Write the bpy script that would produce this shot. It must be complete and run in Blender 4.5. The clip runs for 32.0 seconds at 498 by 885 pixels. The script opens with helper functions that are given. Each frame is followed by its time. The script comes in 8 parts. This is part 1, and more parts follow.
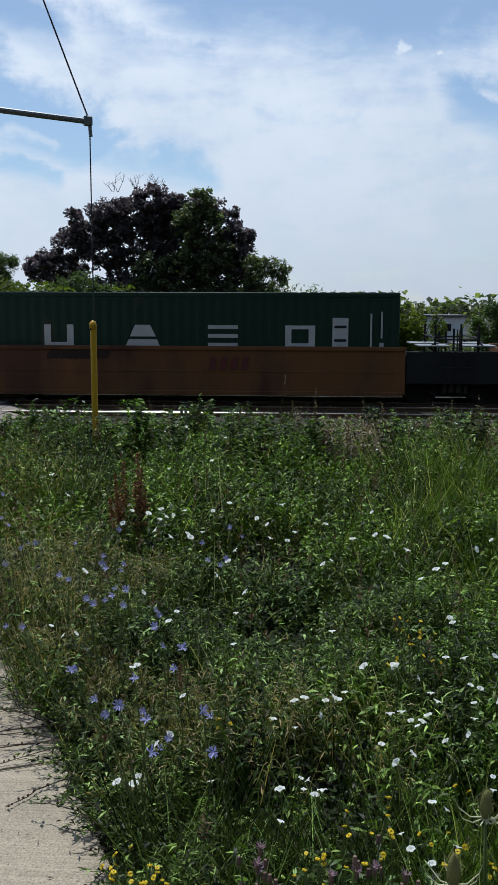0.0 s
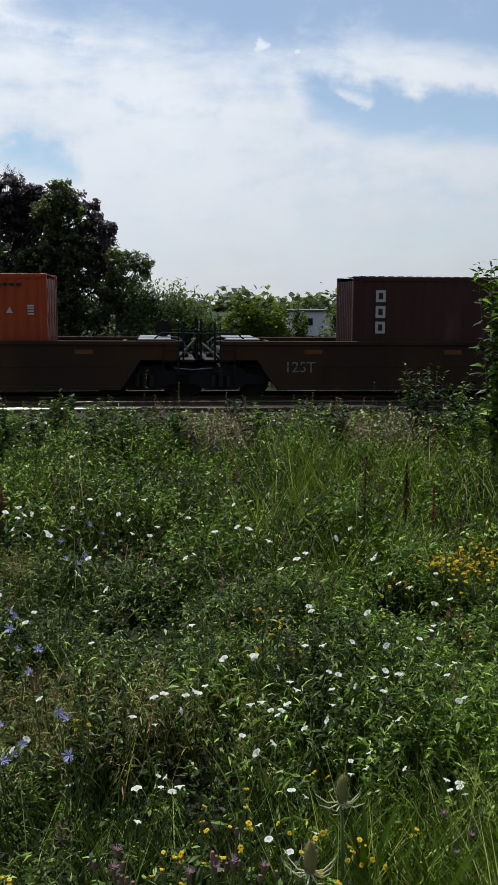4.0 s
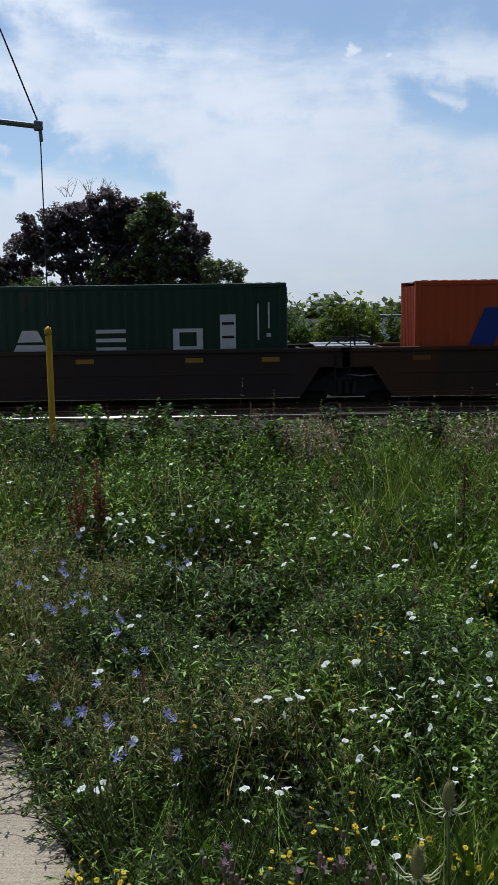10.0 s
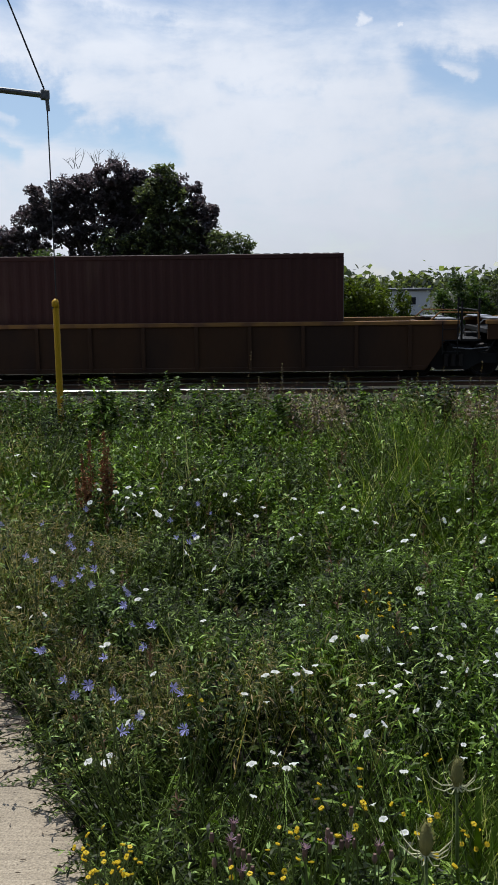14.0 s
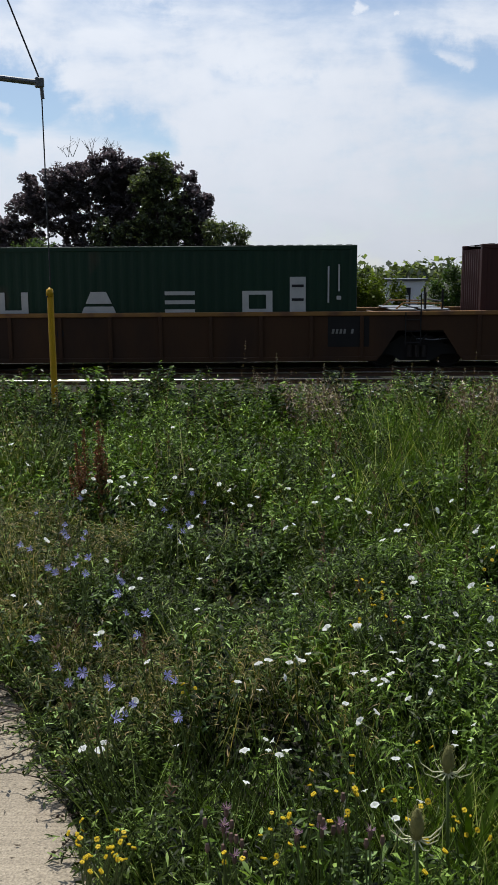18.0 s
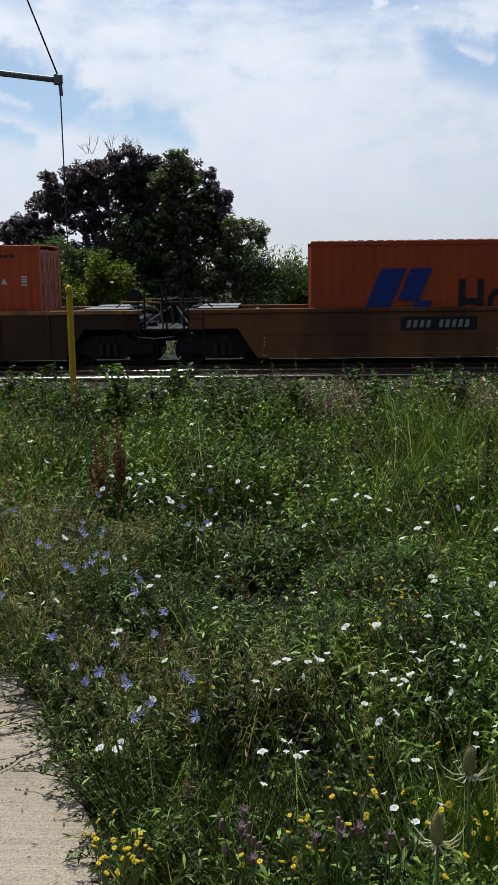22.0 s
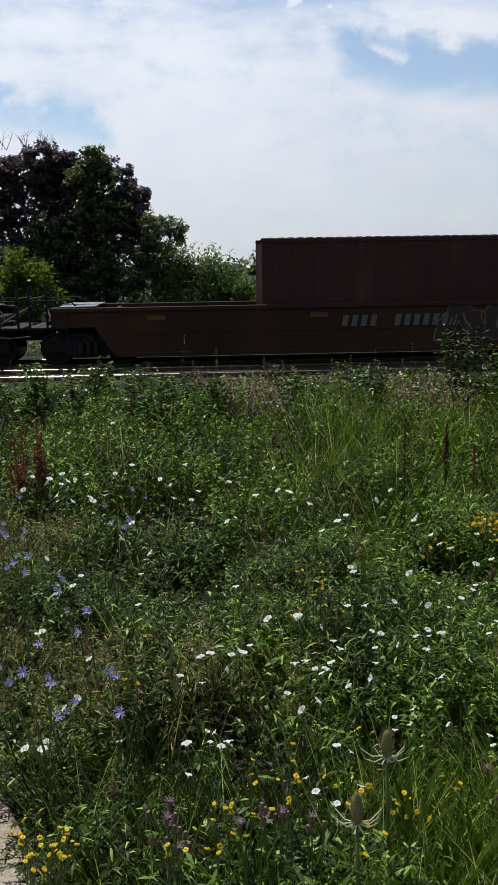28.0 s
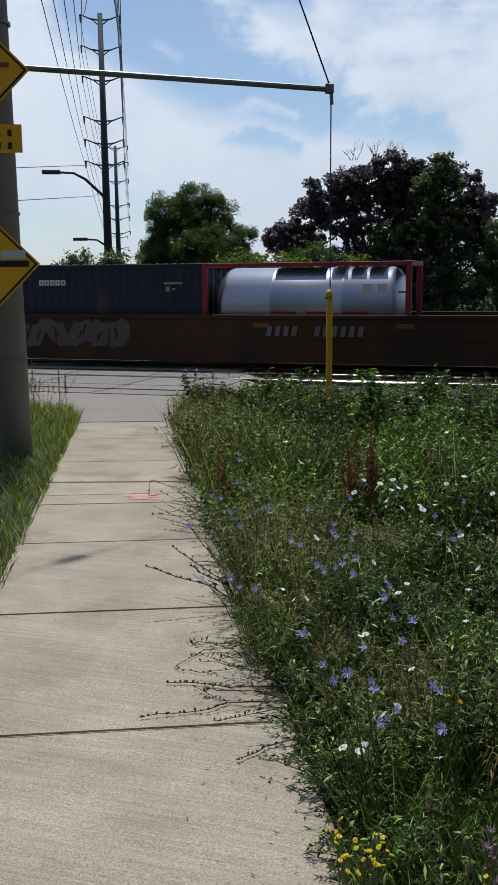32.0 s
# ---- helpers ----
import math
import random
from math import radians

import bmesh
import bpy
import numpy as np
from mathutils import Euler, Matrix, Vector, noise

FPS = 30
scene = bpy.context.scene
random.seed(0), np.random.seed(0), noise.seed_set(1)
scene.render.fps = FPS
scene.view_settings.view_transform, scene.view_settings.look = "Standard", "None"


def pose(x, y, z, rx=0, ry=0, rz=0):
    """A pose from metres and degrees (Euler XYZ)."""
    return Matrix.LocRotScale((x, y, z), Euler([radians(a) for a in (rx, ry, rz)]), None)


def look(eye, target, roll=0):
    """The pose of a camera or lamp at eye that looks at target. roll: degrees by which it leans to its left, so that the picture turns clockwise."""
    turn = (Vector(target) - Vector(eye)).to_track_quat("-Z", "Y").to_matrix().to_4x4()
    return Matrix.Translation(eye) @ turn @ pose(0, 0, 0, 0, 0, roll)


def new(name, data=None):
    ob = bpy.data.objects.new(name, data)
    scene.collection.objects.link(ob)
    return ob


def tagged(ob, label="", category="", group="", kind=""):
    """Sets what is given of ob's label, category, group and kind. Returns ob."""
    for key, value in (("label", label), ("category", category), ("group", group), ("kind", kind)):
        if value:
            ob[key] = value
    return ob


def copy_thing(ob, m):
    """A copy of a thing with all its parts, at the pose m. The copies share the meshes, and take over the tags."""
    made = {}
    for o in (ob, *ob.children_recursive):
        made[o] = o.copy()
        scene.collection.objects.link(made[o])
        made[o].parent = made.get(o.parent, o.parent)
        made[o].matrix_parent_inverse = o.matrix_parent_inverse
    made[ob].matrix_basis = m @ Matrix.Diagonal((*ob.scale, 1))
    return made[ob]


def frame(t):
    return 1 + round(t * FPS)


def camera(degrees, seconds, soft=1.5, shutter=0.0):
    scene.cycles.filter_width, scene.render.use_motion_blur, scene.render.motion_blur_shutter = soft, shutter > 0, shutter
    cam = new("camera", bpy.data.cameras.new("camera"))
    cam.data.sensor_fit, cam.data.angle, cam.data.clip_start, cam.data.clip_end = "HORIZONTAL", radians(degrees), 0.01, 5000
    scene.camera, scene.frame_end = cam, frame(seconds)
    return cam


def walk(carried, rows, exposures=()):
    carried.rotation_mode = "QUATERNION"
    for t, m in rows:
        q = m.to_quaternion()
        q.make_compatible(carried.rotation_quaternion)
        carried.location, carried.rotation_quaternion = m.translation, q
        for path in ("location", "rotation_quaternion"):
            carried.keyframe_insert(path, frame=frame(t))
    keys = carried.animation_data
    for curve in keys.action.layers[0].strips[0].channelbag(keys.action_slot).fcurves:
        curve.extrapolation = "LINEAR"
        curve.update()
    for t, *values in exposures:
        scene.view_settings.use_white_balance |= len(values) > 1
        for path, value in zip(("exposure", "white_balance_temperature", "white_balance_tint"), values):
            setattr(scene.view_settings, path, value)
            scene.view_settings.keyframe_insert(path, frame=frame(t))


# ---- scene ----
import functools

# camera: seconds, yaw to the left, pitch, roll in degrees, eye in metres
PATH = [
    (0, 2.86, -8.36, 0.21, -0.012, -0.023, 1.759),
    (0.5, 0.18, -8.21, 0.97, -0.018, -0.001, 1.738),
    (1, 3.37, -9.65, 2.37, -0.033, 0.015, 1.749),
    (1.5, -1.57, -7.92, 0.78, -0.005, 0.007, 1.741),
    (2, -4.53, -7.70, 0.69, -0.000, 0.014, 1.747),
    (2.5, -5.76, -7.55, 0.20, 0.034, 0.004, 1.745),
    (4.5, -4.93, -9.12, 0.55, 0.024, 0.017, 1.747),
    (5, -3.88, -9.37, 0.75, 0.008, 0.010, 1.752),
    (5.5, -3.22, -8.99, 0.35, 0.006, 0.001, 1.745),
    (6, -3.21, -8.42, 0.78, 0.000, -0.001, 1.748),
    (6.5, -2.96, -8.14, -0.46, 0.022, 0.001, 1.747),
    (7, -1.80, -8.18, -0.57, 0.001, -0.001, 1.738),
    (7.5, 3.43, -8.94, -1.12, -0.018, 0.012, 1.737),
    (8, 8.46, -9.43, -2.00, -0.028, -0.006, 1.750),
    (8.5, 11.24, -9.76, -2.19, -0.026, 0.003, 1.750),
    (9, 9.37, -8.74, -1.65, -0.019, -0.030, 1.760),
    (9.5, 4.31, -8.09, -0.97, -0.012, -0.022, 1.750),
    (10, 0.36, -8.21, -0.80, -0.003, -0.034, 1.758),
    (10.5, -2.77, -8.50, -0.18, 0.000, -0.013, 1.757),
    (11, -2.52, -8.64, 0.11, -0.003, -0.012, 1.754),
    (11.5, -1.32, -9.00, -0.17, -0.001, -0.013, 1.756),
    (12, -0.67, -9.26, -0.52, -0.003, -0.015, 1.759),
    (12.5, -0.42, -9.24, -0.30, 0.002, -0.012, 1.758),
    (13, -0.32, -9.30, -0.47, 0.001, -0.010, 1.753),
    (13.5, 0.21, -9.59, -0.71, -0.012, -0.008, 1.757),
    (14, 0.87, -9.79, -0.66, -0.005, 0.007, 1.748),
    (14.5, 1.18, -10.47, -0.21, -0.016, 0.015, 1.744),
    (16.5, 0.88, -10.69, -0.32, -0.014, 0.012, 1.746),
    (17, 0.35, -10.59, -0.07, -0.016, 0.006, 1.747),
    (17.5, 0.33, -10.58, -0.17, -0.012, -0.002, 1.750),
    (18, 0.52, -10.41, -0.42, -0.004, -0.005, 1.748),
    (18.5, -1.06, -10.08, -0.11, 0.005, -0.017, 1.754),
    (19, -3.24, -9.56, 0.12, 0.017, -0.017, 1.757),
    (19.5, -4.18, -8.92, 0.34, 0.013, -0.010, 1.757),
    (20, -4.68, -8.68, 0.28, 0.014, -0.005, 1.754),
    (20.5, -2.03, -10.35, -0.02, -0.006, 0.019, 1.746),
    (21, 0.16, -10.58, -0.19, -0.009, 0.042, 1.735),
    (21.5, 2.01, -10.76, -1.19, 0.005, 0.027, 1.739),
    (22, 1.74, -10.60, -0.69, 0.001, 0.027, 1.744),
    (22.5, -0.77, -10.56, -0.00, 0.001, 0.023, 1.741),
    (23, -2.00, -10.31, 0.06, 0.008, -0.006, 1.747),
    (23.5, -2.93, -10.32, 0.34, 0.009, -0.007, 1.751),
    (24, -3.64, -10.16, 0.77, 0.009, -0.001, 1.748),
    (24.5, -3.82, -10.34, 0.69, 0.006, 0.012, 1.744),
    (25, -3.71, -10.00, 1.03, 0.007, 0.011, 1.748),
    (25.5, -3.60, -9.84, 0.97, 0.015, -0.003, 1.760),
    (27.5, -2.57, -10.37, -1.01, 0.018, -0.014, 1.753),
    (28, -3.05, -10.84, -0.93, 0.015, -0.019, 1.750),
    (28.5, -3.13, -11.47, -1.15, 0.021, 0.001, 1.742),
    (29, -2.74, -12.05, -1.08, 0.011, -0.001, 1.747),
    (29.5, -2.40, -12.03, -0.75, 0.017, -0.010, 1.754),
    (30, -4.04, -11.55, 0.04, 0.007, -0.020, 1.749),
    (30.5, -4.55, -11.17, 0.22, 0.012, -0.002, 1.748),
    (31, -3.04, -10.37, 0.07, 0.006, 0.004, 1.745),
    (31.5, 4.80, -10.27, 0.70, -0.015, 0.051, 1.732),
    (32, 17.21, -10.15, -0.56, -0.029, -0.001, 1.751),
]
cam = camera(29.94, 32.0, soft=1.35)


def aim(yaw, pitch, roll, x, y, z):
    return pose(x, y, z, 90 + pitch, 0, yaw) @ pose(0, 0, 0, 0, 0, roll)


walk(cam, [(t, aim(*r)) for t, *r in PATH], [(0, -0.33, 5680, 5), (1, -0.27, 5850, 7), (2, -0.25, 5860, 8), (5, -0.20, 6300, 7), (6, -0.22, 6250, 8), (7, -0.24, 6120, 8), (8, -0.27, 6000, 7), (9, -0.28, 5900, 6), (10, -0.32, 5760, 7), (11, -0.28, 5900, 8), (12, -0.27, 6010, 8), (13, -0.25, 5980, 9), (14, -0.24, 6060, 9), (15.5, -0.23, 6060, 9), (17, -0.22, 6070, 8), (19, -0.22, 6150, 9), (20, -0.25, 6120, 9), (21, -0.20, 6200, 9), (23, -0.21, 5950, 9), (25, -0.21, 6180, 9), (28, -0.19, 6170, 9), (29, -0.10, 6260, 9), (30, -0.14, 6200, 9), (31, -0.19, 6170, 9), (32, -0.38, 5800, 7)])
# ---- daylight ----
SUN_UP, SUN_LEFT = 67.0, 24.0
world = bpy.data.worlds.new("sky")
scene.world = world
world.use_nodes = True
wn, wl = world.node_tree.nodes, world.node_tree.links
wn.clear()


def wnode(kind, **values):
    n = wn.new(kind)
    for k, v in values.items():
        n.inputs[int(k[1:]) if k[0] == "i" and k[1:].isdigit() else k].default_value = v
    return n


def wmath(op, a, b=None, c=None):
    n = wn.new("ShaderNodeMath")
    n.operation = op
    for i, v in enumerate((a, b, c)):
        if v is None:
            continue
        if isinstance(v, (int, float)):
            n.inputs[i].default_value = v
        else:
            wl.new(v, n.inputs[i])
    return n.outputs[0]


sky = wn.new("ShaderNodeTexSky")
sky.sky_type, sky.sun_disc = "NISHITA", False
sky.sun_elevation, sky.sun_rotation = radians(SUN_UP), radians(-SUN_LEFT)
sky.air_density, sky.dust_density, sky.ozone_density = 1.0, 0.1, 1.6
coord = wn.new("ShaderNodeTexCoord")
axis = wn.new("ShaderNodeSeparateXYZ")
wl.new(coord.outputs["Generated"], axis.inputs[0])
# azimuth to the right and height, both near radians, for the cloud sheet
az = wmath("ARCTAN2", axis.outputs[0], axis.outputs[1])
up = axis.outputs[2]
flat = wn.new("ShaderNodeCombineXYZ")
wl.new(az, flat.inputs[0])
wl.new(up, flat.inputs[1])
stretch = wn.new("ShaderNodeMapping")
stretch.inputs["Rotation"].default_value = (0, 0, radians(24))
stretch.inputs["Scale"].default_value = (2.2, 6.5, 1)
stretch.inputs["Location"].default_value = (0.3, 0.15, 0)
wl.new(flat.outputs[0], stretch.inputs[0])
veil = wnode("ShaderNodeTexNoise", Scale=1.6, Detail=7.0, Roughness=0.56, Distortion=0.5)
wl.new(stretch.outputs[0], veil.inputs["Vector"])
puff = wnode("ShaderNodeTexNoise", Scale=9.0, Detail=6.0, Roughness=0.6)
wl.new(flat.outputs[0], puff.inputs["Vector"])


def wavering(n, gain):
    return wmath("MULTIPLY", wmath("SUBTRACT", n.outputs["Fac"], 0.5), gain)


rag = wnode("ShaderNodeTexNoise", Scale=26.0, Detail=6.0, Roughness=0.62)
wl.new(flat.outputs[0], rag.inputs["Vector"])
comb = wnode("ShaderNodeTexNoise", Scale=5.5, Detail=7.0, Roughness=0.6, Distortion=0.4)
wl.new(stretch.outputs[0], comb.inputs["Vector"])
sway_a = wmath("ADD", az, wmath("ADD", wavering(veil, 0.12), wavering(puff, 0.07)))
sway_h = wmath("ADD", up, wmath("ADD", wavering(puff, 0.040), wavering(rag, 0.026)))


def streak(a0, h0, a1, h1, half, depth):
    """A ragged streak from one place of the sky to another: depth in its middle, fading to 0 at half its width."""
    da, dh = a1 - a0, h1 - h0
    k = 1.0 / (da * da + dh * dh)
    pa, ph = wmath("SUBTRACT", sway_a, a0), wmath("SUBTRACT", sway_h, h0)
    t = wmath("MINIMUM", wmath("MAXIMUM", wmath("ADD", wmath("MULTIPLY", pa, da * k), wmath("MULTIPLY", ph, dh * k)), 0.0), 1.0)
    qa, qh = wmath("SUBTRACT", pa, wmath("MULTIPLY", t, da)), wmath("SUBTRACT", ph, wmath("MULTIPLY", t, dh))
    r = wmath("SQRT", wmath("ADD", wmath("MULTIPLY", qa, qa), wmath("MULTIPLY", qh, qh)))
    return wmath("MULTIPLY", wmath("MINIMUM", wmath("MAXIMUM", wmath("SUBTRACT", 1.35, wmath("DIVIDE", r, 1.7 * half)), 0.0), 1.15), depth)


# blue gaps in the cloud sheet, as azimuth and height of both ends, half width and depth
gaps = None
for g in ((-0.10, 0.318, 0.14, 0.290, 0.036, 1.1), (0.12, 0.285, 0.36, 0.270, 0.036, 0.9), (0.165, 0.208, 0.34, 0.176, 0.017, 1.0), (-0.20, 0.268, -0.09, 0.250, 0.013, 0.62),
          (-0.21, 0.151, -0.095, 0.129, 0.010, 0.6), (-0.315, 0.138, -0.25, 0.127, 0.007, 0.6), (-0.45, 0.270, -0.33, 0.208, 0.029, 1.35), (-0.33, 0.206, -0.225, 0.168, 0.019, 1.35),
          (-0.36, 0.305, -0.25, 0.272, 0.016, 0.85), (-0.56, 0.055, -0.36, 0.060, 0.034, 0.55), (-0.03, 0.192, 0.06, 0.182, 0.006, 0.3)):
    v = streak(*g)
    gaps = v if gaps is None else wmath("MAXIMUM", gaps, v)
# small bright clouds that float in the gaps
tufts = None
for g in ((0.099, 0.253, 0.109, 0.252, 0.0022, 0.5), (0.145, 0.247, 0.148, 0.247, 0.0010, 0.4), (0.188, 0.207, 0.212, 0.201, 0.004, 0.6), (-0.30, 0.176, -0.26, 0.167, 0.006, 0.7), (-0.39, 0.224, -0.365, 0.214, 0.006, 0.6), (0.22, 0.240, 0.34, 0.218, 0.014, 0.32)):
    v = streak(*g)
    tufts = v if tufts is None else wmath("MAXIMUM", tufts, v)

thick = wmath("ADD", wmath("ADD", wavering(veil, 2.0), wavering(puff, 1.3)), 0.84)
thick = wmath("ADD", wmath("SUBTRACT", thick, gaps), wmath("ADD", tufts, wmath("ADD", wavering(rag, 0.8), wavering(comb, 1.1))))
# the sheet thins out overhead
high = wn.new("ShaderNodeMapRange")
high.inputs["From Min"].default_value, high.inputs["From Max"].default_value = 0.28, 0.46
high.inputs["To Min"].default_value, high.inputs["To Max"].default_value = 0.0, 1.1
wl.new(up, high.inputs["Value"])
thick = wmath("SUBTRACT", thick, high.outputs[0])
cover = wn.new("ShaderNodeMapRange")
cover.interpolation_type = "SMOOTHSTEP"
cover.inputs["From Min"].default_value, cover.inputs["From Max"].default_value = -0.25, 0.95
cover.inputs["To Min"].default_value = 0.2
wl.new(thick, cover.inputs["Value"])
mixer = wn.new("ShaderNodeMix")
mixer.data_type = "RGBA"
wl.new(cover.outputs[0], mixer.inputs["Factor"])
dim = wn.new("ShaderNodeVectorMath")
dim.operation = "SCALE"
wl.new(sky.outputs[0], dim.inputs[0])
dim.inputs["Scale"].default_value = 1.05
wl.new(dim.outputs[0], mixer.inputs[6])
# clouds shine towards the sun and are duller away from it
toward = wn.new("ShaderNodeVectorMath")
toward.operation = "DOT_PRODUCT"
wl.new(coord.outputs["Generated"], toward.inputs[0])
toward.inputs[1].default_value = (-math.sin(radians(SUN_LEFT)) * math.cos(radians(SUN_UP)), math.cos(radians(SUN_LEFT)) * math.cos(radians(SUN_UP)), math.sin(radians(SUN_UP)))
shine = wn.new("ShaderNodeMapRange")
shine.interpolation_type = "SMOOTHSTEP"
shine.inputs["From Min"].default_value, shine.inputs["From Max"].default_value = -0.25, 0.66
shine.inputs["To Min"].default_value, shine.inputs["To Max"].default_value = 0.07, 1.0
wl.new(toward.outputs["Value"], shine.inputs["Value"])
cloud = wn.new("ShaderNodeVectorMath")
cloud.operation = "SCALE"
body = wn.new("ShaderNodeMix")
body.data_type = "RGBA"
body.inputs[6].default_value, body.inputs[7].default_value = (7.0, 7.4, 8.2, 1), (10.4, 10.35, 10.6, 1)
wl.new(wmath("MULTIPLY", wmath("ADD", veil.outputs["Fac"], puff.outputs["Fac"]), 0.55), body.inputs["Factor"])
wl.new(body.outputs[2], cloud.inputs[0])
wl.new(shine.outputs[0], cloud.inputs["Scale"])
wl.new(cloud.outputs[0], mixer.inputs[7])
back = wnode("ShaderNodeBackground", Strength=0.111)
wl.new(mixer.outputs[2], back.inputs["Color"])
wout = wn.new("ShaderNodeOutputWorld")
wl.new(back.outputs[0], wout.inputs[0])

sun_data = bpy.data.lights.new("sun", "SUN")
sun_data.energy, sun_data.angle, sun_data.color = 5.0, radians(0.6), (1.0, 0.95, 0.87)
sun = new("sun", sun_data)
sun.matrix_world = look((0, 0, 0), (math.sin(radians(SUN_LEFT)) * math.cos(radians(SUN_UP)), -math.cos(radians(SUN_LEFT)) * math.cos(radians(SUN_UP)), -math.sin(radians(SUN_UP))))


# ---- materials ----
def mat(name, colour, rough=0.8, metal=0.0, vary=0.25, scale=6.0, fine=60.0, bump=0.0, spec=0.3, per_object=0.0, per_island=0.0, second=None, patch=0.5, transmit=0.0, stretch=(1, 1, 1), tint=(1.5, 1.7, 0.6)):
    """A surface: base colour with stains at two scales, an optional second colour in patches, and fine relief."""
    m = bpy.data.materials.new(name)
    m.use_nodes = True
    t, k = m.node_tree.nodes, m.node_tree.links
    b = t["Principled BSDF"]
    b.inputs["Roughness"].default_value, b.inputs["Metallic"].default_value = rough, metal
    b.inputs["Specular IOR Level"].default_value = spec
    tc = t.new("ShaderNodeTexCoord")
    mp = t.new("ShaderNodeMapping")
    mp.inputs["Scale"].default_value = stretch
    k.new(tc.outputs["Object"], mp.inputs[0])
    big, small = t.new("ShaderNodeTexNoise"), t.new("ShaderNodeTexNoise")
    big.inputs["Scale"].default_value, big.inputs["Detail"].default_value = scale, 5
    small.inputs["Scale"].default_value, small.inputs["Detail"].default_value = fine, 3
    k.new(mp.outputs[0], big.inputs["Vector"])
    k.new(mp.outputs[0], small.inputs["Vector"])

    def mth(op, a, c):
        n = t.new("ShaderNodeMath")
        n.operation = op
        for i, v in enumerate((a, c)):
            if isinstance(v, (int, float)):
                n.inputs[i].default_value = v
            else:
                k.new(v, n.inputs[i])
        return n.outputs[0]

    tone = mth("ADD", mth("MULTIPLY", mth("SUBTRACT", big.outputs["Fac"], 0.5), 2.0 * vary), mth("MULTIPLY", mth("SUBTRACT", small.outputs["Fac"], 0.5), 1.2 * vary))
    if per_object:
        oi = t.new("ShaderNodeObjectInfo")
        tone = mth("ADD", tone, mth("MULTIPLY", mth("SUBTRACT", oi.outputs["Random"], 0.5), 2 * per_object))
    if per_island:
        ge = t.new("ShaderNodeNewGeometry")
        tone = mth("ADD", tone, mth("MULTIPLY", mth("SUBTRACT", ge.outputs["Random Per Island"], 0.5), 2 * per_island))
    gain = mth("MAXIMUM", mth("ADD", tone, 1.0), 0.1)
    col = None
    if second:
        mx = t.new("ShaderNodeMix")
        mx.data_type = "RGBA"
        mx.inputs[6].default_value, mx.inputs[7].default_value = (*colour, 1), (*second, 1)
        ramp = t.new("ShaderNodeMapRange")
        ramp.inputs["From Min"].default_value, ramp.inputs["From Max"].default_value = patch - 0.08, patch + 0.08
        if per_island:
            k.new(ge.outputs["Random Per Island"], ramp.inputs["Value"])
        else:
            other = t.new("ShaderNodeTexNoise")
            other.inputs["Scale"].default_value, other.inputs["Detail"].default_value = scale * 0.7, 6
            k.new(mp.outputs[0], other.inputs["Vector"])
            k.new(other.outputs["Fac"], ramp.inputs["Value"])
        k.new(ramp.outputs[0], mx.inputs["Factor"])
        col = mx.outputs[2]
    vm = t.new("ShaderNodeVectorMath")
    vm.operation = "SCALE"
    if col is None:
        vm.inputs[0].default_value = colour
    else:
        k.new(col, vm.inputs[0])
    k.new(gain, vm.inputs["Scale"])
    k.new(vm.outputs[0], b.inputs["Base Color"])
    if bump:
        bp = t.new("ShaderNodeBump")
        bp.inputs["Strength"].default_value, bp.inputs["Distance"].default_value = 0.6, bump
        k.new(small.outputs["Fac"], bp.inputs["Height"])
        k.new(bp.outputs[0], b.inputs["Normal"])
    if transmit:
        out = t["Material Output"]
        tr = t.new("ShaderNodeBsdfTranslucent")
        vt = t.new("ShaderNodeVectorMath")
        vt.operation = "MULTIPLY"
        k.new(vm.outputs[0], vt.inputs[0])
        vt.inputs[1].default_value = tint
        k.new(vt.outputs[0], tr.inputs["Color"])
        ms = t.new("ShaderNodeMixShader")
        ms.inputs[0].default_value = transmit
        k.new(b.outputs[0], ms.inputs[1])
        k.new(tr.outputs[0], ms.inputs[2])
        k.new(ms.outputs[0], out.inputs[0])
    return m


M_soil = mat("soil", (0.030, 0.026, 0.017), 0.95, vary=0.4, scale=2.0, fine=45, bump=0.02, second=(0.020, 0.024, 0.010))
M_concrete = mat("pale_concrete", (0.349, 0.29, 0.21), 0.9, vary=0.34, scale=2.5, fine=110, bump=0.012, per_object=0.06, second=(0.285, 0.228, 0.167), patch=0.6)


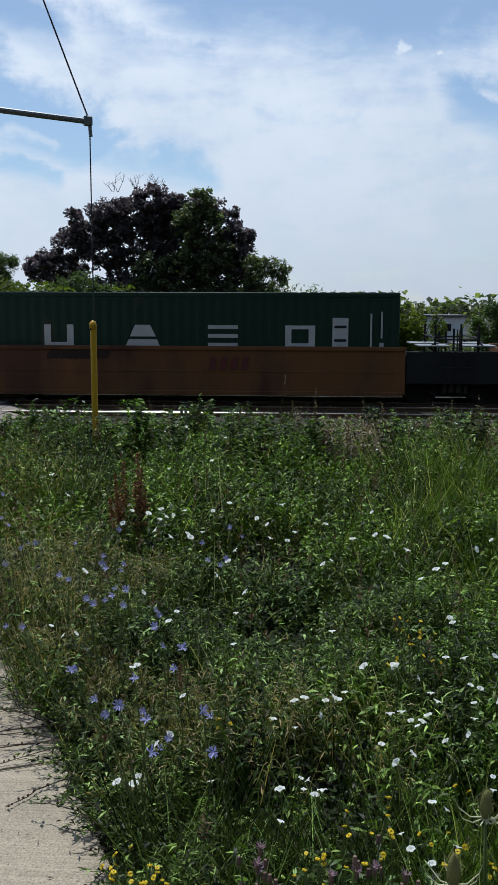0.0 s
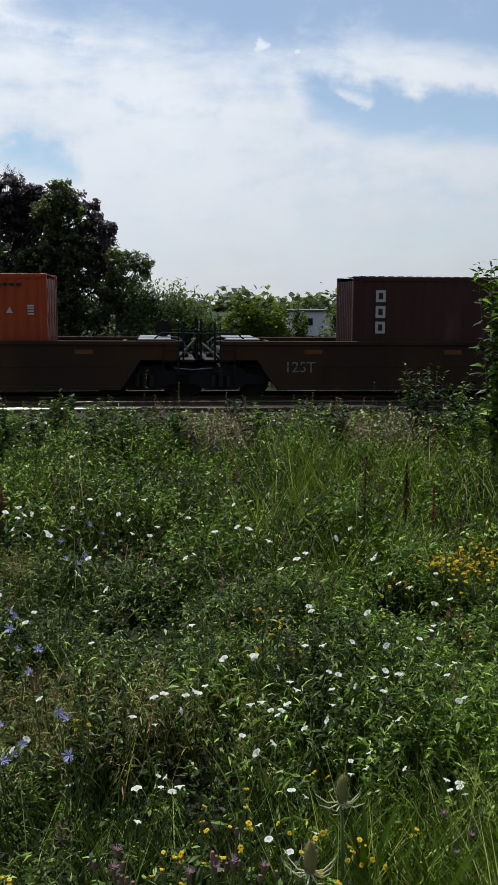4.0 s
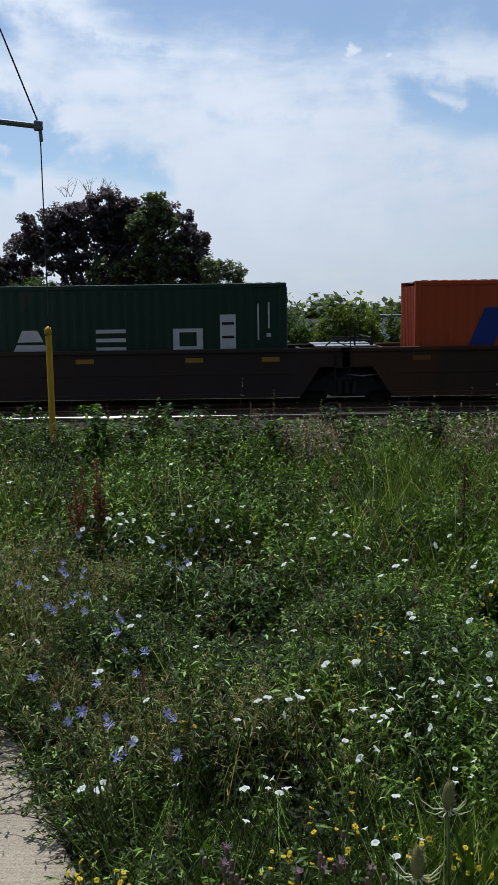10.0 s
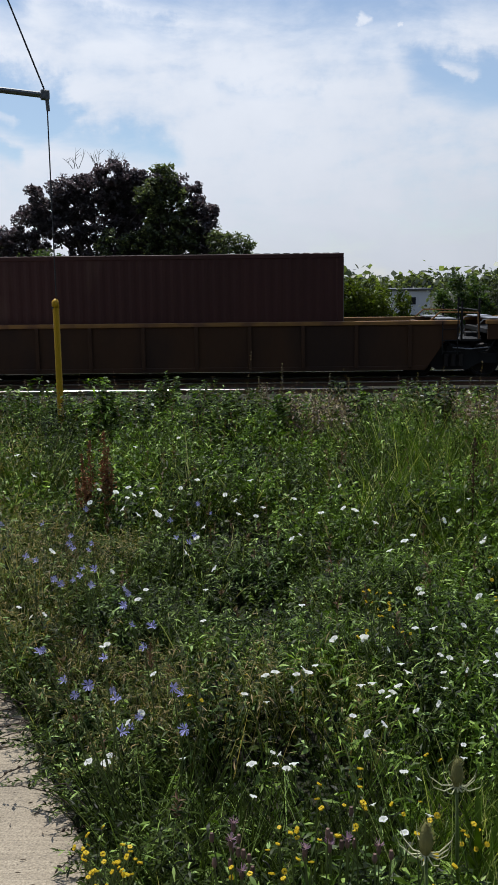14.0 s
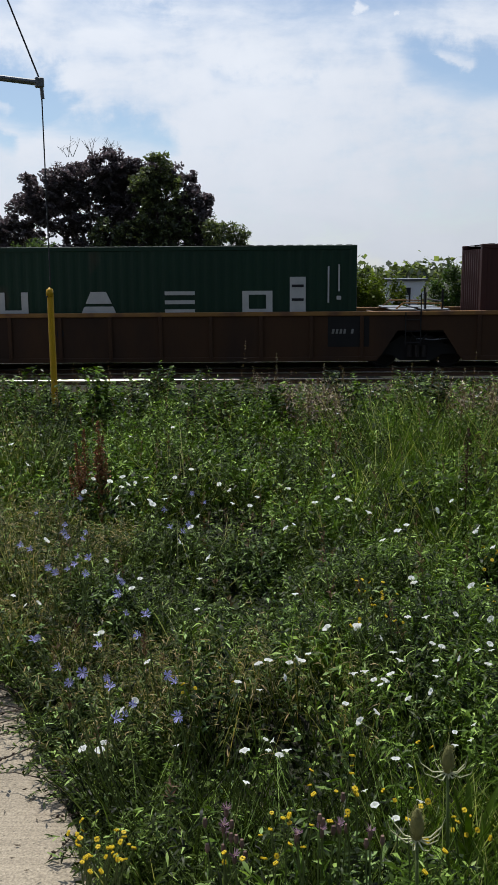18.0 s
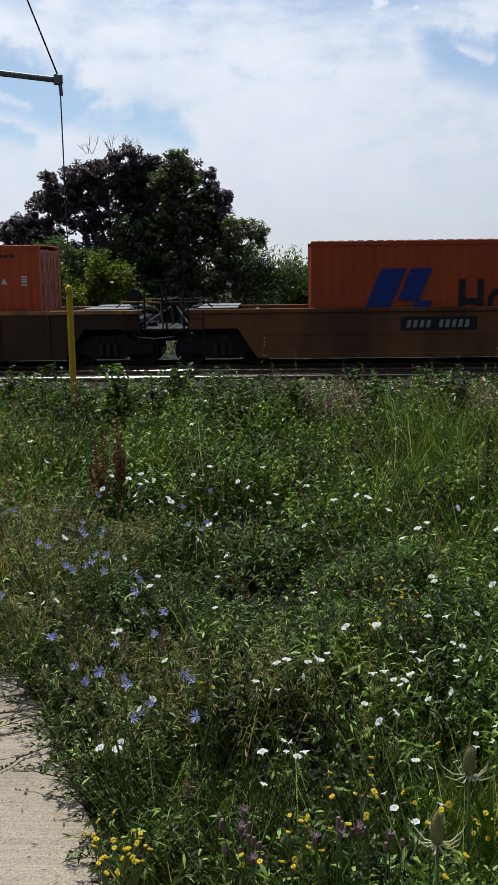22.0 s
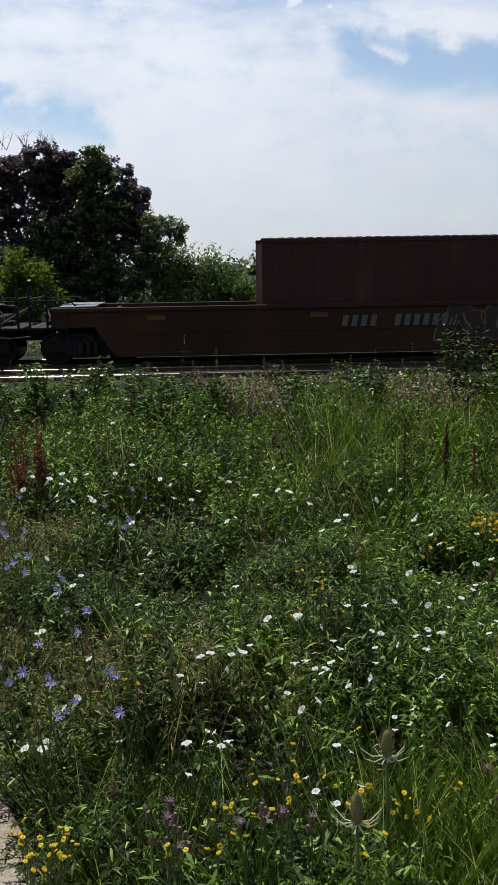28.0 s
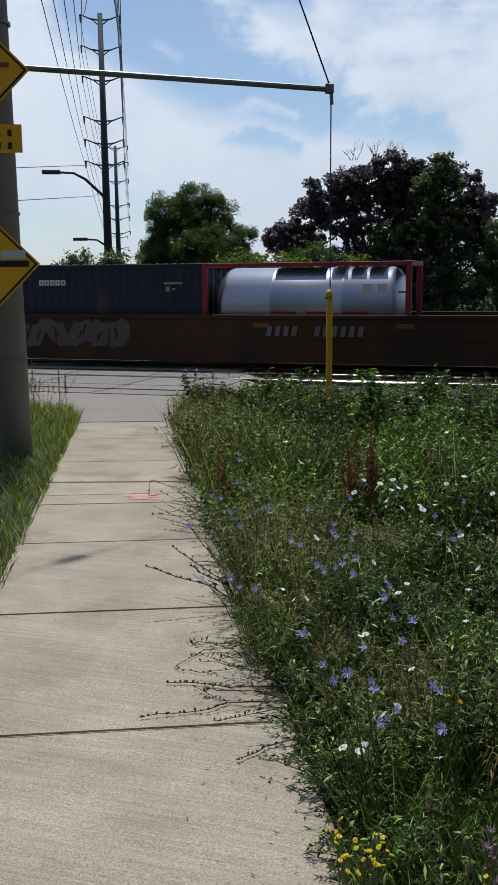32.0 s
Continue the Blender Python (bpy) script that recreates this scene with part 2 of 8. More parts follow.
def brushed(m, turn):
    """Adds broom strokes across the slabs, and dark specks."""
    t, k = m.node_tree.nodes, m.node_tree.links
    b = t["Principled BSDF"]
    src = b.inputs["Base Color"].links[0].from_socket
    tc, mp = t.new("ShaderNodeTexCoord"), t.new("ShaderNodeMapping")
    mp.inputs["Rotation"].default_value, mp.inputs["Scale"].default_value = (0, 0, radians(turn)), (0.8, 26, 1)
    k.new(tc.outputs["Object"], mp.inputs[0])
    stroke, speck = t.new("ShaderNodeTexNoise"), t.new("ShaderNodeTexVoronoi")
    stroke.inputs["Scale"].default_value, stroke.inputs["Detail"].default_value = 3.0, 4
    speck.inputs["Scale"].default_value = 33
    k.new(mp.outputs[0], stroke.inputs["Vector"])
    k.new(tc.outputs["Object"], speck.inputs["Vector"])
    lines, spots = (t.new("ShaderNodeMapRange") for _ in range(2))
    lines.inputs["From Min"].default_value, lines.inputs["From Max"].default_value = 0.3, 0.7
    lines.inputs["To Min"].default_value, lines.inputs["To Max"].default_value = 0.85, 1.13
    spots.inputs["From Min"].default_value, spots.inputs["From Max"].default_value = 0.06, 0.15
    spots.inputs["To Min"].default_value, spots.inputs["To Max"].default_value = 0.45, 1.0
    k.new(stroke.outputs["Fac"], lines.inputs["Value"])
    k.new(speck.outputs["Distance"], spots.inputs["Value"])
    mul = t.new("ShaderNodeMath")
    mul.operation = "MULTIPLY"
    grain, grit = t.new("ShaderNodeTexNoise"), t.new("ShaderNodeMapRange")
    grain.inputs["Scale"].default_value, grain.inputs["Detail"].default_value = 130, 4
    grit.inputs["From Min"].default_value, grit.inputs["From Max"].default_value = 0.32, 0.68
    grit.inputs["To Min"].default_value, grit.inputs["To Max"].default_value = 0.70, 1.26
    k.new(tc.outputs["Object"], grain.inputs["Vector"])
    k.new(grain.outputs["Fac"], grit.inputs["Value"])
    rough_mul = t.new("ShaderNodeMath")
    rough_mul.operation = "MULTIPLY"
    k.new(lines.outputs[0], rough_mul.inputs[0])
    k.new(grit.outputs[0], rough_mul.inputs[1])
    k.new(rough_mul.outputs[0], mul.inputs[0])
    k.new(spots.outputs[0], mul.inputs[1])
    out = t.new("ShaderNodeVectorMath")
    out.operation = "SCALE"
    k.new(src, out.inputs[0])
    k.new(mul.outputs[0], out.inputs["Scale"])
    k.new(out.outputs[0], b.inputs["Base Color"])


brushed(M_concrete, -24.4)
M_gap = mat("joint_dirt_and_shadow", (0.07, 0.06, 0.05), 0.95, vary=0.3, scale=5)
M_apron = mat("worn_asphalt", (0.24, 0.202, 0.166), 0.92, vary=0.15, scale=1.2, fine=120, bump=0.006)
M_panel = mat("crossing_concrete", (0.212, 0.186, 0.164), 0.9, vary=0.2, scale=1.4, fine=90, bump=0.004, per_object=0.07)
M_ballast = mat("ballast_stone", (0.0522, 0.0461, 0.0417), 0.95, vary=0.35, scale=9, fine=40, per_island=0.35)
M_rail = mat("rail_steel", (0.28, 0.25, 0.23), 0.22, metal=0.95, vary=0.1, scale=4)
M_rail_side = mat("rusted_rail", (0.10, 0.055, 0.035), 0.85, vary=0.3, scale=8)
M_tie = mat("weathered_tie", (0.09, 0.07, 0.055), 0.95, vary=0.35, scale=5, fine=50, per_object=0.2)


# ---- mesh helpers ----
def mesh_object(name, verts, faces, material, parent=None, label="", smooth=False):
    me = bpy.data.meshes.new(name)
    me.from_pydata([tuple(v) for v in verts], [], [tuple(f) for f in faces])
    me.materials.append(material)
    if smooth:
        me.shade_smooth()
    me.update()
    ob = new(name, me)
    if parent is not None:
        ob.parent = parent
    if label:
        ob["label"] = label
    return ob


def raw_mesh(name, verts, quads, material):
    """A large mesh from numpy arrays of corners and four-cornered faces."""
    me = bpy.data.meshes.new(name)
    verts, quads = np.asarray(verts, np.float32), np.asarray(quads, np.int32)
    me.vertices.add(len(verts))
    me.vertices.foreach_set("co", verts.ravel())
    n = quads.shape[1]
    me.loops.add(quads.size)
    me.loops.foreach_set("vertex_index", quads.ravel())
    me.polygons.add(len(quads))
    me.polygons.foreach_set("loop_start", np.arange(0, quads.size, n, dtype=np.int32))
    me.polygons.foreach_set("loop_total", np.full(len(quads), n, np.int32))
    me.materials.append(material)
    me.update(calc_edges=True)
    me.validate()
    return me


def part(name, bm, material, parent, label="", at=None, smooth=False):
    """Links a bmesh as one mesh object under a thing or a part."""
    me = bpy.data.meshes.new(name)
    bm.to_mesh(me)
    bm.free()
    me.materials.append(material)
    if smooth:
        me.shade_smooth()
    ob = new(name, me)
    ob.parent = parent
    if at is not None:
        ob.matrix_basis = at
    if label:
        ob["label"] = label
    return ob


def share(name, mesh, parent, at=None, label=""):
    ob = new(name, mesh)
    ob.parent = parent
    if at is not None:
        ob.matrix_basis = at
    if label:
        ob["label"] = label
    return ob


def box(bm, x0, x1, y0, y1, z0, z1, bevel=0.0):
    v = [bm.verts.new((x, y, z)) for z in (z0, z1) for x, y in ((x0, y0), (x1, y0), (x1, y1), (x0, y1))]
    fs = [bm.faces.new([v[i] for i in f]) for f in ((3, 2, 1, 0), (4, 5, 6, 7), (0, 1, 5, 4), (1, 2, 6, 5), (2, 3, 7, 6), (3, 0, 4, 7))]
    if bevel:
        es = list({e for f in fs for e in f.edges})
        bmesh.ops.bevel(bm, geom=es, offset=bevel, segments=1, affect="EDGES")
    return bm


def prism(bm, outline, y0, y1):
    """An outline in x and z, pushed through from y0 to y1."""
    a = [bm.verts.new((x, y0, z)) for x, z in outline]
    b = [bm.verts.new((x, y1, z)) for x, z in outline]
    n = len(a)
    bm.faces.new(a)
    bm.faces.new(b[::-1])
    for i in range(n):
        bm.faces.new((a[i], b[i], b[(i + 1) % n], a[(i + 1) % n]))
    return bm


def tube(bm, pts, radii, n=8, cap=True):
    """A round bar along points, with a radius at each."""
    rings = []
    pts = [Vector(p) for p in pts]
    for i, p in enumerate(pts):
        d = (pts[min(i + 1, len(pts) - 1)] - pts[max(i - 1, 0)]).normalized()
        s = d.cross(Vector((0, 0, 1)) if abs(d.z) < 0.9 else Vector((1, 0, 0))).normalized()
        w = d.cross(s)
        r = radii[i] if isinstance(radii, (list, tuple)) else radii
        rings.append([bm.verts.new(p + r * (math.cos(2 * math.pi * k / n) * s + math.sin(2 * math.pi * k / n) * w)) for k in range(n)])
    for a, b in zip(rings, rings[1:]):
        for k in range(n):
            bm.faces.new((a[k], a[(k + 1) % n], b[(k + 1) % n], b[k]))
    if cap:
        bm.faces.new(rings[0][::-1])
        bm.faces.new(rings[-1])
    return bm


def B():
    return bmesh.new()


# ---- ground ----
RAIL_Z = -0.84


def ground_z(x, y):
    """The ground falls gently to the tracks and is flat from there on."""
    return -0.04 * min(max(y, -8.0), 21.0) - (0.10 if y > 18.6 else 0.0)


WALK_DIR = Vector((-0.4124, 0.911, 0)).normalized()
WALK_SIDE = Vector((0.911, 0.4124, 0)).normalized()
WALK_AT = Vector((-0.57, 2.75, 0))


def walk_point(along, across, lift=0.0):
    """A place on the footpath: metres along it, and metres to the right of its right edge."""
    p = WALK_AT + WALK_DIR * along + WALK_SIDE * across
    return Vector((p.x, p.y, -0.04 * min(max(p.y, -8.0), 21.0) + lift))


def build_ground():
    xs = [-1500, -400, -120, -60, -40] + [-30 + 1.5 * i for i in range(41)] + [40, 60, 120, 400, 1500]
    ys = [-1500, -300, -60, -20, -8] + [-6 + 1.2 * i for i in range(21)] + [18.5, 18.7, 20, 22, 25, 29, 31, 34, 38, 45, 60, 90, 150, 400, 1500, 3000]
    verts = [(x, y, ground_z(x, y) - 0.02 - (0.02 * noise.noise((x * 0.6, y * 0.6, 0)) if -30 < x < 30 and y < 18 else 0)) for y in ys for x in xs]
    n = len(xs)
    faces = [(j * n + i, j * n + i + 1, (j + 1) * n + i + 1, (j + 1) * n + i) for j in range(len(ys) - 1) for i in range(n - 1)]
    return tagged(mesh_object("ground", verts, faces, M_soil, smooth=True), "dark weedy soil sloping gently to the railway", "ground", kind="structure")


build_ground()


def slab(bm, corners, thick, inset=0.0):
    """A four-cornered slab with its top at the corners."""
    top = [bm.verts.new(c) for c in corners]
    low = [bm.verts.new((c[0], c[1], c[2] - thick)) for c in corners]
    bm.faces.new(top)
    bm.faces.new(low[::-1])
    for i in range(4):
        bm.faces.new((top[i], low[i], low[(i + 1) % 4], top[(i + 1) % 4]))


def build_footpath():
    root = tagged(new("pavement"), "pale concrete footpath of square slabs with dark joints and a shadow line", "pavement", kind="structure")
    bed = B()
    slab(bed, [walk_point(-19.6, -1.55, -0.025), walk_point(-19.6, 0.0, -0.025), walk_point(12.2, 0.0, -0.025), walk_point(12.2, -1.55, -0.025)], 0.12)
    bmesh.ops.recalc_face_normals(bed, faces=bed.faces)
    part("bed", bed, M_gap, root)
    cuts = [-19.5, -17.95, -16.4, -14.85, -13.3, -11.75, -10.15, -8.6, -7.0, -5.4, -3.85, -2.2, -0.62, 0.97, 2.58, 4.28, 5.73, 6.17, 8.2, 10.2, 12.2]
    # 5.73 is no joint: its deep gap draws the strut's cast shadow
    deep = {-8.6, -5.4, -2.2, -0.62, 0.97, 2.58, 5.73}
    for a, b in zip(cuts, cuts[1:]):
        bm = B()
        g, e = (0.007 if c in deep else 0.0025 for c in (a, b))
        slab(bm, [walk_point(a + g, -1.55), walk_point(a + g, 0.0), walk_point(b - e, 0.0), walk_point(b - e, -1.55)], 0.1)
        bmesh.ops.bevel(bm, geom=[e for e in bm.edges if all(v.co.z > -0.04 * v.co.y - 0.05 for v in e.verts)], offset=0.008, segments=2, affect="EDGES")
        bmesh.ops.recalc_face_normals(bm, faces=bm.faces)
        part("slab", bm, M_concrete, root)
    # survey paint: overlapping thin dabs
    r = random.Random(5)
    bm = B()
    for k in range(9):
        c, d, w, h = 5.88 + 0.026 * k + r.uniform(-0.02, 0.02), -0.57 + r.uniform(-0.06, 0.06), r.uniform(0.08, 0.17), r.uniform(0.012, 0.03)
        ring = [bm.verts.new(walk_point(c + h * math.sin(q) * r.uniform(0.7, 1.2), d + w * math.cos(q) * r.uniform(0.8, 1.15), 0.0035 + 0.0004 * k)) for q in (0.0, 0.7, 1.4, 2.1, 2.8, 3.5, 4.2, 4.9, 5.6)]
        bm.faces.new(ring)
    bmesh.ops.recalc_face_normals(bm, faces=bm.faces)
    part("paint_mark", bm, mat("pink_survey_paint", (0.62, 0.27, 0.27), 0.85, vary=0.25, scale=30), root, "faded pink survey paint mark")


build_footpath()


def build_crossing():
    root = tagged(new("road"), "worn grey asphalt apron and concrete panels across the rails", "crossing", kind="structure")
    bm = B()
    # apron between the end of the footpath and the first rail
    a, b = walk_point(12.23, 0.15), walk_point(12.23, -1.75)
    outline = [(a.x, a.y), (-6.3, 16.5), (-6.8, 18.1), (-60, 18.1), (-60, 16.0), (b.x - 2.2, b.y + 1.2), (b.x, b.y)]
    top = [bm.verts.new((x, y, -0.04 * y + 0.004)) for x, y in outline]
    low = [bm.verts.new((x, y, -0.04 * y - 0.12)) for x, y in outline]
    bm.faces.new(top)
    for i in range(len(top)):
        j = (i + 1) % len(top)
        bm.faces.new((top[i], low[i], low[j], top[j]))
    bmesh.ops.recalc_face_normals(bm, faces=bm.faces)
    part("apron", bm, M_apron, root)
    # panels between and beside the rails, with a flangeway at each rail
    z = RAIL_Z - 0.012
    strips = [(18.25, 19.33, -6.9), (19.57, 20.62, -7.0), (20.68, 22.57, -7.1), (22.87, 24.07, -7.5), (24.39, 25.33, -7.9), (25.63, 26.77, -7.9), (27.03, 28.6, -7.9)]
    for y0, y1, x in strips:
        z0, z1 = (max(-0.04 * y + 0.004, z) for y in (y0, y1))
        for k in range(10):
            bm = B()
            slab(bm, [(x - 2.43, y0, z0), (x, y0, z0), (x, y1, z1), (x - 2.43, y1, z1)], 0.14)
            bmesh.ops.bevel(bm, geom=list(bm.edges), offset=0.015, segments=2, affect="EDGES")
            bmesh.ops.recalc_face_normals(bm, faces=bm.faces)
            part("panel", bm, M_panel, root)
            x -= 2.45
    # broken asphalt that runs out beside the last panels
    for y0, y1, x in strips[2:4]:
        bm = B()
        slab(bm, [(x, y0 + 0.05, z - 0.005), (x + 0.7, y0 + 0.1, z - 0.17), (x + 0.95, y1 - 0.3, z - 0.19), (x, y1 - 0.04, z - 0.005)], 0.05)
        bmesh.ops.recalc_face_normals(bm, faces=bm.faces)
        part("ramp", bm, M_apron, root)
    return root


build_crossing()


def build_track(name, y_mid, label):
    """Two rails with head, web and foot on ties, along x."""
    root = tagged(new(name), label, "railway track", kind="structure")
    root.location = (0, y_mid, RAIL_Z)
    prof_head = [(-0.036, -0.036), (0.036, -0.036), (0.036, -0.006), (0.026, 0.0), (-0.026, 0.0), (-0.036, -0.006)]
    prof_low = [(-0.075, -0.172), (0.075, -0.172), (0.075, -0.160), (0.009, -0.140), (0.009, -0.038), (-0.009, -0.038), (-0.009, -0.140), (-0.075, -0.160)]
    for side in (-0.7535, 0.7535):
        for nm, prof, m in (("rail_head", prof_head, M_rail), ("rail_web", prof_low, M_rail_side)):
            bm = B()
            a = [bm.verts.new((-150, side + p, q)) for p, q in prof]
            b = [bm.verts.new((150, side + p, q)) for p, q in prof]
            n = len(a)
            bm.faces.new(a)
            bm.faces.new(b[::-1])
            for i in range(n):
                bm.faces.new((a[i], b[i], b[(i + 1) % n], a[(i + 1) % n]))
            bmesh.ops.recalc_face_normals(bm, faces=bm.faces)
            part(nm, bm, m, root)
    bm = B()
    box(bm, -0.115, 0.115, -1.3, 1.3, -0.33, -0.174, 0.01)
    tie = bpy.data.meshes.new("tie")
    bm.to_mesh(tie)
    bm.free()
    tie.materials.append(M_tie)
    for k in range(88):
        share("tie", tie, root, pose(-6.2 + 0.52 * k, 0, 0, 0, 0, random.uniform(-1, 1)))
    return root


build_track("track_1", 23.47, "shiny steel rails on weathered ties beside the train")
build_track("track_2", 26.22, "steel rails on weathered ties under the train")


def build_ballast():
    rng = np.random.default_rng(4)
    n = 10000
    x = rng.uniform(-6.6, 18, n)
    y = np.where(rng.random(n) < 0.8, rng.uniform(18.9, 24.6, n), rng.uniform(24.6, 29, n))
    s = rng.uniform(0.02, 0.045, n)
    cube = np.array([(a, b, c) for c in (-1, 1) for a, b in ((-1, -1), (1, -1), (1, 1), (-1, 1))], float)
    f = np.array([(3, 2, 1, 0), (4, 5, 6, 7), (0, 1, 5, 4), (1, 2, 6, 5), (2, 3, 7, 6), (3, 0, 4, 7)])
    v = cube[None] * s[:, None, None] * rng.uniform(0.6, 1.2, (n, 8, 1))
    ang = rng.uniform(0, 6.28, n)
    c, d = np.cos(ang)[:, None], np.sin(ang)[:, None]
    v = np.stack([v[..., 0] * c - v[..., 1] * d, v[..., 0] * d + v[..., 1] * c, v[..., 2]], -1)
    v += np.stack([x, y, np.full(n, RAIL_Z - 0.19)], -1)[:, None] + rng.uniform(-0.03, 0.03, (n, 1, 3)) * [0, 0, 1]
    me = raw_mesh("ballast", v.reshape(-1, 3), (f[None] + 8 * np.arange(n)[:, None, None]).reshape(-1, 4), M_ballast)
    tagged(new("ballast", me), "crushed grey ballast stones round the ties", "ballast", kind="stuff")
    bm = B()
    box(bm, -150, 150, 18.8, 29.2, RAIL_Z - 0.5, RAIL_Z - 0.215)
    bed = part("ballast_bed", bm, M_ballast, None)
    tagged(bed, "flat bed of crushed grey stone", "ballast", kind="structure")


build_ballast()


def build_edge_rail():
    """One more rail where the meadow meets the ballast."""
    root = tagged(new("edge_rail"), "single worn rail along the meadow's edge", "rail", kind="structure")
    root.location = (0, 19.45, -0.775)
    bm = B()
    prism(bm, [(-60, -0.03), (60, -0.03), (60, 0.0), (-60, 0.0)], -0.034, 0.034)
    bmesh.ops.recalc_face_normals(bm, faces=bm.faces)
    part("rail_head", bm, M_rail, root)
    bm = B()
    prism(bm, [(-60, -0.172), (60, -0.172), (60, -0.031), (-60, -0.031)], -0.02, 0.02)
    bmesh.ops.recalc_face_normals(bm, faces=bm.faces)
    part("rail_web", bm, M_rail_side, root)


build_edge_rail()
# ---- the train ----
TRAIN_Y = 26.22
# seconds and metres that the train has gone to the left by then
GONE = [(0, 0.0), (2, 27.61), (4, 55.06), (6, 82.38), (8, 109.58), (10, 136.69), (12, 163.76), (14, 190.79), (16, 217.82), (18, 244.82), (20, 271.77), (22, 298.67), (24, 325.51), (26, 352.32), (28, 379.14), (30, 406.03), (32, 432.99)]
MOVING = []


def rolls(thing, u, z=0.0, turn=0.0):
    """Puts a thing on the train at u metres behind the train's mark, and lists it for the motion."""
    thing.matrix_basis = pose(u, TRAIN_Y, RAIL_Z + z, 0, 0, turn)
    MOVING.append((thing, u, z, turn))
    return thing


def paint(name, colour, rust=(0.09, 0.045, 0.03), patch=0.66, rough=0.55, vary=0.22):
    return mat(name, colour, rough, vary=vary, scale=0.9, fine=14, second=rust, patch=patch, spec=0.35, stretch=(1, 1, 0.35))


M_orange = paint("orange_container_paint", (0.368, 0.0528, 0.008), patch=0.74)
M_green = paint("green_container_paint", (0.006, 0.0304, 0.0144), patch=0.76)
M_blue = paint("blue_container_paint", (0.006, 0.0135, 0.046), patch=0.76)
M_navy = paint("navy_container_paint", (0.007, 0.013, 0.026), patch=0.76)
M_maroon = paint("maroon_container_paint", (0.0627, 0.0166, 0.0147), patch=0.75)
M_brown = paint("brown_container_paint", (0.0563, 0.0173, 0.0134), patch=0.72)
M_red = paint("red_container_paint", (0.175, 0.0125, 0.018), patch=0.78)
M_well_tan = paint("faded_yellow_car_paint", (0.165, 0.070, 0.021), (0.078, 0.032, 0.015), patch=0.52, rough=0.8)
M_well_brown = paint("rusty_brown_car_paint", (0.060, 0.027, 0.0095), (0.034, 0.017, 0.0085), patch=0.5, rough=0.8)
M_well_dark = paint("sooty_car_paint", (0.030, 0.0195, 0.0138), (0.034, 0.0180, 0.0110), patch=0.5, rough=0.75)
M_black = mat("black_steel", (0.014, 0.013, 0.012), 0.7, vary=0.3, scale=3)
M_grey_plate = mat("galvanised_plate", (0.27, 0.27, 0.27), 0.38, metal=0.6, vary=0.15, scale=6)
M_sill = mat("ochre_sill_paint", (0.28, 0.145, 0.04), 0.6, vary=0.3, scale=2.0, second=(0.16, 0.08, 0.04), patch=0.55)
M_white = mat("white_lettering", (0.52, 0.51, 0.48), 0.6, vary=0.2, scale=4)
M_dull = mat("worn_white_lettering", (0.15, 0.14, 0.13), 0.7, vary=0.2, scale=4)
M_grey_mark = mat("greyed_lettering", (0.24, 0.23, 0.21), 0.7, vary=0.25, scale=4)
M_ink = mat("black_lettering", (0.015, 0.015, 0.018), 0.6, vary=0.2, scale=4)
M_logo_blue = mat("blue_lettering", (0.0130, 0.0325, 0.1820), 0.55, vary=0.15, scale=4)
M_yellow_mark = mat("yellow_reflector", (0.30, 0.165, 0.02), 0.45, vary=0.2, scale=8)
M_faded_mark = mat("faded_reflector", (0.17, 0.07, 0.014), 0.55, vary=0.3, scale=8)
M_steel = mat("tank_steel", (0.34, 0.35, 0.40), 0.36, metal=0.9, vary=0.06, scale=2)
M_wheel = mat("wheel_steel", (0.035, 0.03, 0.027), 0.6, metal=0.4, vary=0.2, scale=6)
M_spray = {k: mat("spray_paint_" + k, c, 0.6, vary=0.2, scale=3) for k, c in (("silver", (0.17, 0.17, 0.165)), ("sky", (0.025, 0.082, 0.115)), ("cobalt", (0.013, 0.034, 0.085)), ("teal", (0.02, 0.06, 0.07)), ("pale", (0.13, 0.115, 0.10)), ("cream", (0.17, 0.14, 0.11)), ("dusk", (0.055, 0.038, 0.030)), ("grey", (0.085, 0.070, 0.062)))}
MESHES = {}


def kept(key, make, material, smooth=False):
    """One mesh for all alike parts."""
    key = (key, material.name)
    if key not in MESHES:
        bm = make()
        me = bpy.data.meshes.new("shared")
        bm.to_mesh(me)
        bm.free()
        me.materials.append(material)
        if smooth:
            me.shade_smooth()
        MESHES[key] = me
    return MESHES[key]


def corrugated(length, height, step=0.278, depth=0.014):
    """A wall of trapezoid folds along x, with its outer skin at y = 0."""
    bm = B()
    cols = []
    x = 0.0
    while x < length - 1e-6:
        for a, d in ((0.0, 0.0), (0.072, 0.0), (0.14, depth), (0.21, depth)):
            if x + a * step / 0.278 < length:
                cols.append((x + a * step / 0.278, d))
        x += step
    cols.append((length, 0.0))
    prev = None
    for cx, d in cols:
        cur = (bm.verts.new((cx, d, 0)), bm.verts.new((cx, d, height)))
        if prev:
            bm.faces.new((prev[0], cur[0], cur[1], prev[1]))
        prev = cur
    return bm


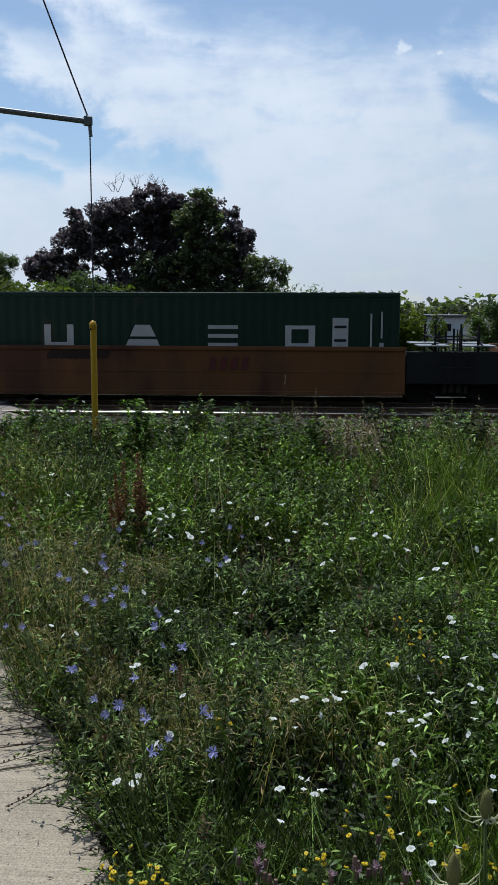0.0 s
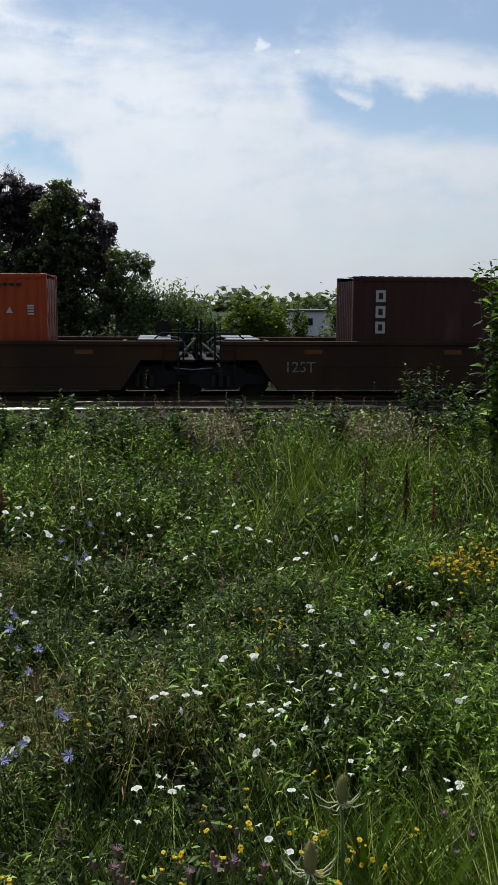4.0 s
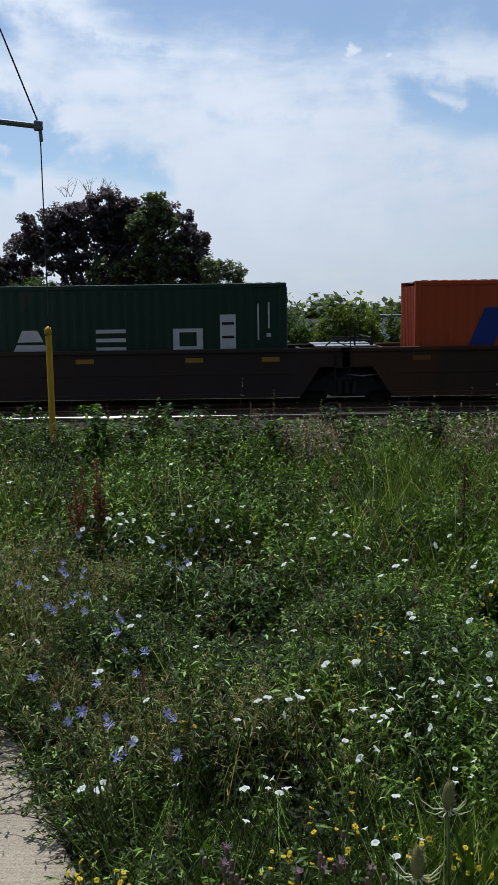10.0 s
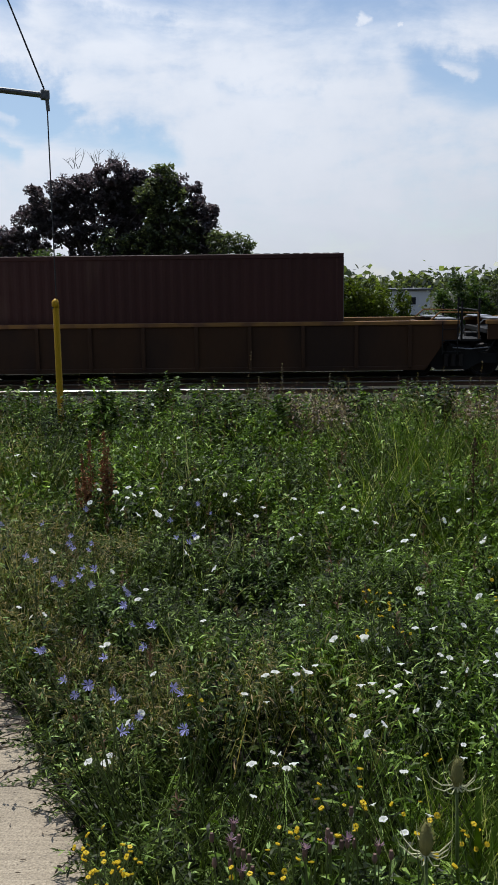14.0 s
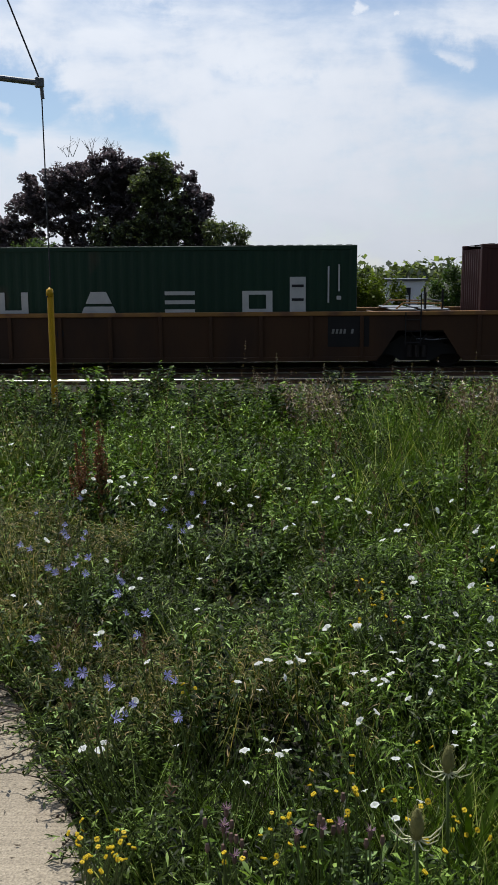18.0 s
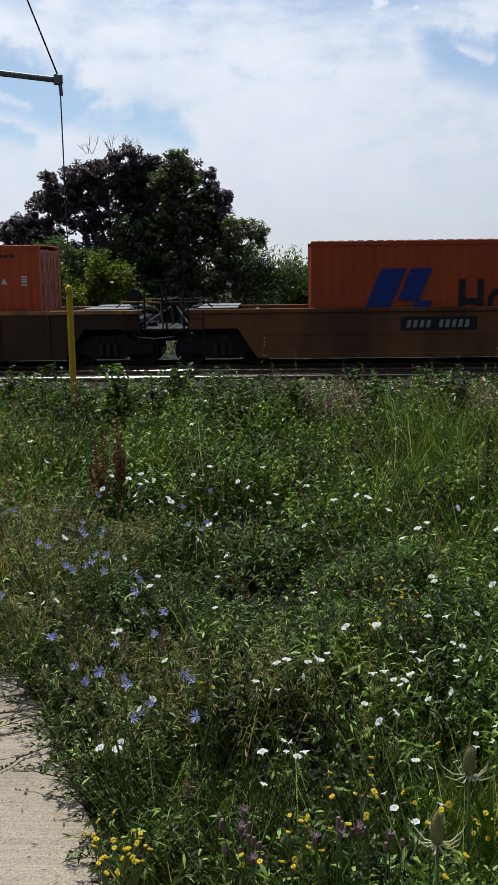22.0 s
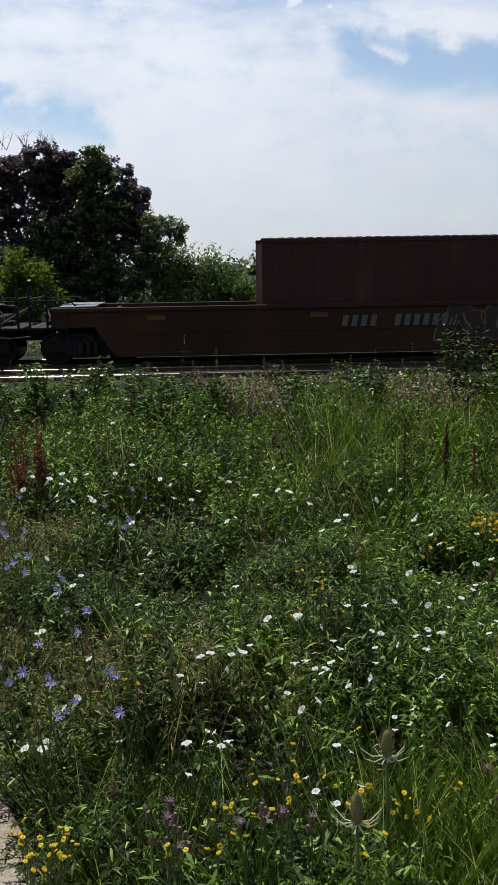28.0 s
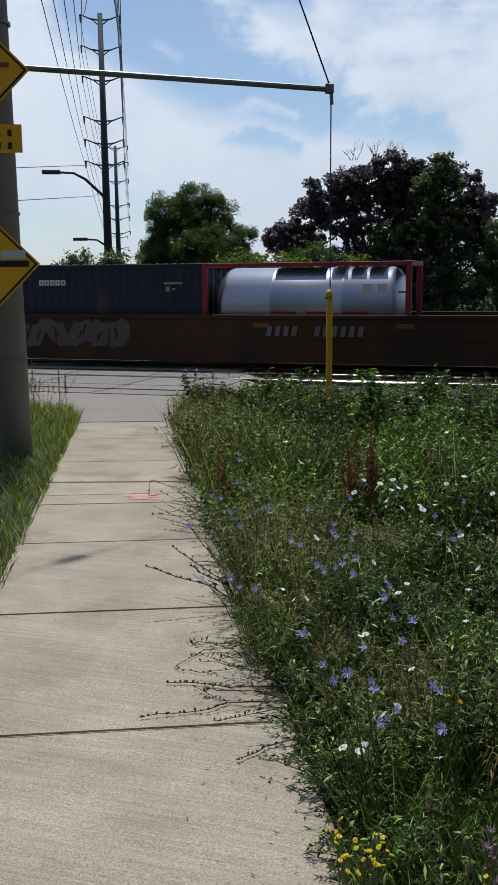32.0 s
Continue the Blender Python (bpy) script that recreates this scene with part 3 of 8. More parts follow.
def container(name, label, length, height, m, u, z=0.36, category="container", marks=None):
    """A steel box: folded walls between posts, rails and corner castings; u is its front end."""
    root = tagged(new(name), label, category, group="containers on the train")
    w = 1.22
    p = 0.16
    wall = kept(("wall", length, height), lambda: corrugated(length - 2 * p, height - 0.28), m)
    share("side_wall", wall, root, pose(p, -w + 0.012, 0.16))
    share("side_wall", wall, root, pose(length - p, w - 0.012, 0.16, 0, 0, 180))
    end = kept(("end", height), lambda: corrugated(2 * w - 0.3, height - 0.28, 0.25, 0.045), m)
    share("end_wall", end, root, pose(0.015, w - 0.15, 0.16, 0, 0, -90))

    def leaf():
        bm = B()
        box(bm, -0.03, 0.0, -(w - 0.16), -0.01, 0.16, height - 0.13, 0.008)
        for k in range(4):
            zz = 0.3 + k * (height - 0.7) / 3.4
            box(bm, 0.0, 0.018, -(w - 0.3), -0.12, zz, zz + 0.3, 0.008)
        return bm

    share("door", kept(("leaf", height), leaf, m), root, pose(length - 0.02, 0, 0))
    share("door", kept(("leaf", height), leaf, m), root, pose(length - 0.02, w - 0.15, 0))

    def rod():
        return tube(B(), [(0, 0, 0.1), (0, 0, height - 0.1)], 0.018, 6)

    for y in (-0.85, -0.35, 0.35, 0.85):
        share("lock_rod", kept(("rod", height), rod, M_grey_plate), root, pose(length + 0.025, y, 0))

    def post():
        return box(B(), 0, p, 0, p, 0.11, height - 0.11, 0.012)

    for x in (0, length - p):
        for y in (-w, w - p):
            share("corner_post", kept(("post", height), post, m), root, pose(x, y, 0))

    def rail():
        return box(B(), p, length - p, 0, 0.07, 0, 0.12, 0.01)

    for y in (-w, w - 0.07):
        share("top_rail", kept(("rail", length), rail, m), root, pose(0, y, height - 0.125))
        share("bottom_rail", kept(("rail", length), rail, m), root, pose(0, y, 0.03))

    def cast():
        return box(B(), 0, 0.178, 0, 0.162, 0, 0.118, 0.015)

    for x in (-0.004, length - 0.174):
        for y in (-w - 0.004, w - 0.158):
            for zz in (-0.002, height - 0.115):
                share("corner_casting", kept("cast", cast, m), root, pose(x, y, zz))

    def roof():
        bm = B()
        n = int(length / 0.26)
        for k in range(n):
            a = 0.1 + k * (length - 0.2) / n
            b = a + (length - 0.2) / n
            v = [bm.verts.new(c) for c in ((a, -w + 0.05, 0), (a, w - 0.05, 0), (a + 0.06, w - 0.05, 0), (a + 0.06, -w + 0.05, 0), (a + 0.09, -w + 0.05, 0.014), (a + 0.09, w - 0.05, 0.014), (b - 0.03, w - 0.05, 0.014), (b - 0.03, -w + 0.05, 0.014), (b, w - 0.05, 0), (b, -w + 0.05, 0))]
            for f in ((0, 3, 2, 1), (3, 4, 5, 2), (4, 7, 6, 5), (7, 9, 8, 6)):
                bm.faces.new([v[i] for i in f])
        bmesh.ops.remove_doubles(bm, verts=bm.verts, dist=0.001)
        return bm

    share("roof", kept(("roof", length), roof, m), root, pose(0, 0, height - 0.002))

    def deck():
        return box(B(), 0.1, length - 0.1, -w + 0.06, w - 0.06, 0.05, 0.14)

    share("underside", kept(("deck", length), deck, M_black), root)
    for fn in marks or ():
        fn(root, length, height, -w)
    return rolls(root, u, z)


HC, STD = 2.896, 2.591


# ---- marks on the containers: plain shapes and bars in their colours ----
def plate(root, name, shapes, m, y, deep=0.006, whole=False):
    """Flat painted shapes, outlines in x and z, standing a little proud of a wall at y; whole: they touch and make one part."""
    made = None
    for group in [shapes] if whole else [[q] for q in shapes]:
        bm = B()
        for q in group:
            prism(bm, q, y - 0.004, y - 0.004 - deep)
        bmesh.ops.recalc_face_normals(bm, faces=bm.faces)
        made = part(name, bm, m, root)
    return made


def rect(x, z, w, h, lean=0.0):
    return [(x, z), (x + w, z), (x + w + lean * h, z + h), (x + lean * h, z + h)]


def ring(x, z, w, h, t):
    """A block frame as four bars."""
    return [rect(x, z, w, t), rect(x, z + h - t, w, t), rect(x, z + t, t, h - 2 * t), rect(x + w - t, z + t, t, h - 2 * t)]


def bowl(x, z, w, h, t):
    """A round-cornered block frame, as eight bars."""
    c = 0.2
    out = [(x + c, z), (x + w - c, z), (x + w, z + c), (x + w, z + h - c), (x + w - c, z + h), (x + c, z + h), (x, z + h - c), (x, z + c)]
    d = 0.1
    inn = [(x + t + d, z + t), (x + w - t - d, z + t), (x + w - t, z + t + d), (x + w - t, z + h - t - d), (x + w - t - d, z + h - t), (x + t + d, z + h - t), (x + t, z + h - t - d), (x + t, z + t + d)]
    return [[out[k], out[(k + 1) % 8], inn[(k + 1) % 8], inn[k]] for k in range(8)]


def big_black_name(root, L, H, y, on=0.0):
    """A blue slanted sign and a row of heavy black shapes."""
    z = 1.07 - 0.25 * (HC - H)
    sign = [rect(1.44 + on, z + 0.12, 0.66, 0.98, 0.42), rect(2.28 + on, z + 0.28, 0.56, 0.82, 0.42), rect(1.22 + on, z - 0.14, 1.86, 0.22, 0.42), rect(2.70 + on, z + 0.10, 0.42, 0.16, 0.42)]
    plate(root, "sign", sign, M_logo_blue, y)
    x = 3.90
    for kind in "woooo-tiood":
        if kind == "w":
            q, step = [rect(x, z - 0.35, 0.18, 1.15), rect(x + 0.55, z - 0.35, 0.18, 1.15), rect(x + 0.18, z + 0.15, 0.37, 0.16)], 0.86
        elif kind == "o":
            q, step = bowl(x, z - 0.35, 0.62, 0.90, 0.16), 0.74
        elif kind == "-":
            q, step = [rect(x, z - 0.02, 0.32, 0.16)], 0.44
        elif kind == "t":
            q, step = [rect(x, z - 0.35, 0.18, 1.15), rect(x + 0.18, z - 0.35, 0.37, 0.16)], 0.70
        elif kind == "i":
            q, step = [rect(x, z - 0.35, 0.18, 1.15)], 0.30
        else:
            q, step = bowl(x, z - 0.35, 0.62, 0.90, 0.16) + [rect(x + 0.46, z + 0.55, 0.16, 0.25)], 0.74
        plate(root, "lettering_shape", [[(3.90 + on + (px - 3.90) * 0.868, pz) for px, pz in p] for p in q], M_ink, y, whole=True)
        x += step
    tri = [[(10.85, H - 1.02), (11.03, H - 1.02), (10.94, H - 0.86)]]
    plate(root, "warning_sticker", tri, M_white, y)
    plate(root, "data_bar", [rect(11.4, H - 1.06 + 0.07 * k, 0.16, 0.045) for k in range(4)], M_white, y)
    plate(root, "number_bar", [rect(10.1 + 0.17 * k, H - 0.32, 0.12, 0.07) for k in range(7)], M_ink, y)


def four_white_blocks(root, L, H, y):
    """Four large white block shapes and a white notice."""
    z = 1.15
    for x, form in ((2.66, "trough"), (4.92, "wedge"), (7.10, "stripes"), (9.16, "bracket")):
        s = {"trough": [rect(x, z, 0.18, 0.92), rect(x + 0.62, z, 0.18, 0.92), rect(x + 0.18, z, 0.44, 0.16)],
             "wedge": [[(x - 0.05, z), (x + 0.88, z), (x + 0.80, z + 0.3), (x + 0.04, z + 0.3)], [(x + 0.07, z + 0.42), (x + 0.77, z + 0.42), (x + 0.62, z + 0.92), (x + 0.21, z + 0.92)]],
             "stripes": [rect(x, z + 0.76, 0.8, 0.16), rect(x, z + 0.38, 0.8, 0.16), rect(x, z, 0.8, 0.16)],
             "bracket": [rect(x, z + 0.76, 0.8, 0.16), rect(x, z, 0.8, 0.16), rect(x, z + 0.16, 0.17, 0.6), rect(x + 0.63, z + 0.16, 0.17, 0.6)]}[form]
        s = [[(px, z + (pz - z) * 0.62) for px, pz in q] for q in s]
        plate(root, "lettering_shape", s, M_white, y, whole=form != "stripes" and form != "wedge")
    plate(root, "notice", [rect(10.42, H * 0.5 - 0.55, 0.42, 1.18)], M_white, y)
    for k in range(3):
        plate(root, "notice_bar", [rect(10.47, H * 0.5 + 0.36 - 0.36 * k, 0.32, 0.07)], M_ink, y - 0.008)
    plate(root, "data_bar", [rect(11.42, H - 1.5, 0.045, 0.95), rect(11.70, H - 1.2, 0.045, 0.7), rect(11.66, H - 1.42, 0.12, 0.1)], M_white, y)


def short_white_name(root, L, H, y):
    z = H - 1.02
    for q in ([rect(0.66, z, 0.11, 0.50), rect(0.77, z + 0.40, 0.26, 0.10), rect(0.77, z, 0.22, 0.10)], [rect(0.96, z, 0.11, 0.50, 0.34), rect(1.12, z, 0.11, 0.38), rect(1.07, z + 0.16, 0.05, 0.1)], [rect(1.31, z, 0.12, 0.50)]):
        plate(root, "lettering_shape", q, M_white, y, whole=True)
    plate(root, "number_bar", [rect(0.3 + 0.13 * k, H - 0.26, 0.09, 0.06) for k in range(5)], M_white, y)


def tall_marks(root, L, H, y):
    """Upright rows of small white bars near both ends."""
    plate(root, "data_bar", [rect(L - 1.02, H - 1.25 + 0.11 * k, 0.035, 0.07) for k in range(7)] + [rect(L - 0.66, H - 0.9 + 0.11 * k, 0.035, 0.07) for k in range(4)], M_dull, y)
    plate(root, "warning_sticker", [[(L - 0.74, H - 1.52), (L - 0.50, H - 1.52), (L - 0.62, H - 1.30)]], M_yellow_mark, y)
    plate(root, "data_bar", [rect(L - 0.68, H - 1.22, 0.12, 0.14)], M_white, y)


def stacked_name(root, L, H, y):
    """A short name set upright, as stacked white shapes."""
    for k in range(3):
        plate(root, "lettering_shape", ring(0.62, H - 0.68 - 0.42 * k, 0.27, 0.32, 0.075), M_white, y, whole=True)


def side_panel_sign(root, L, H, y):
    """A dark panel with white bars and a green band."""
    z = H - 0.95
    plate(root, "sign_board", [rect(1.0, z, 1.3, 0.56)], M_ink, y)
    plate(root, "lettering_shape", [rect(1.05, z + 0.05, 0.1, 0.42)] + [rect(1.22 + 0.15 * k, z + 0.06, 0.11, 0.2) for k in range(7)], M_white, y - 0.008)
    plate(root, "sign_band", [rect(1.22, z + 0.34, 1.04, 0.14)], mat("green_sign_paint", (0.10, 0.16, 0.03), 0.6), y - 0.008)


def small_white_name(root, L, H, y):
    z = H - 0.62
    for k in range(5):
        plate(root, "lettering_shape", ring(0.72 + 0.18 * k, z + 0.03, 0.15, 0.16, 0.05), M_white, y, whole=True)
    plate(root, "data_bar", [rect(4.72, H - 0.58, 0.56, 0.07), rect(4.76, H - 0.78, 0.13, 0.14), rect(4.96, H - 0.74, 0.10, 0.06)], M_grey_plate, y)


def text_mesh(body, size):
    cu = bpy.data.curves.new("text", "FONT")
    cu.body, cu.size, cu.extrude, cu.align_x = body, size * 1.35, 0.004, "CENTER"
    ob = bpy.data.objects.new("text", cu)
    scene.collection.objects.link(ob)
    bpy.context.view_layer.update()
    me = bpy.data.meshes.new_from_object(ob.evaluated_get(bpy.context.evaluated_depsgraph_get()))
    bpy.data.objects.remove(ob)
    return me


TEXTS = {}


def lettered(root, body, size, m, x, z, y):
    key = (body, size, m.name)
    if key not in TEXTS:
        me = text_mesh(body, size)
        me.materials.clear()
        me.materials.append(m)
        TEXTS[key] = me
    return share("lettering", TEXTS[key], root, pose(x, y - 0.008, z, 90, 0, 0))


# ---- well cars ----
SIDE_TOP, SIDE_LOW, SIDE_Y = 1.52, 0.27, 1.40


def wheelset(root, x):
    def disc():
        bm = B()
        prof = [(0.0, -0.06), (0.12, -0.07), (0.12, -0.03), (0.36, -0.02), (0.38, -0.07), (0.43, -0.07), (0.46, 0.055), (0.42, 0.07), (0.36, 0.05), (0.12, 0.06), (0.0, 0.06)]
        n = 20
        rings = [[bm.verts.new((r * math.cos(6.2832 * k / n), h, r * math.sin(6.2832 * k / n))) for k in range(n)] for r, h in prof[1:-1]]
        for a, b in zip(rings, rings[1:]):
            for k in range(n):
                bm.faces.new((a[k], a[(k + 1) % n], b[(k + 1) % n], b[k]))
        bm.faces.new(rings[0])
        bm.faces.new(rings[-1][::-1])
        bmesh.ops.recalc_face_normals(bm, faces=bm.faces)
        return bm

    for y in (-0.76, 0.76):
        share("wheel", kept("wheel", disc, M_wheel), root, pose(x, y, 0.43, 0, 0, 0 if y < 0 else 180))
    share("axle", kept("axle", lambda: tube(B(), [(0, -1.05, 0), (0, 1.05, 0)], 0.085, 8), M_wheel), root, pose(x, 0, 0.43))


def truck(root, x):
    """Two wheelsets in cast side frames with springs and a bolster."""
    for d in (-0.89, 0.89):
        wheelset(root, x + d)

    def frame_bm():
        bm = B()
        out = [(-1.2, 0.36), (-1.2, 0.60), (-0.75, 0.64), (-0.42, 0.86), (0.42, 0.86), (0.75, 0.64), (1.2, 0.60), (1.2, 0.36), (0.68, 0.36), (0.42, 0.20), (-0.42, 0.20), (-0.68, 0.36)]
        prism(bm, out, -0.07, 0.07)
        bmesh.ops.recalc_face_normals(bm, faces=bm.faces)
        return bm

    for y in (-1.02, 1.02):
        share("side_frame", kept("side_frame", frame_bm, M_black), root, pose(x, y, 0))

        for k in (-0.2, 0.0, 0.2):
            share("spring", kept("spring", lambda: tube(B(), [(0, -0.03, 0.30), (0, -0.03, 0.62)], 0.07, 8), M_wheel), root, pose(x + k, y * 1.1, 0))
    # black block added behind the wheels in place of the shade there
    share("brake_rigging", kept("shade_fill", lambda: box(box(B(), -1.35, 1.35, -0.55, 0.55, 0.22, 0.40, 0.03), -0.62, 0.62, -0.62, 0.62, 0.38, 0.78, 0.03), M_black), root, pose(x, 0, 0))
    share("bolster", kept("bolster", lambda: box(B(), -0.2, 0.2, -1.15, 1.15, 0.55, 0.86, 0.03), M_black), root, pose(x, 0, 0))


def well_car(label, u0, u1, m, ext0, ext1, style="smooth", ribs=0, truck0=True, truck1=True, marks=()):
    """A well unit whose well runs from u0 to u1; ext0 and ext1: how far its end decks reach past the well."""
    root = tagged(new("well_car"), label, "rail car", group="cars of the train")
    L = u1 - u0
    t = 0.05

    def side():
        bm = B()
        # tall side sheet with sloping ends over the trucks
        if style == "cut":
            prism(bm, [(-0.12, SIDE_LOW), (L + 0.12, SIDE_LOW), (L + 0.12, SIDE_TOP), (-0.12, SIDE_TOP)], 0, t)
            bmesh.ops.recalc_face_normals(bm, faces=bm.faces)
            return bm
        out = [(-ext0 + 0.05, 1.02), (-0.55, 1.02), (-0.05, SIDE_LOW), (L + 0.05, SIDE_LOW), (L + 0.55, 1.02), (L + ext1 - 0.05, 1.02), (L + ext1 - 0.05, SIDE_TOP), (-ext0 + 0.05, SIDE_TOP)]
        prism(bm, out, 0, t)
        bmesh.ops.recalc_face_normals(bm, faces=bm.faces)
        return bm

    for y in (-SIDE_Y, SIDE_Y - t):
        part("side_sheet", side(), m, root, at=pose(0, y, 0))
        top = B()
        box(top, *((-0.14, L + 0.14) if style == "cut" else (-ext0, L + ext1)), 0, 0.14, SIDE_TOP - 0.1, SIDE_TOP + 0.01, 0.012)
        part("top_chord", top, M_sill if style == "ribbed" else m, root, at=pose(0, y - 0.045 if y < 0 else y - 0.045, 0))
        low = B()
        box(low, -0.02, L + 0.02, 0, 0.12, SIDE_LOW - 0.05, SIDE_LOW + 0.07, 0.012)
        part("bottom_chord", low, m, root, at=pose(0, y - 0.035, 0))
    if ribs:
        for k in range(ribs):
            x = 0.4 + k * (L - 0.8) / (ribs - 1)
            share("rib", kept("rib", lambda: box(B(), -0.05, 0.05, -0.06, 0.0, SIDE_LOW + 0.02, SIDE_TOP - 0.1, 0.012), m), root, pose(x, -SIDE_Y, 0))
    else:
        seam = B()
        box(seam, 0.1, L - 0.1, -0.012, 0.0, 0.84, 0.875, 0.004)
        part("seam", seam, m, root, at=pose(0, -SIDE_Y, 0))
    part("well_floor", box(B(), 0.05, L - 0.05, -SIDE_Y + 0.06, SIDE_Y - 0.06, 0.24, 0.355, 0.01), M_black, root)
    for x0, x1, out, has in ((-ext0, 0.0, -1, truck0), (L, L + ext1, 1, truck1)):
        if x1 - x0 < 0.3:
            continue
        d = B()
        box(d, x0 + 0.04, x1 - 0.04, -SIDE_Y + 0.07, SIDE_Y - 0.07, 1.16, 1.30, 0.02)
        part("end_deck", d, M_black, root)
        if style == "cut":
            part("end_sill", box(B(), x0 + (0.0 if out < 0 else 0.14), x1 - (0.14 if out < 0 else 0.0), -SIDE_Y + 0.02, -SIDE_Y + 0.10, 0.55, 1.42, 0.02), M_black, root)
        g = B()
        w = min(1.5, (x1 - x0) * 0.55)
        c = (x0 + x1) / 2 + out * 0.12
        box(g, c - w / 2, c + w / 2, -SIDE_Y + 0.02, -0.35, SIDE_TOP + 0.02, SIDE_TOP + 0.06, 0.008)
        part("step_plate", g, M_grey_plate, root)
        part("step_plate", box(B(), c - w / 2, c + w / 2, 0.35, SIDE_Y - 0.02, SIDE_TOP + 0.02, SIDE_TOP + 0.06, 0.008), M_grey_plate, root)
        bulk = B()
        xx = x1 - 0.06 if out < 0 else x0 + 0.06
        box(bulk, xx - 0.05, xx + 0.05, -SIDE_Y + 0.07, SIDE_Y - 0.07, 0.36, SIDE_TOP - 0.06, 0.01)
        part("end_bulkhead", bulk, m, root)
        # black block added below ends without a truck, standing in for shade
        if not has:
            part("under_frame", box(B(), x0 - 0.5, x1 + 0.5, -0.7, 0.7, 0.26, 0.74, 0.03), M_black, root)
        cen = B()
        box(cen, x0 - (0.25 if out < 0 else 0.0), x1 + (0.25 if out > 0 else 0), -0.18, 0.18, 0.72, 1.16, 0.03)
        part("centre_sill", cen, M_black, root)
        pipe = B()
        xe = x0 if out < 0 else x1
        tube(pipe, [(xe, -0.5, 1.1), (xe + out * 0.12, -0.52, 0.72), (xe + out * 0.45, -0.45, 0.55)], 0.03, 6)
        part("brake_hose", pipe, M_black, root)
        pipe = B()
        tube(pipe, [(xe - out * 0.3, -1.25, 1.0), (xe - out * 0.1, -1.28, 0.72), (xe + out * 0.15, -1.2, 0.66)], 0.02, 6)
        part("signal_hose", pipe, M_black, root)
        for py in (-1.15, 1.1):
            part("bent_pipe", tube(B(), [(xe - out * 0.35, py, SIDE_TOP + 0.04), (xe + out * 0.02, py, SIDE_TOP), (xe + out * 0.17, py, SIDE_TOP - 0.15), (xe + out * 0.18, py, 1.28), (xe + out * 0.08, py, 1.06)], 0.017, 6), M_grey_plate, root)
        if out > 0:
            part("cross_bar", tube(B(), [(xe - 0.15, -1.22, 0.80), (xe + 0.3, -1.24, 0.76), (xe + 0.85, -1.22, 0.80)], 0.016, 6), M_grey_plate, root)
        if has:
            truck(root, xe - out * (0.95 if x1 - x0 > 1.6 else 0.1))
            cp = B()
            box(cp, min(xe, xe + out * 0.75), max(xe, xe + out * 0.75), -0.22, 0.22, 0.62, 1.02, 0.04)
            box(cp, min(xe + out * 0.6, xe + out * 1.35), max(xe + out * 0.6, xe + out * 1.35), -0.16, 0.16, 0.68, 0.98, 0.04)
            part("coupler", cp, M_wheel, root)
            part("end_platform", box(B(), min(xe, xe + out * 0.62), max(xe, xe + out * 0.62), -1.25, 1.25, 0.96, 1.03, 0.01), M_black, root)
            for k, (px, py, ph) in enumerate(((0.08, -1.3, 2.02), (0.55, -1.22, 2.1), (0.5, 1.2, 2.1), (0.08, 1.3, 1.9))):
                part("hand_post", tube(B(), [(xe + out * px, py, 0.98), (xe + out * px, py, ph)], 0.03, 6), M_black, root)
            part("hand_rail", tube(B(), [(xe + out * 0.52, -1.2, 1.78), (xe + out * 0.5, 1.2, 1.78)], 0.022, 6), M_black, root)
            part("draft_gear", box(B(), min(xe, xe + out * 0.5), max(xe, xe + out * 0.5), -0.5, 0.5, 0.66, 0.95, 0.03), M_black, root)
            for ry in (-1.28, 1.28):
                part("end_rail", tube(B(), [(xe + out * 0.55, ry, 1.03), (xe + out * 0.5, ry, 1.72), (xe - out * 0.5, ry, 1.74), (xe - out * 0.75, ry, SIDE_TOP)], 0.024, 6), M_sill if style == "ribbed" else M_black, root)
            part("brace", tube(B(), [(xe - out * 0.1, -1.1, 1.03), (xe + out * 0.5, 1.1, 1.5)], 0.03, 6), M_black, root)
            lad = B()
            lx = xe - out * 0.25
            for s in (-0.2, 0.2):
                tube(lad, [(lx + s, -SIDE_Y - 0.05, 0.62), (lx + s, -SIDE_Y - 0.05, 2.0 if s * out > 0 else 1.5)], 0.016, 6)
            for k in range(3):
                tube(lad, [(lx - 0.2, -SIDE_Y - 0.05, 0.7 + 0.3 * k), (lx + 0.2, -SIDE_Y - 0.05, 0.7 + 0.3 * k)], 0.013, 6)
            part("ladder", lad, M_black, root)
            if out < 0 or x1 - x0 < 1.55:
                continue
            br = B()
            tube(br, [(xe - out * 0.45, 0.6, 1.3), (xe - out * 0.45, 0.6, 1.85)], 0.04, 6)
            tube(br, [(xe - out * 0.45, 0.52, 1.80), (xe - out * 0.45, 0.68, 1.80)], 0.24, 12)
            part("brake_wheel", br, M_black, root)
    for fx in (0.06, 0.3, 0.55, 0.78, 0.94) if style == "smooth" and m is not M_well_tan else ():
        share("reflector", kept("reflector", lambda: box(B(), -0.24, 0.24, -0.008, 0, 1.18, 1.30), M_yellow_mark if m is M_well_dark else M_faded_mark), root, pose(L * fx, -SIDE_Y - 0.004, 0))
    for fn in marks:
        fn(root, L, -SIDE_Y)
    return rolls(root, u0)


def mark_text(body, x, z, size, m=None):
    return lambda root, L, y: lettered(root, body, size, m or M_grey_mark, x if x >= 0 else L + x, z, y)


def mark_bars(x, z, n, size, gap, m=None):
    return lambda root, L, y: plate(root, "number_bar", [rect(x + k * size * 0.85 + (gap if k > 3 else 0), z, size * 0.5, size, 0.18) for k in range(n)], m or M_grey_mark, y - 0.022)


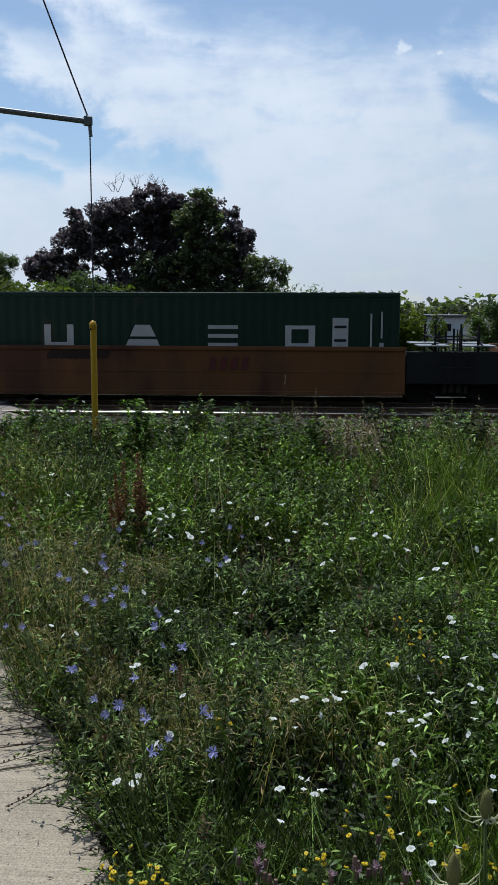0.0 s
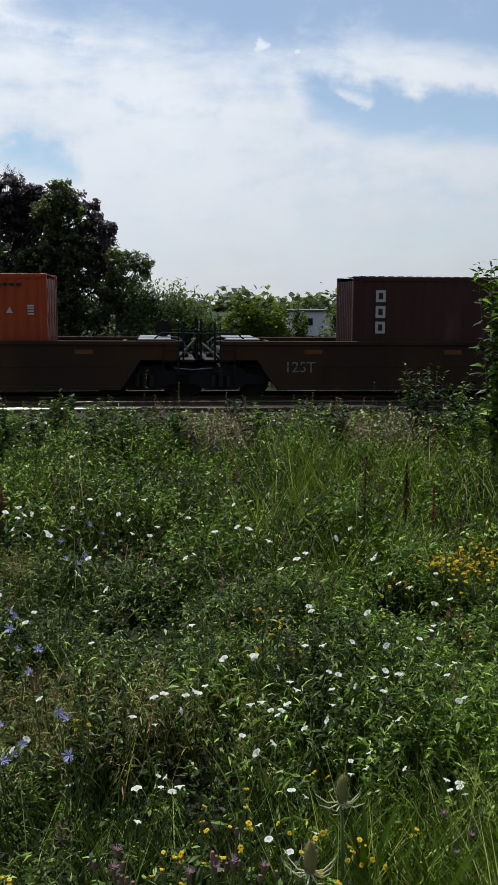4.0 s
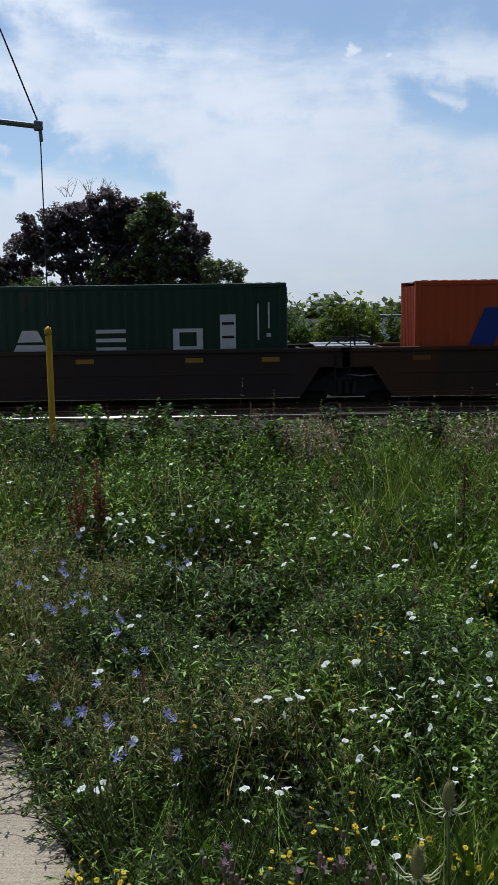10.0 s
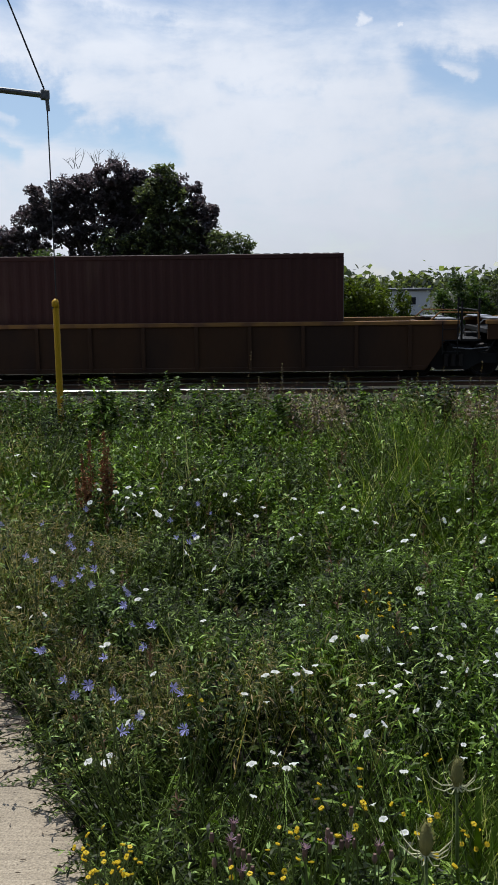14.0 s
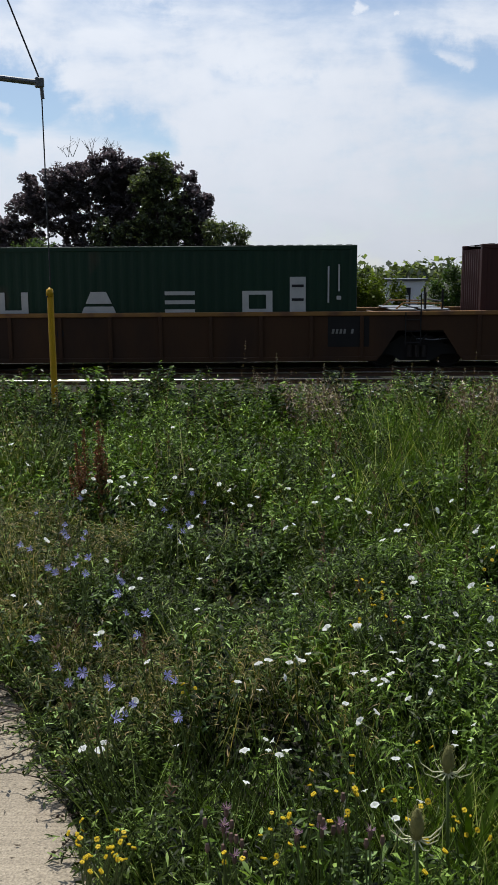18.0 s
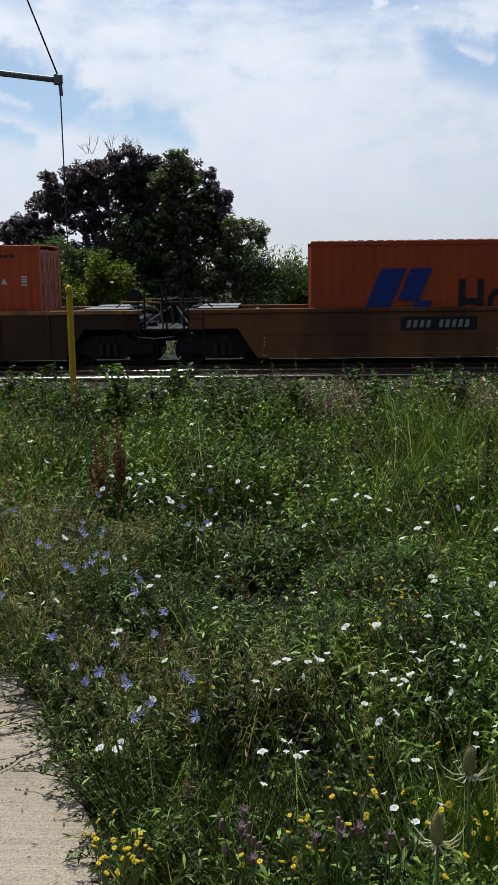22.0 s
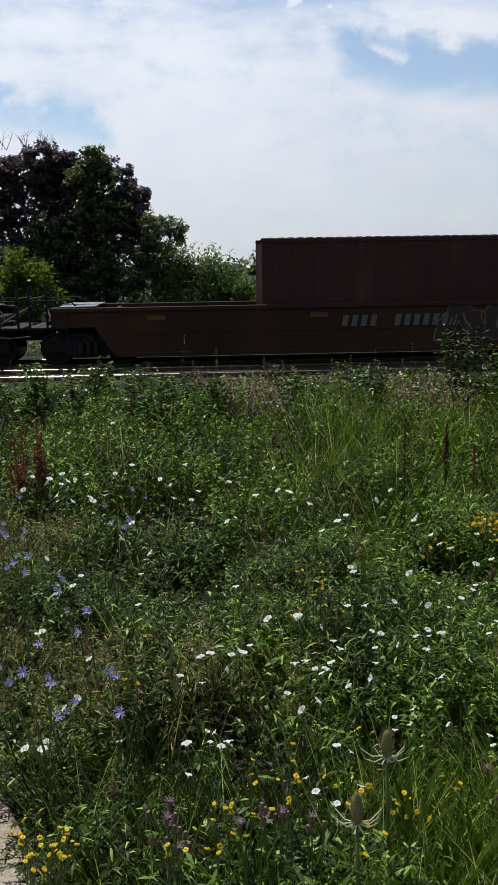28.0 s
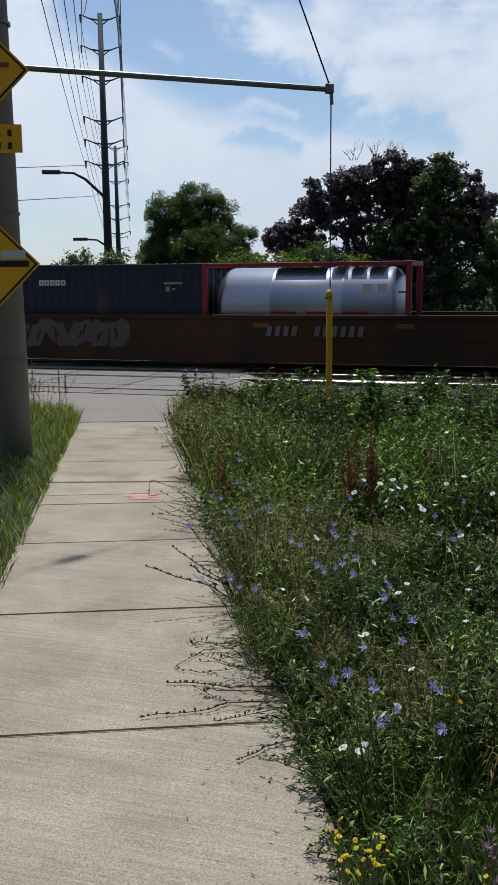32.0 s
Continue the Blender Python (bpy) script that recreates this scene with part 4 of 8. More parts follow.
def dark_patch(x, z, w, h):
    return lambda root, L, y: plate(root, "stencil_panel", [rect(x if x >= 0 else L + x, z, w, h)], M_black, y, 0.004)


def striped_sign(x, z):
    """Slanted white blocks under a white bar."""
    return lambda root, L, y: plate(root, "sign", [rect(x + 0.42 * k + 0.1, z, 0.22, 0.30, 0.3) for k in range(6)] + [rect(x + 0.15, z + 0.32, 2.4, 0.14, 0.3)], M_white, y - 0.006)


def graffiti(x, z, w, h, seed, fill, edge):
    """Fat sprayed shapes with a darker rim along a car side; no letters."""

    def put(root, L, y):
        rng = random.Random(seed)
        n = max(3, int(w / (h * 0.62)))
        for k in range(n):
            cx, cz = x + w * (k + 0.5) / n, z + h / 2
            rw, rh, lean, turn = w / n * 0.5, h * 0.46, rng.uniform(-0.45, 0.45), rng.uniform(0, 6)
            for grow, m, back, name in ((0.045, edge, 0.0, "spray_rim"), (0.0, fill, 0.010, "spray_fill")):
                pts = []
                for a in range(18):
                    t = 6.2832 * a / 18
                    q = 1 + 0.20 * math.sin(2 * t + turn) + 0.13 * math.sin(5 * t + 2 * turn)
                    c, s = math.cos(t), math.sin(t)
                    pz = cz + rh * math.copysign(abs(s) ** 0.55, s) * min(q, 1.05) + grow * s
                    pts.append((cx + rw * q * math.copysign(abs(c) ** 0.7, c) * 0.9 + lean * (pz - cz) + grow * c, min(max(pz, 0.40), SIDE_TOP - 0.02)))
                plate(root, name, [pts], m, y - back, 0.002 + 0.0008 * (k % 3))
            for j in range(2):
                t = rng.uniform(-0.5, 0.5)
                plate(root, "spray_line", [rect(cx + t * rw - 0.03, cz - rh * rng.uniform(0.1, 0.6), 0.06, rh * rng.uniform(0.4, 0.8), lean + rng.uniform(-0.4, 0.4))], edge, y - 0.0175 - 0.002 * j, 0.0015)

    return put


T40, T20 = 11.90, 5.86
TAN, RUST, SOOT = M_well_tan, M_well_brown, M_well_dark


def build_train():
    def c40(u, m, what, h=HC, marks=(), z=0.36, long=T40):
        container("shipping_container", what, long, h, m, u, z, marks=marks)

    orange = "orange shipping container with heavy black shapes in a car well"
    green = "dark green shipping container with large white blocks"
    maroon = "dark maroon shipping container in a car well"
    # leading unit, already past
    well_car("faded yellow well car in a short string", -25.0, -12.35, TAN, 1.2, 1.3, "cut")
    c40(-24.55, M_green, green, STD, (four_white_blocks,))
    well_car("faded yellow well car with a red stencil", -9.85, 2.76, TAN, 1.3, 1.5, "cut", marks=(mark_bars(7.5, 0.9, 4, 0.34, 0.0, mat("red_stencil", (0.12, 0.03, 0.025), 0.7)), graffiti(3.2, 1.2, 1.6, 0.2, 2, SOOT, SOOT)))
    c40(-9.47, M_green, green, STD, (four_white_blocks,), long=12.19)
    well_car("faded yellow well car with sky blue spray paint", 5.72, 18.35, TAN, 1.5, 1.3, "cut", marks=(mark_text("40", 0.9, 1.05, 0.42, M_ink), graffiti(6.9, 0.5, 4.0, 0.98, 3, M_spray["sky"], M_spray["cobalt"])))
    c40(6.10, M_blue, "deep blue shipping container with a plain side")
    well_car("sooty well car with cobalt spray paint", 20.95, 33.6, RUST, 1.3, 2.2, truck0=False, marks=(graffiti(2.5, 0.5, 6.0, 0.9, 5, M_spray["cobalt"], M_spray["teal"]), mark_bars(5.6, 0.95, 10, 0.26, 0.35), dark_patch(-0.4, 1.05, 0.5, 0.25)))
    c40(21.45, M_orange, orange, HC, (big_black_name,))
    well_car("rusty well car with a long end deck", 38.5, 54.0, RUST, 1.4, 1.6, marks=(mark_text("40", 1.0, 0.62, 0.42),))
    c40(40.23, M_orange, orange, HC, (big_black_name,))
    well_car("brown well car with a smooth side", 58.2, 74.2, RUST, 1.6, 1.9, marks=(mark_text("125T", 0.6, 0.7, 0.3),))
    c40(60.25, M_brown, "dark brown shipping container with stacked white shapes", HC, (stacked_name, tall_marks))
    well_car("sooty well car with a white number", 79.3, 91.95, SOOT, 2.2, 1.3, marks=(mark_text("40", 0.5, 0.55, 0.5), mark_bars(3.0, 0.88, 10, 0.25, 0.4), dark_patch(7.0, 0.86, 0.4, 0.3)))
    c40(79.70, M_red, "red shipping container with a short white name shape", HC, (short_white_name,))
    well_car("empty sooty well car with fat silver spray paint", 94.55, 107.2, SOOT, 1.3, 1.4, truck0=False, marks=(graffiti(3.6, 0.5, 7.2, 0.95, 9, M_spray["silver"], M_ink),))
    well_car("sooty well car with silver and sky spray paint", 110.1, 122.75, SOOT, 1.4, 1.3, marks=(mark_text("125-T", -13.0, 1.24, 0.22), graffiti(0.9, 0.48, 2.6, 0.8, 11, M_spray["silver"], M_ink), graffiti(4.0, 0.62, 0.9, 0.5, 12, M_spray["sky"], M_spray["cobalt"]))),
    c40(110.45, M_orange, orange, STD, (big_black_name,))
    well_car("sooty well car with yellow reflectors", 125.2, 137.9, SOOT, 1.3, 1.4, truck0=False, marks=(mark_text("125-T", -12.93, 1.2, 0.22),))
    c40(125.38, M_green, green, HC, (four_white_blocks,), long=12.19)
    well_car("brown well car with grey spray paint", 140.4, 153.1, RUST, 1.4, 2.3, truck0=False, marks=(graffiti(5.2, 0.55, 4.2, 0.75, 15, M_spray["grey"], M_spray["pale"]),))
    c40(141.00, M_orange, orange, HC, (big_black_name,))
    well_car("ribbed brown well car with an ochre sill", 159.6, 176.0, RUST, 1.6, 0.9, "ribbed", 12, marks=(dark_patch(-1.0, 0.62, 0.95, 0.7), mark_bars(15.6, 1.05, 4, 0.12, 0.1)))
    c40(161.90, M_brown, maroon, 2.95, (tall_marks, stacked_name))
    well_car("ribbed brown well car with a white load mark", 178.75, 195.1, RUST, 0.9, 0.9, "ribbed", 12, truck0=False, marks=(dark_patch(0.2, 0.55, 1.1, 0.85), mark_text("125T", 1.05, 0.60, 0.28), mark_bars(0.3, 1.2, 5, 0.11, 0.1)))
    c40(181.05, M_brown, "dark maroon shipping container with a black name panel", 2.95, (side_panel_sign,))
    well_car("ribbed brown well car with an ochre sill", 197.6, 214.0, RUST, 0.9, 1.6, "ribbed", 12, truck0=False, marks=(dark_patch(0.2, 0.55, 1.1, 0.85),))
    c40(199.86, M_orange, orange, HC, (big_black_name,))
    well_car("ribbed brown well car with an ochre sill", 219.9, 233.0, RUST, 1.6, 1.2, "ribbed", 10, marks=(dark_patch(-1.9, 0.6, 1.0, 0.75), mark_bars(11.5, 0.95, 5, 0.13, 0.1)))
    c40(220.62, M_maroon, maroon, STD, (tall_marks,))
    well_car("ribbed brown well car with a white load mark", 235.2, 248.0, RUST, 1.2, 1.2, "ribbed", 10, truck0=False, marks=(dark_patch(0.15, 0.55, 1.0, 0.85), mark_text("125T", 0.95, 0.68, 0.32), mark_text("40", 4.3, 0.85, 0.3, M_ink), dark_patch(-1.3, 0.6, 1.1, 0.8), mark_bars(11.6, 0.95, 5, 0.12, 0.1)))
    c40(235.28, M_green, green, HC, (four_white_blocks,), long=12.19)
    well_car("ribbed brown well car with an ochre sill", 250.3, 263.1, RUST, 1.2, 1.1, "ribbed", 10, truck0=False, marks=(dark_patch(-1.7, 0.55, 1.1, 0.85), mark_bars(11.3, 0.95, 5, 0.12, 0.1)))
    c40(250.75, M_brown, "dark brown shipping container with small white bars", HC, (tall_marks, stacked_name))
    well_car("ribbed brown well car with an ochre sill", 265.2, 278.0, RUST, 1.1, 1.2, "ribbed", 10, truck0=False, marks=(dark_patch(-1.5, 0.55, 1.2, 0.85), mark_bars(11.6, 0.95, 5, 0.12, 0.1)))
    c40(265.75, M_maroon, "dark maroon shipping container with stacked white shapes", HC, (stacked_name, tall_marks))
    well_car("ribbed brown well car with a white load mark", 280.2, 293.0, RUST, 1.2, 2.1, "ribbed", 10, truck0=False, marks=(dark_patch(0.15, 0.55, 1.1, 0.85), mark_text("125T", 1.0, 0.60, 0.28)))
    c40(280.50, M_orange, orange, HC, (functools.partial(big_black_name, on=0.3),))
    well_car("faded well car with a black number", 298.2, 312.4, TAN, 1.9, 1.3, marks=(dark_patch(3.75, 0.92, 2.0, 0.36), mark_bars(3.9, 1.0, 9, 0.2, 0.16), mark_text("40", 9.3, 0.66, 0.46, M_ink), dark_patch(12.9, 0.62, 0.5, 0.28)))
    c40(299.60, M_orange, orange, HC, (big_black_name,))
    well_car("brown well car with white number bars", 318.3, 334.3, RUST, 1.6, 1.5, marks=(dark_patch(2.95, 0.76, 3.6, 0.5), mark_bars(3.2, 0.85, 10, 0.32, 0.45),))
    c40(320.65, M_orange, orange, HC, (big_black_name,))
    well_car("brown well car with a white striped sign", 336.9, 353.0, RUST, 1.4, 1.5, marks=(dark_patch(7.25, 0.62, 3.0, 0.66), striped_sign(7.4, 0.70), mark_text("125 T", -16.25, 1.1, 0.24)))
    c40(339.40, M_orange, orange, HC, (functools.partial(big_black_name, on=0.3),))
    well_car("brown well car with pale number bars", 355.7, 372.0, RUST, 1.3, 1.9, marks=(mark_bars(9.5, 0.9, 8, 0.3, 0.35, M_dull),))
    c40(357.65, M_red, "red shipping container with a plain side", STD, (tall_marks,))
    well_car("rusty well car with slanted white number bars", 377.0, 395.0, RUST, 1.7, 1.2, marks=(mark_bars(6.0, 0.92, 10, 0.3, 0.4, M_dull), graffiti(8.6, 0.48, 5.6, 0.98, 23, M_spray["dusk"], M_spray["cream"])))
    c40(380.90, M_brown, "dark brown shipping container on a rusty car", HC, (tall_marks,))
    well_car("rusty well car covered in pale spray paint", 397.3, 413.6, RUST, 1.2, 1.2, marks=(graffiti(2.5, 0.48, 5.4, 0.98, 25, M_spray["grey"], M_spray["pale"]), graffiti(8.6, 0.5, 5.2, 0.95, 26, M_spray["grey"], M_spray["pale"])))
    container("short_container", "short navy shipping container with small white marks", T20, STD, M_navy, 399.9, 0.36, marks=(small_white_name,))
    container("short_container", "short brown shipping container with stacked white shapes", T20, STD, M_brown, 405.86, 0.36, marks=(stacked_name, tall_marks))
    well_car("rusty well car with silver spray paint", 416.2, 433.4, RUST, 1.3, 1.8, marks=(graffiti(0.9, 0.5, 4.6, 0.95, 27, M_spray["grey"], SOOT), mark_bars(9.6, 0.95, 10, 0.28, 0.4, M_dull)))
    container("short_container", "short navy shipping container with small white marks", T20, STD, M_navy, 418.02, 0.36, marks=(small_white_name,))
    tank_container(423.87)
    well_car("rusty well car with a plain side", 438.0, 454.0, RUST, 1.6, 1.6)
    c40(440.15, M_maroon, maroon, STD)


def tank_container(u):
    """A shiny tank in a dark red frame, with walkway panels on top."""
    root = tagged(new("tank_container"), "shiny steel tank in a dark red frame", "tank container", group="containers on the train")
    L, H, w = T20, STD, 1.22
    m = mat("tank_frame_paint", (0.22, 0.02, 0.03), 0.55, vary=0.2, scale=2)
    for x in (0, L - 0.15):
        for y in (-w, w - 0.15):
            share("corner_post", kept("tankpost", lambda: box(B(), 0, 0.15, 0, 0.15, 0, H, 0.012), m), root, pose(x, y, 0))
        for z in (0.0, H - 0.14):
            share("end_beam", kept("tankbeam", lambda: box(B(), 0, 0.15, -w + 0.15, w - 0.15, 0, 0.14, 0.012), m), root, pose(x, 0, z))
    for y in (-w, w - 0.1):
        for z in (0.02, H - 0.1):
            share("side_rail", kept("tankrail", lambda: box(B(), 0.15, L - 0.15, 0, 0.1, 0, 0.09, 0.01), m), root, pose(0, y, z))
    bm = B()
    n, r = 32, 1.12
    prof = [(0.22, 0.0), (0.24, 0.5), (0.32, 0.86), (0.48, 1.06), (0.62, r), (1.9, r), (1.93, r + 0.012), (1.98, r + 0.012), (2.0, r), (3.9, r), (3.93, r + 0.012), (3.98, r + 0.012), (4.0, r), (L - 0.62, r), (L - 0.48, 1.06), (L - 0.32, 0.86), (L - 0.24, 0.5), (L - 0.22, 0.0)]
    rings = [[bm.verts.new((x, max(q, 0.01) * math.cos(6.2832 * k / n), H / 2 + 0.03 + max(q, 0.01) * math.sin(6.2832 * k / n))) for k in range(n)] for x, q in prof]
    for a, b in zip(rings, rings[1:]):
        for k in range(n):
            bm.faces.new((a[k], a[(k + 1) % n], b[(k + 1) % n], b[k]))
    bmesh.ops.recalc_face_normals(bm, faces=bm.faces)
    part("tank", bm, M_steel, root, smooth=True)
    for x, wd in ((1.95, 1.45), (3.55, 0.45), (4.1, 0.42), (4.6, 0.5), (5.3, 0.5)):
        b2 = B()
        box(b2, x, x + wd, -0.62, 0.62, H - 0.04, H - 0.01, 0.004)
        part("walkway_panel", b2, M_grey_plate, root)
    plate(root, "hazard_sticker", [rect(4.55, 1.72, 0.26, 0.26), rect(4.95, 1.72, 0.26, 0.26)], M_white, -1.10)
    plate(root, "data_bar", [rect(5.5, 1.75, 0.2, 0.04)], M_ink, -1.08)
    plate(root, "sign_bar", [rect(2.0 + 1.0 * k, 0.95, 0.7, 0.3) for k in range(3)], m, -1.12)
    return rolls(root, u, 0.36)


build_train()
# ---- poles, strut, guy wire and signs beside the footpath ----
M_pole = mat("weathered_concrete_pole", (0.22, 0.22, 0.21), 0.9, vary=0.2, scale=3, fine=40, bump=0.004, stretch=(1, 1, 0.2))
M_galv = mat("galvanised_steel", (0.16, 0.165, 0.17), 0.5, metal=0.7, vary=0.15, scale=10)
M_cable = mat("steel_cable", (0.05, 0.05, 0.055), 0.5, metal=0.5, vary=0.1)
M_guard = mat("yellow_plastic", (0.496, 0.288, 0.008), 0.55, vary=0.12, scale=5, fine=30)
M_sign_yellow = mat("yellow_sign_sheet", (0.72, 0.38, 0.012), 0.45, vary=0.08, scale=4)
M_far_steel = mat("dark_pylon_steel", (0.055, 0.06, 0.07), 0.7, vary=0.15, scale=1)


def diamond(root, x, z, half, y):
    """A yellow warning sign on its corner, with a black border."""
    s = part("warning_sign", prism(B(), [(x - half, z), (x, z - half), (x + half, z), (x, z + half)], y, y - 0.004), M_sign_yellow, root)
    bm = B()
    o, i = half * 0.95, half * 0.90
    for k in range(4):
        a, b = k * math.pi / 2, (k + 1) * math.pi / 2
        prism(bm, [(x + o * math.cos(a), z + o * math.sin(a)), (x + o * math.cos(b), z + o * math.sin(b)), (x + i * math.cos(b), z + i * math.sin(b)), (x + i * math.cos(a), z + i * math.sin(a))], y - 0.005, y - 0.008)
    bmesh.ops.recalc_face_normals(bm, faces=bm.faces)
    part("border", bm, M_ink, s)
    return s


def build_utility_pole():
    """A stout pole with a horizontal strut that holds a guy wire clear of the footpath."""
    root = tagged(new("utility_pole"), "grey concrete utility pole with yellow warning signs and a strut", "utility pole")
    root.matrix_basis = pose(-6.10, 9.90, -0.42, 0, 0, 22)
    part("shaft", tube(B(), [(0, 0, -0.3), (0, 0, 14.6)], [0.205, 0.125], 20), M_pole, root, smooth=True)
    # the strut runs to the right of the pole, across the view
    inv = root.matrix_basis.inverted()
    tip, foot = inv @ Vector((-2.45, 11.18, 3.88)), inv @ Vector((-5.93, 9.98, 4.135))
    strut = part("strut", tube(B(), [foot, tip], 0.034, 10), M_galv, root, "long thin galvanised strut")
    bm = B()
    box(bm, tip.x - 0.07, tip.x + 0.03, tip.y - 0.035, tip.y + 0.035, tip.z - 0.05, tip.z + 0.06, 0.01)
    tube(bm, [(tip.x, tip.y, tip.z - 0.02), (tip.x + 0.01, tip.y, tip.z - 0.17)], 0.022, 8)
    part("clamp", bm, M_galv, strut)
    part("band", tube(B(), [(0, 0, foot.z - 0.05), (0, 0, foot.z + 0.05)], 0.19, 20), M_galv, root)
    for z in (1.2, 2.9, 5.0):
        part("strap", tube(B(), [(0, 0, z), (0, 0, z + 0.03)], 0.204, 20), M_galv, root)
    # guy wire: pole top to the strut's tip, then straight down into the guard
    low = inv @ Vector((-2.47, 11.28, 1.6))
    top = Vector((0.1, 0, 14.2))
    part("guy_wire", tube(B(), [top, tip], 0.010, 6), M_cable, root)
    part("guy_insulator", tube(B(), [tip.lerp(top, q) for q in (0.732, 0.737, 0.757, 0.777, 0.782)], [0.012, 0.055, 0.060, 0.055, 0.012], 10), M_pole, root, "long strain insulator on the guy wire")
    part("drop_wire", tube(B(), [tip, low], 0.008, 6), M_cable, root)
    top = diamond(root, -0.20, 4.47, 0.62, -0.235)
    low_sign = diamond(root, -0.18, 2.33, 0.62, -0.235)
    part("symbol", prism(B(), rect(-0.05, 2.30, 0.36, 0.07), -0.240, -0.246), M_ink, low_sign)
    part("symbol_panel", prism(B(), rect(0.0, 2.39, 0.28, 0.10), -0.240, -0.246), M_white, low_sign)
    part("symbol", prism(B(), rect(-0.1, 4.50, 0.3, 0.05), -0.240, -0.246), mat("red_sign_mark", (0.3, 0.04, 0.03), 0.6), top)
    s = part("name_plate", prism(B(), rect(-0.45, 3.58, 0.75, 0.31), -0.215, -0.219), M_sign_yellow, root)
    for r, (z, h) in enumerate(((3.76, 0.09), (3.62, 0.09))):
        for k in range(5):
            part("sign_bar", prism(B(), rect(-0.36 + 0.125 * k, z, 0.045, h * 0.8), -0.221, -0.225), M_ink, s)
    return root


build_utility_pole()


def build_guy_guard():
    root = tagged(new("guy_guard"), "tall yellow plastic guard over the guy wire", "wire guard")
    root.matrix_basis = pose(-2.48, 11.29, -0.46)
    bm = B()
    n = 10
    pts = [(0.040 * math.cos(math.pi * k / n + math.pi), 0.05 * math.sin(math.pi * k / n + math.pi)) for k in range(n + 1)]
    pts += [(x * 0.82, y * 0.82) for x, y in pts[::-1]]
    for z0, z1 in ((0.0, 1.93),):
        a = [bm.verts.new((x, y, z0)) for x, y in pts]
        b = [bm.verts.new((x * 0.97, y * 0.97, z1)) for x, y in pts]
        for k in range(len(a)):
            bm.faces.new((a[k], a[(k + 1) % len(a)], b[(k + 1) % len(a)], b[k]))
    bmesh.ops.recalc_face_normals(bm, faces=bm.faces)
    part("cover", bm, M_guard, root, smooth=True)
    part("cap", tube(B(), [(0, -0.02, 1.93), (0.0, -0.02, 2.0), (0.012, -0.015, 2.03)], [0.045, 0.043, 0.02], 10), M_guard, root, smooth=True)
    part("bolt", tube(B(), [(-0.02, -0.045, 1.93), (-0.035, -0.07, 1.93)], 0.012, 6), M_cable, root)
    part("anchor_rod", tube(B(), [(0, 0, -0.2), (0, 0, 2.02)], 0.010, 6), M_cable, root)


build_guy_guard()


def build_pylon(x, y, top, arms, reach, label):
    """A slim steel pole that carries pairs of short arms with insulators."""
    root = tagged(new("transmission_pole"), label, "transmission pole", group="transmission poles")
    root.matrix_basis = pose(x, y, -0.85, 0, 0, 25)
    part("shaft", tube(B(), [(0, 0, 0), (0, 0, top)], [0.42, 0.22], 12), M_far_steel, root, smooth=True)
    for z in arms:
        for s in (-1, 1):
            arm = part("arm", tube(B(), [(0, 0, z), (s * reach * 0.5, 0, z + 0.12), (s * reach, 0, z + 0.45)], [0.09, 0.07, 0.05], 6), M_far_steel, root)
            part("insulator", tube(B(), [(s * reach, 0, z + 0.45), (s * reach, 0, z - 0.2)], [0.11, 0.07], 6), M_far_steel, arm)
            part("brace", tube(B(), [(0, 0, z - 0.5), (s * reach * 0.45, 0, z + 0.1)], 0.05, 5), M_far_steel, arm)
    return root


near_pole = build_pylon(-38.8, 81.2, 25.9, [25.3, 22.7, 20.1, 16.6, 14.6, 12.7], 1.75, "tall dark steel transmission pole with a lamp arm")
next_pole = build_pylon(-63.2, 136.0, 22.4, [22.0, 19.6, 17.0, 13.4, 11.4, 9.2], 1.9, "dark transmission pole farther along the line")
build_pylon(-92.4, 199.6, 11.9, [11.4, 9.0, 7.0], 1.9, "far dark transmission pole of the same line")


def build_wires():
    """Conductors along the line of poles, from over the viewer's side into the distance."""
    root = tagged(new("power_lines"), "thin dark power lines strung along the poles", "power lines")
    c, s = math.cos(radians(25)), math.sin(radians(25))
    tops = [25.3, 22.7, 20.1, 16.6, 14.6, 12.7]
    far = [22.0, 19.6, 17.0, 13.4, 11.4, 9.2]
    for side in (-1, 1):
        for k in range(6):
            a = Vector((-38.8 + side * 1.75 * c, 81.2 + side * 1.75 * s, tops[k] - 0.9))
            b = Vector((-63.2 + side * 1.9 * c, 136.0 + side * 1.9 * s, far[k] - 0.9))
            n = Vector((-14.7 - 0.27 * k - 0.02 * k * k if side < 0 else -13.9 + 0.06 * k, 30.0, 11.2))
            for p, q, r in ((a, b, 0.022), (n, a, 0.017)):
                m = (p + q) / 2 - Vector((0, 0, 0.35))
                part("wire", tube(B(), [p, (p + m) / 2 - Vector((0, 0, 0.09)), m, (m + q) / 2 - Vector((0, 0, 0.09)), q], r, 4), M_cable, root)
    for z0, z1 in ((3.01, 12.2), (2.64, 9.44)):
        part("wire", tube(B(), [(-5.95, 9.9, z0), (-22.5, 45.5, (z0 + z1) / 2 - 0.12), (-39.15, 81.0, z1)], [0.005, 0.012, 0.024], 4), M_cable, root)


build_wires()


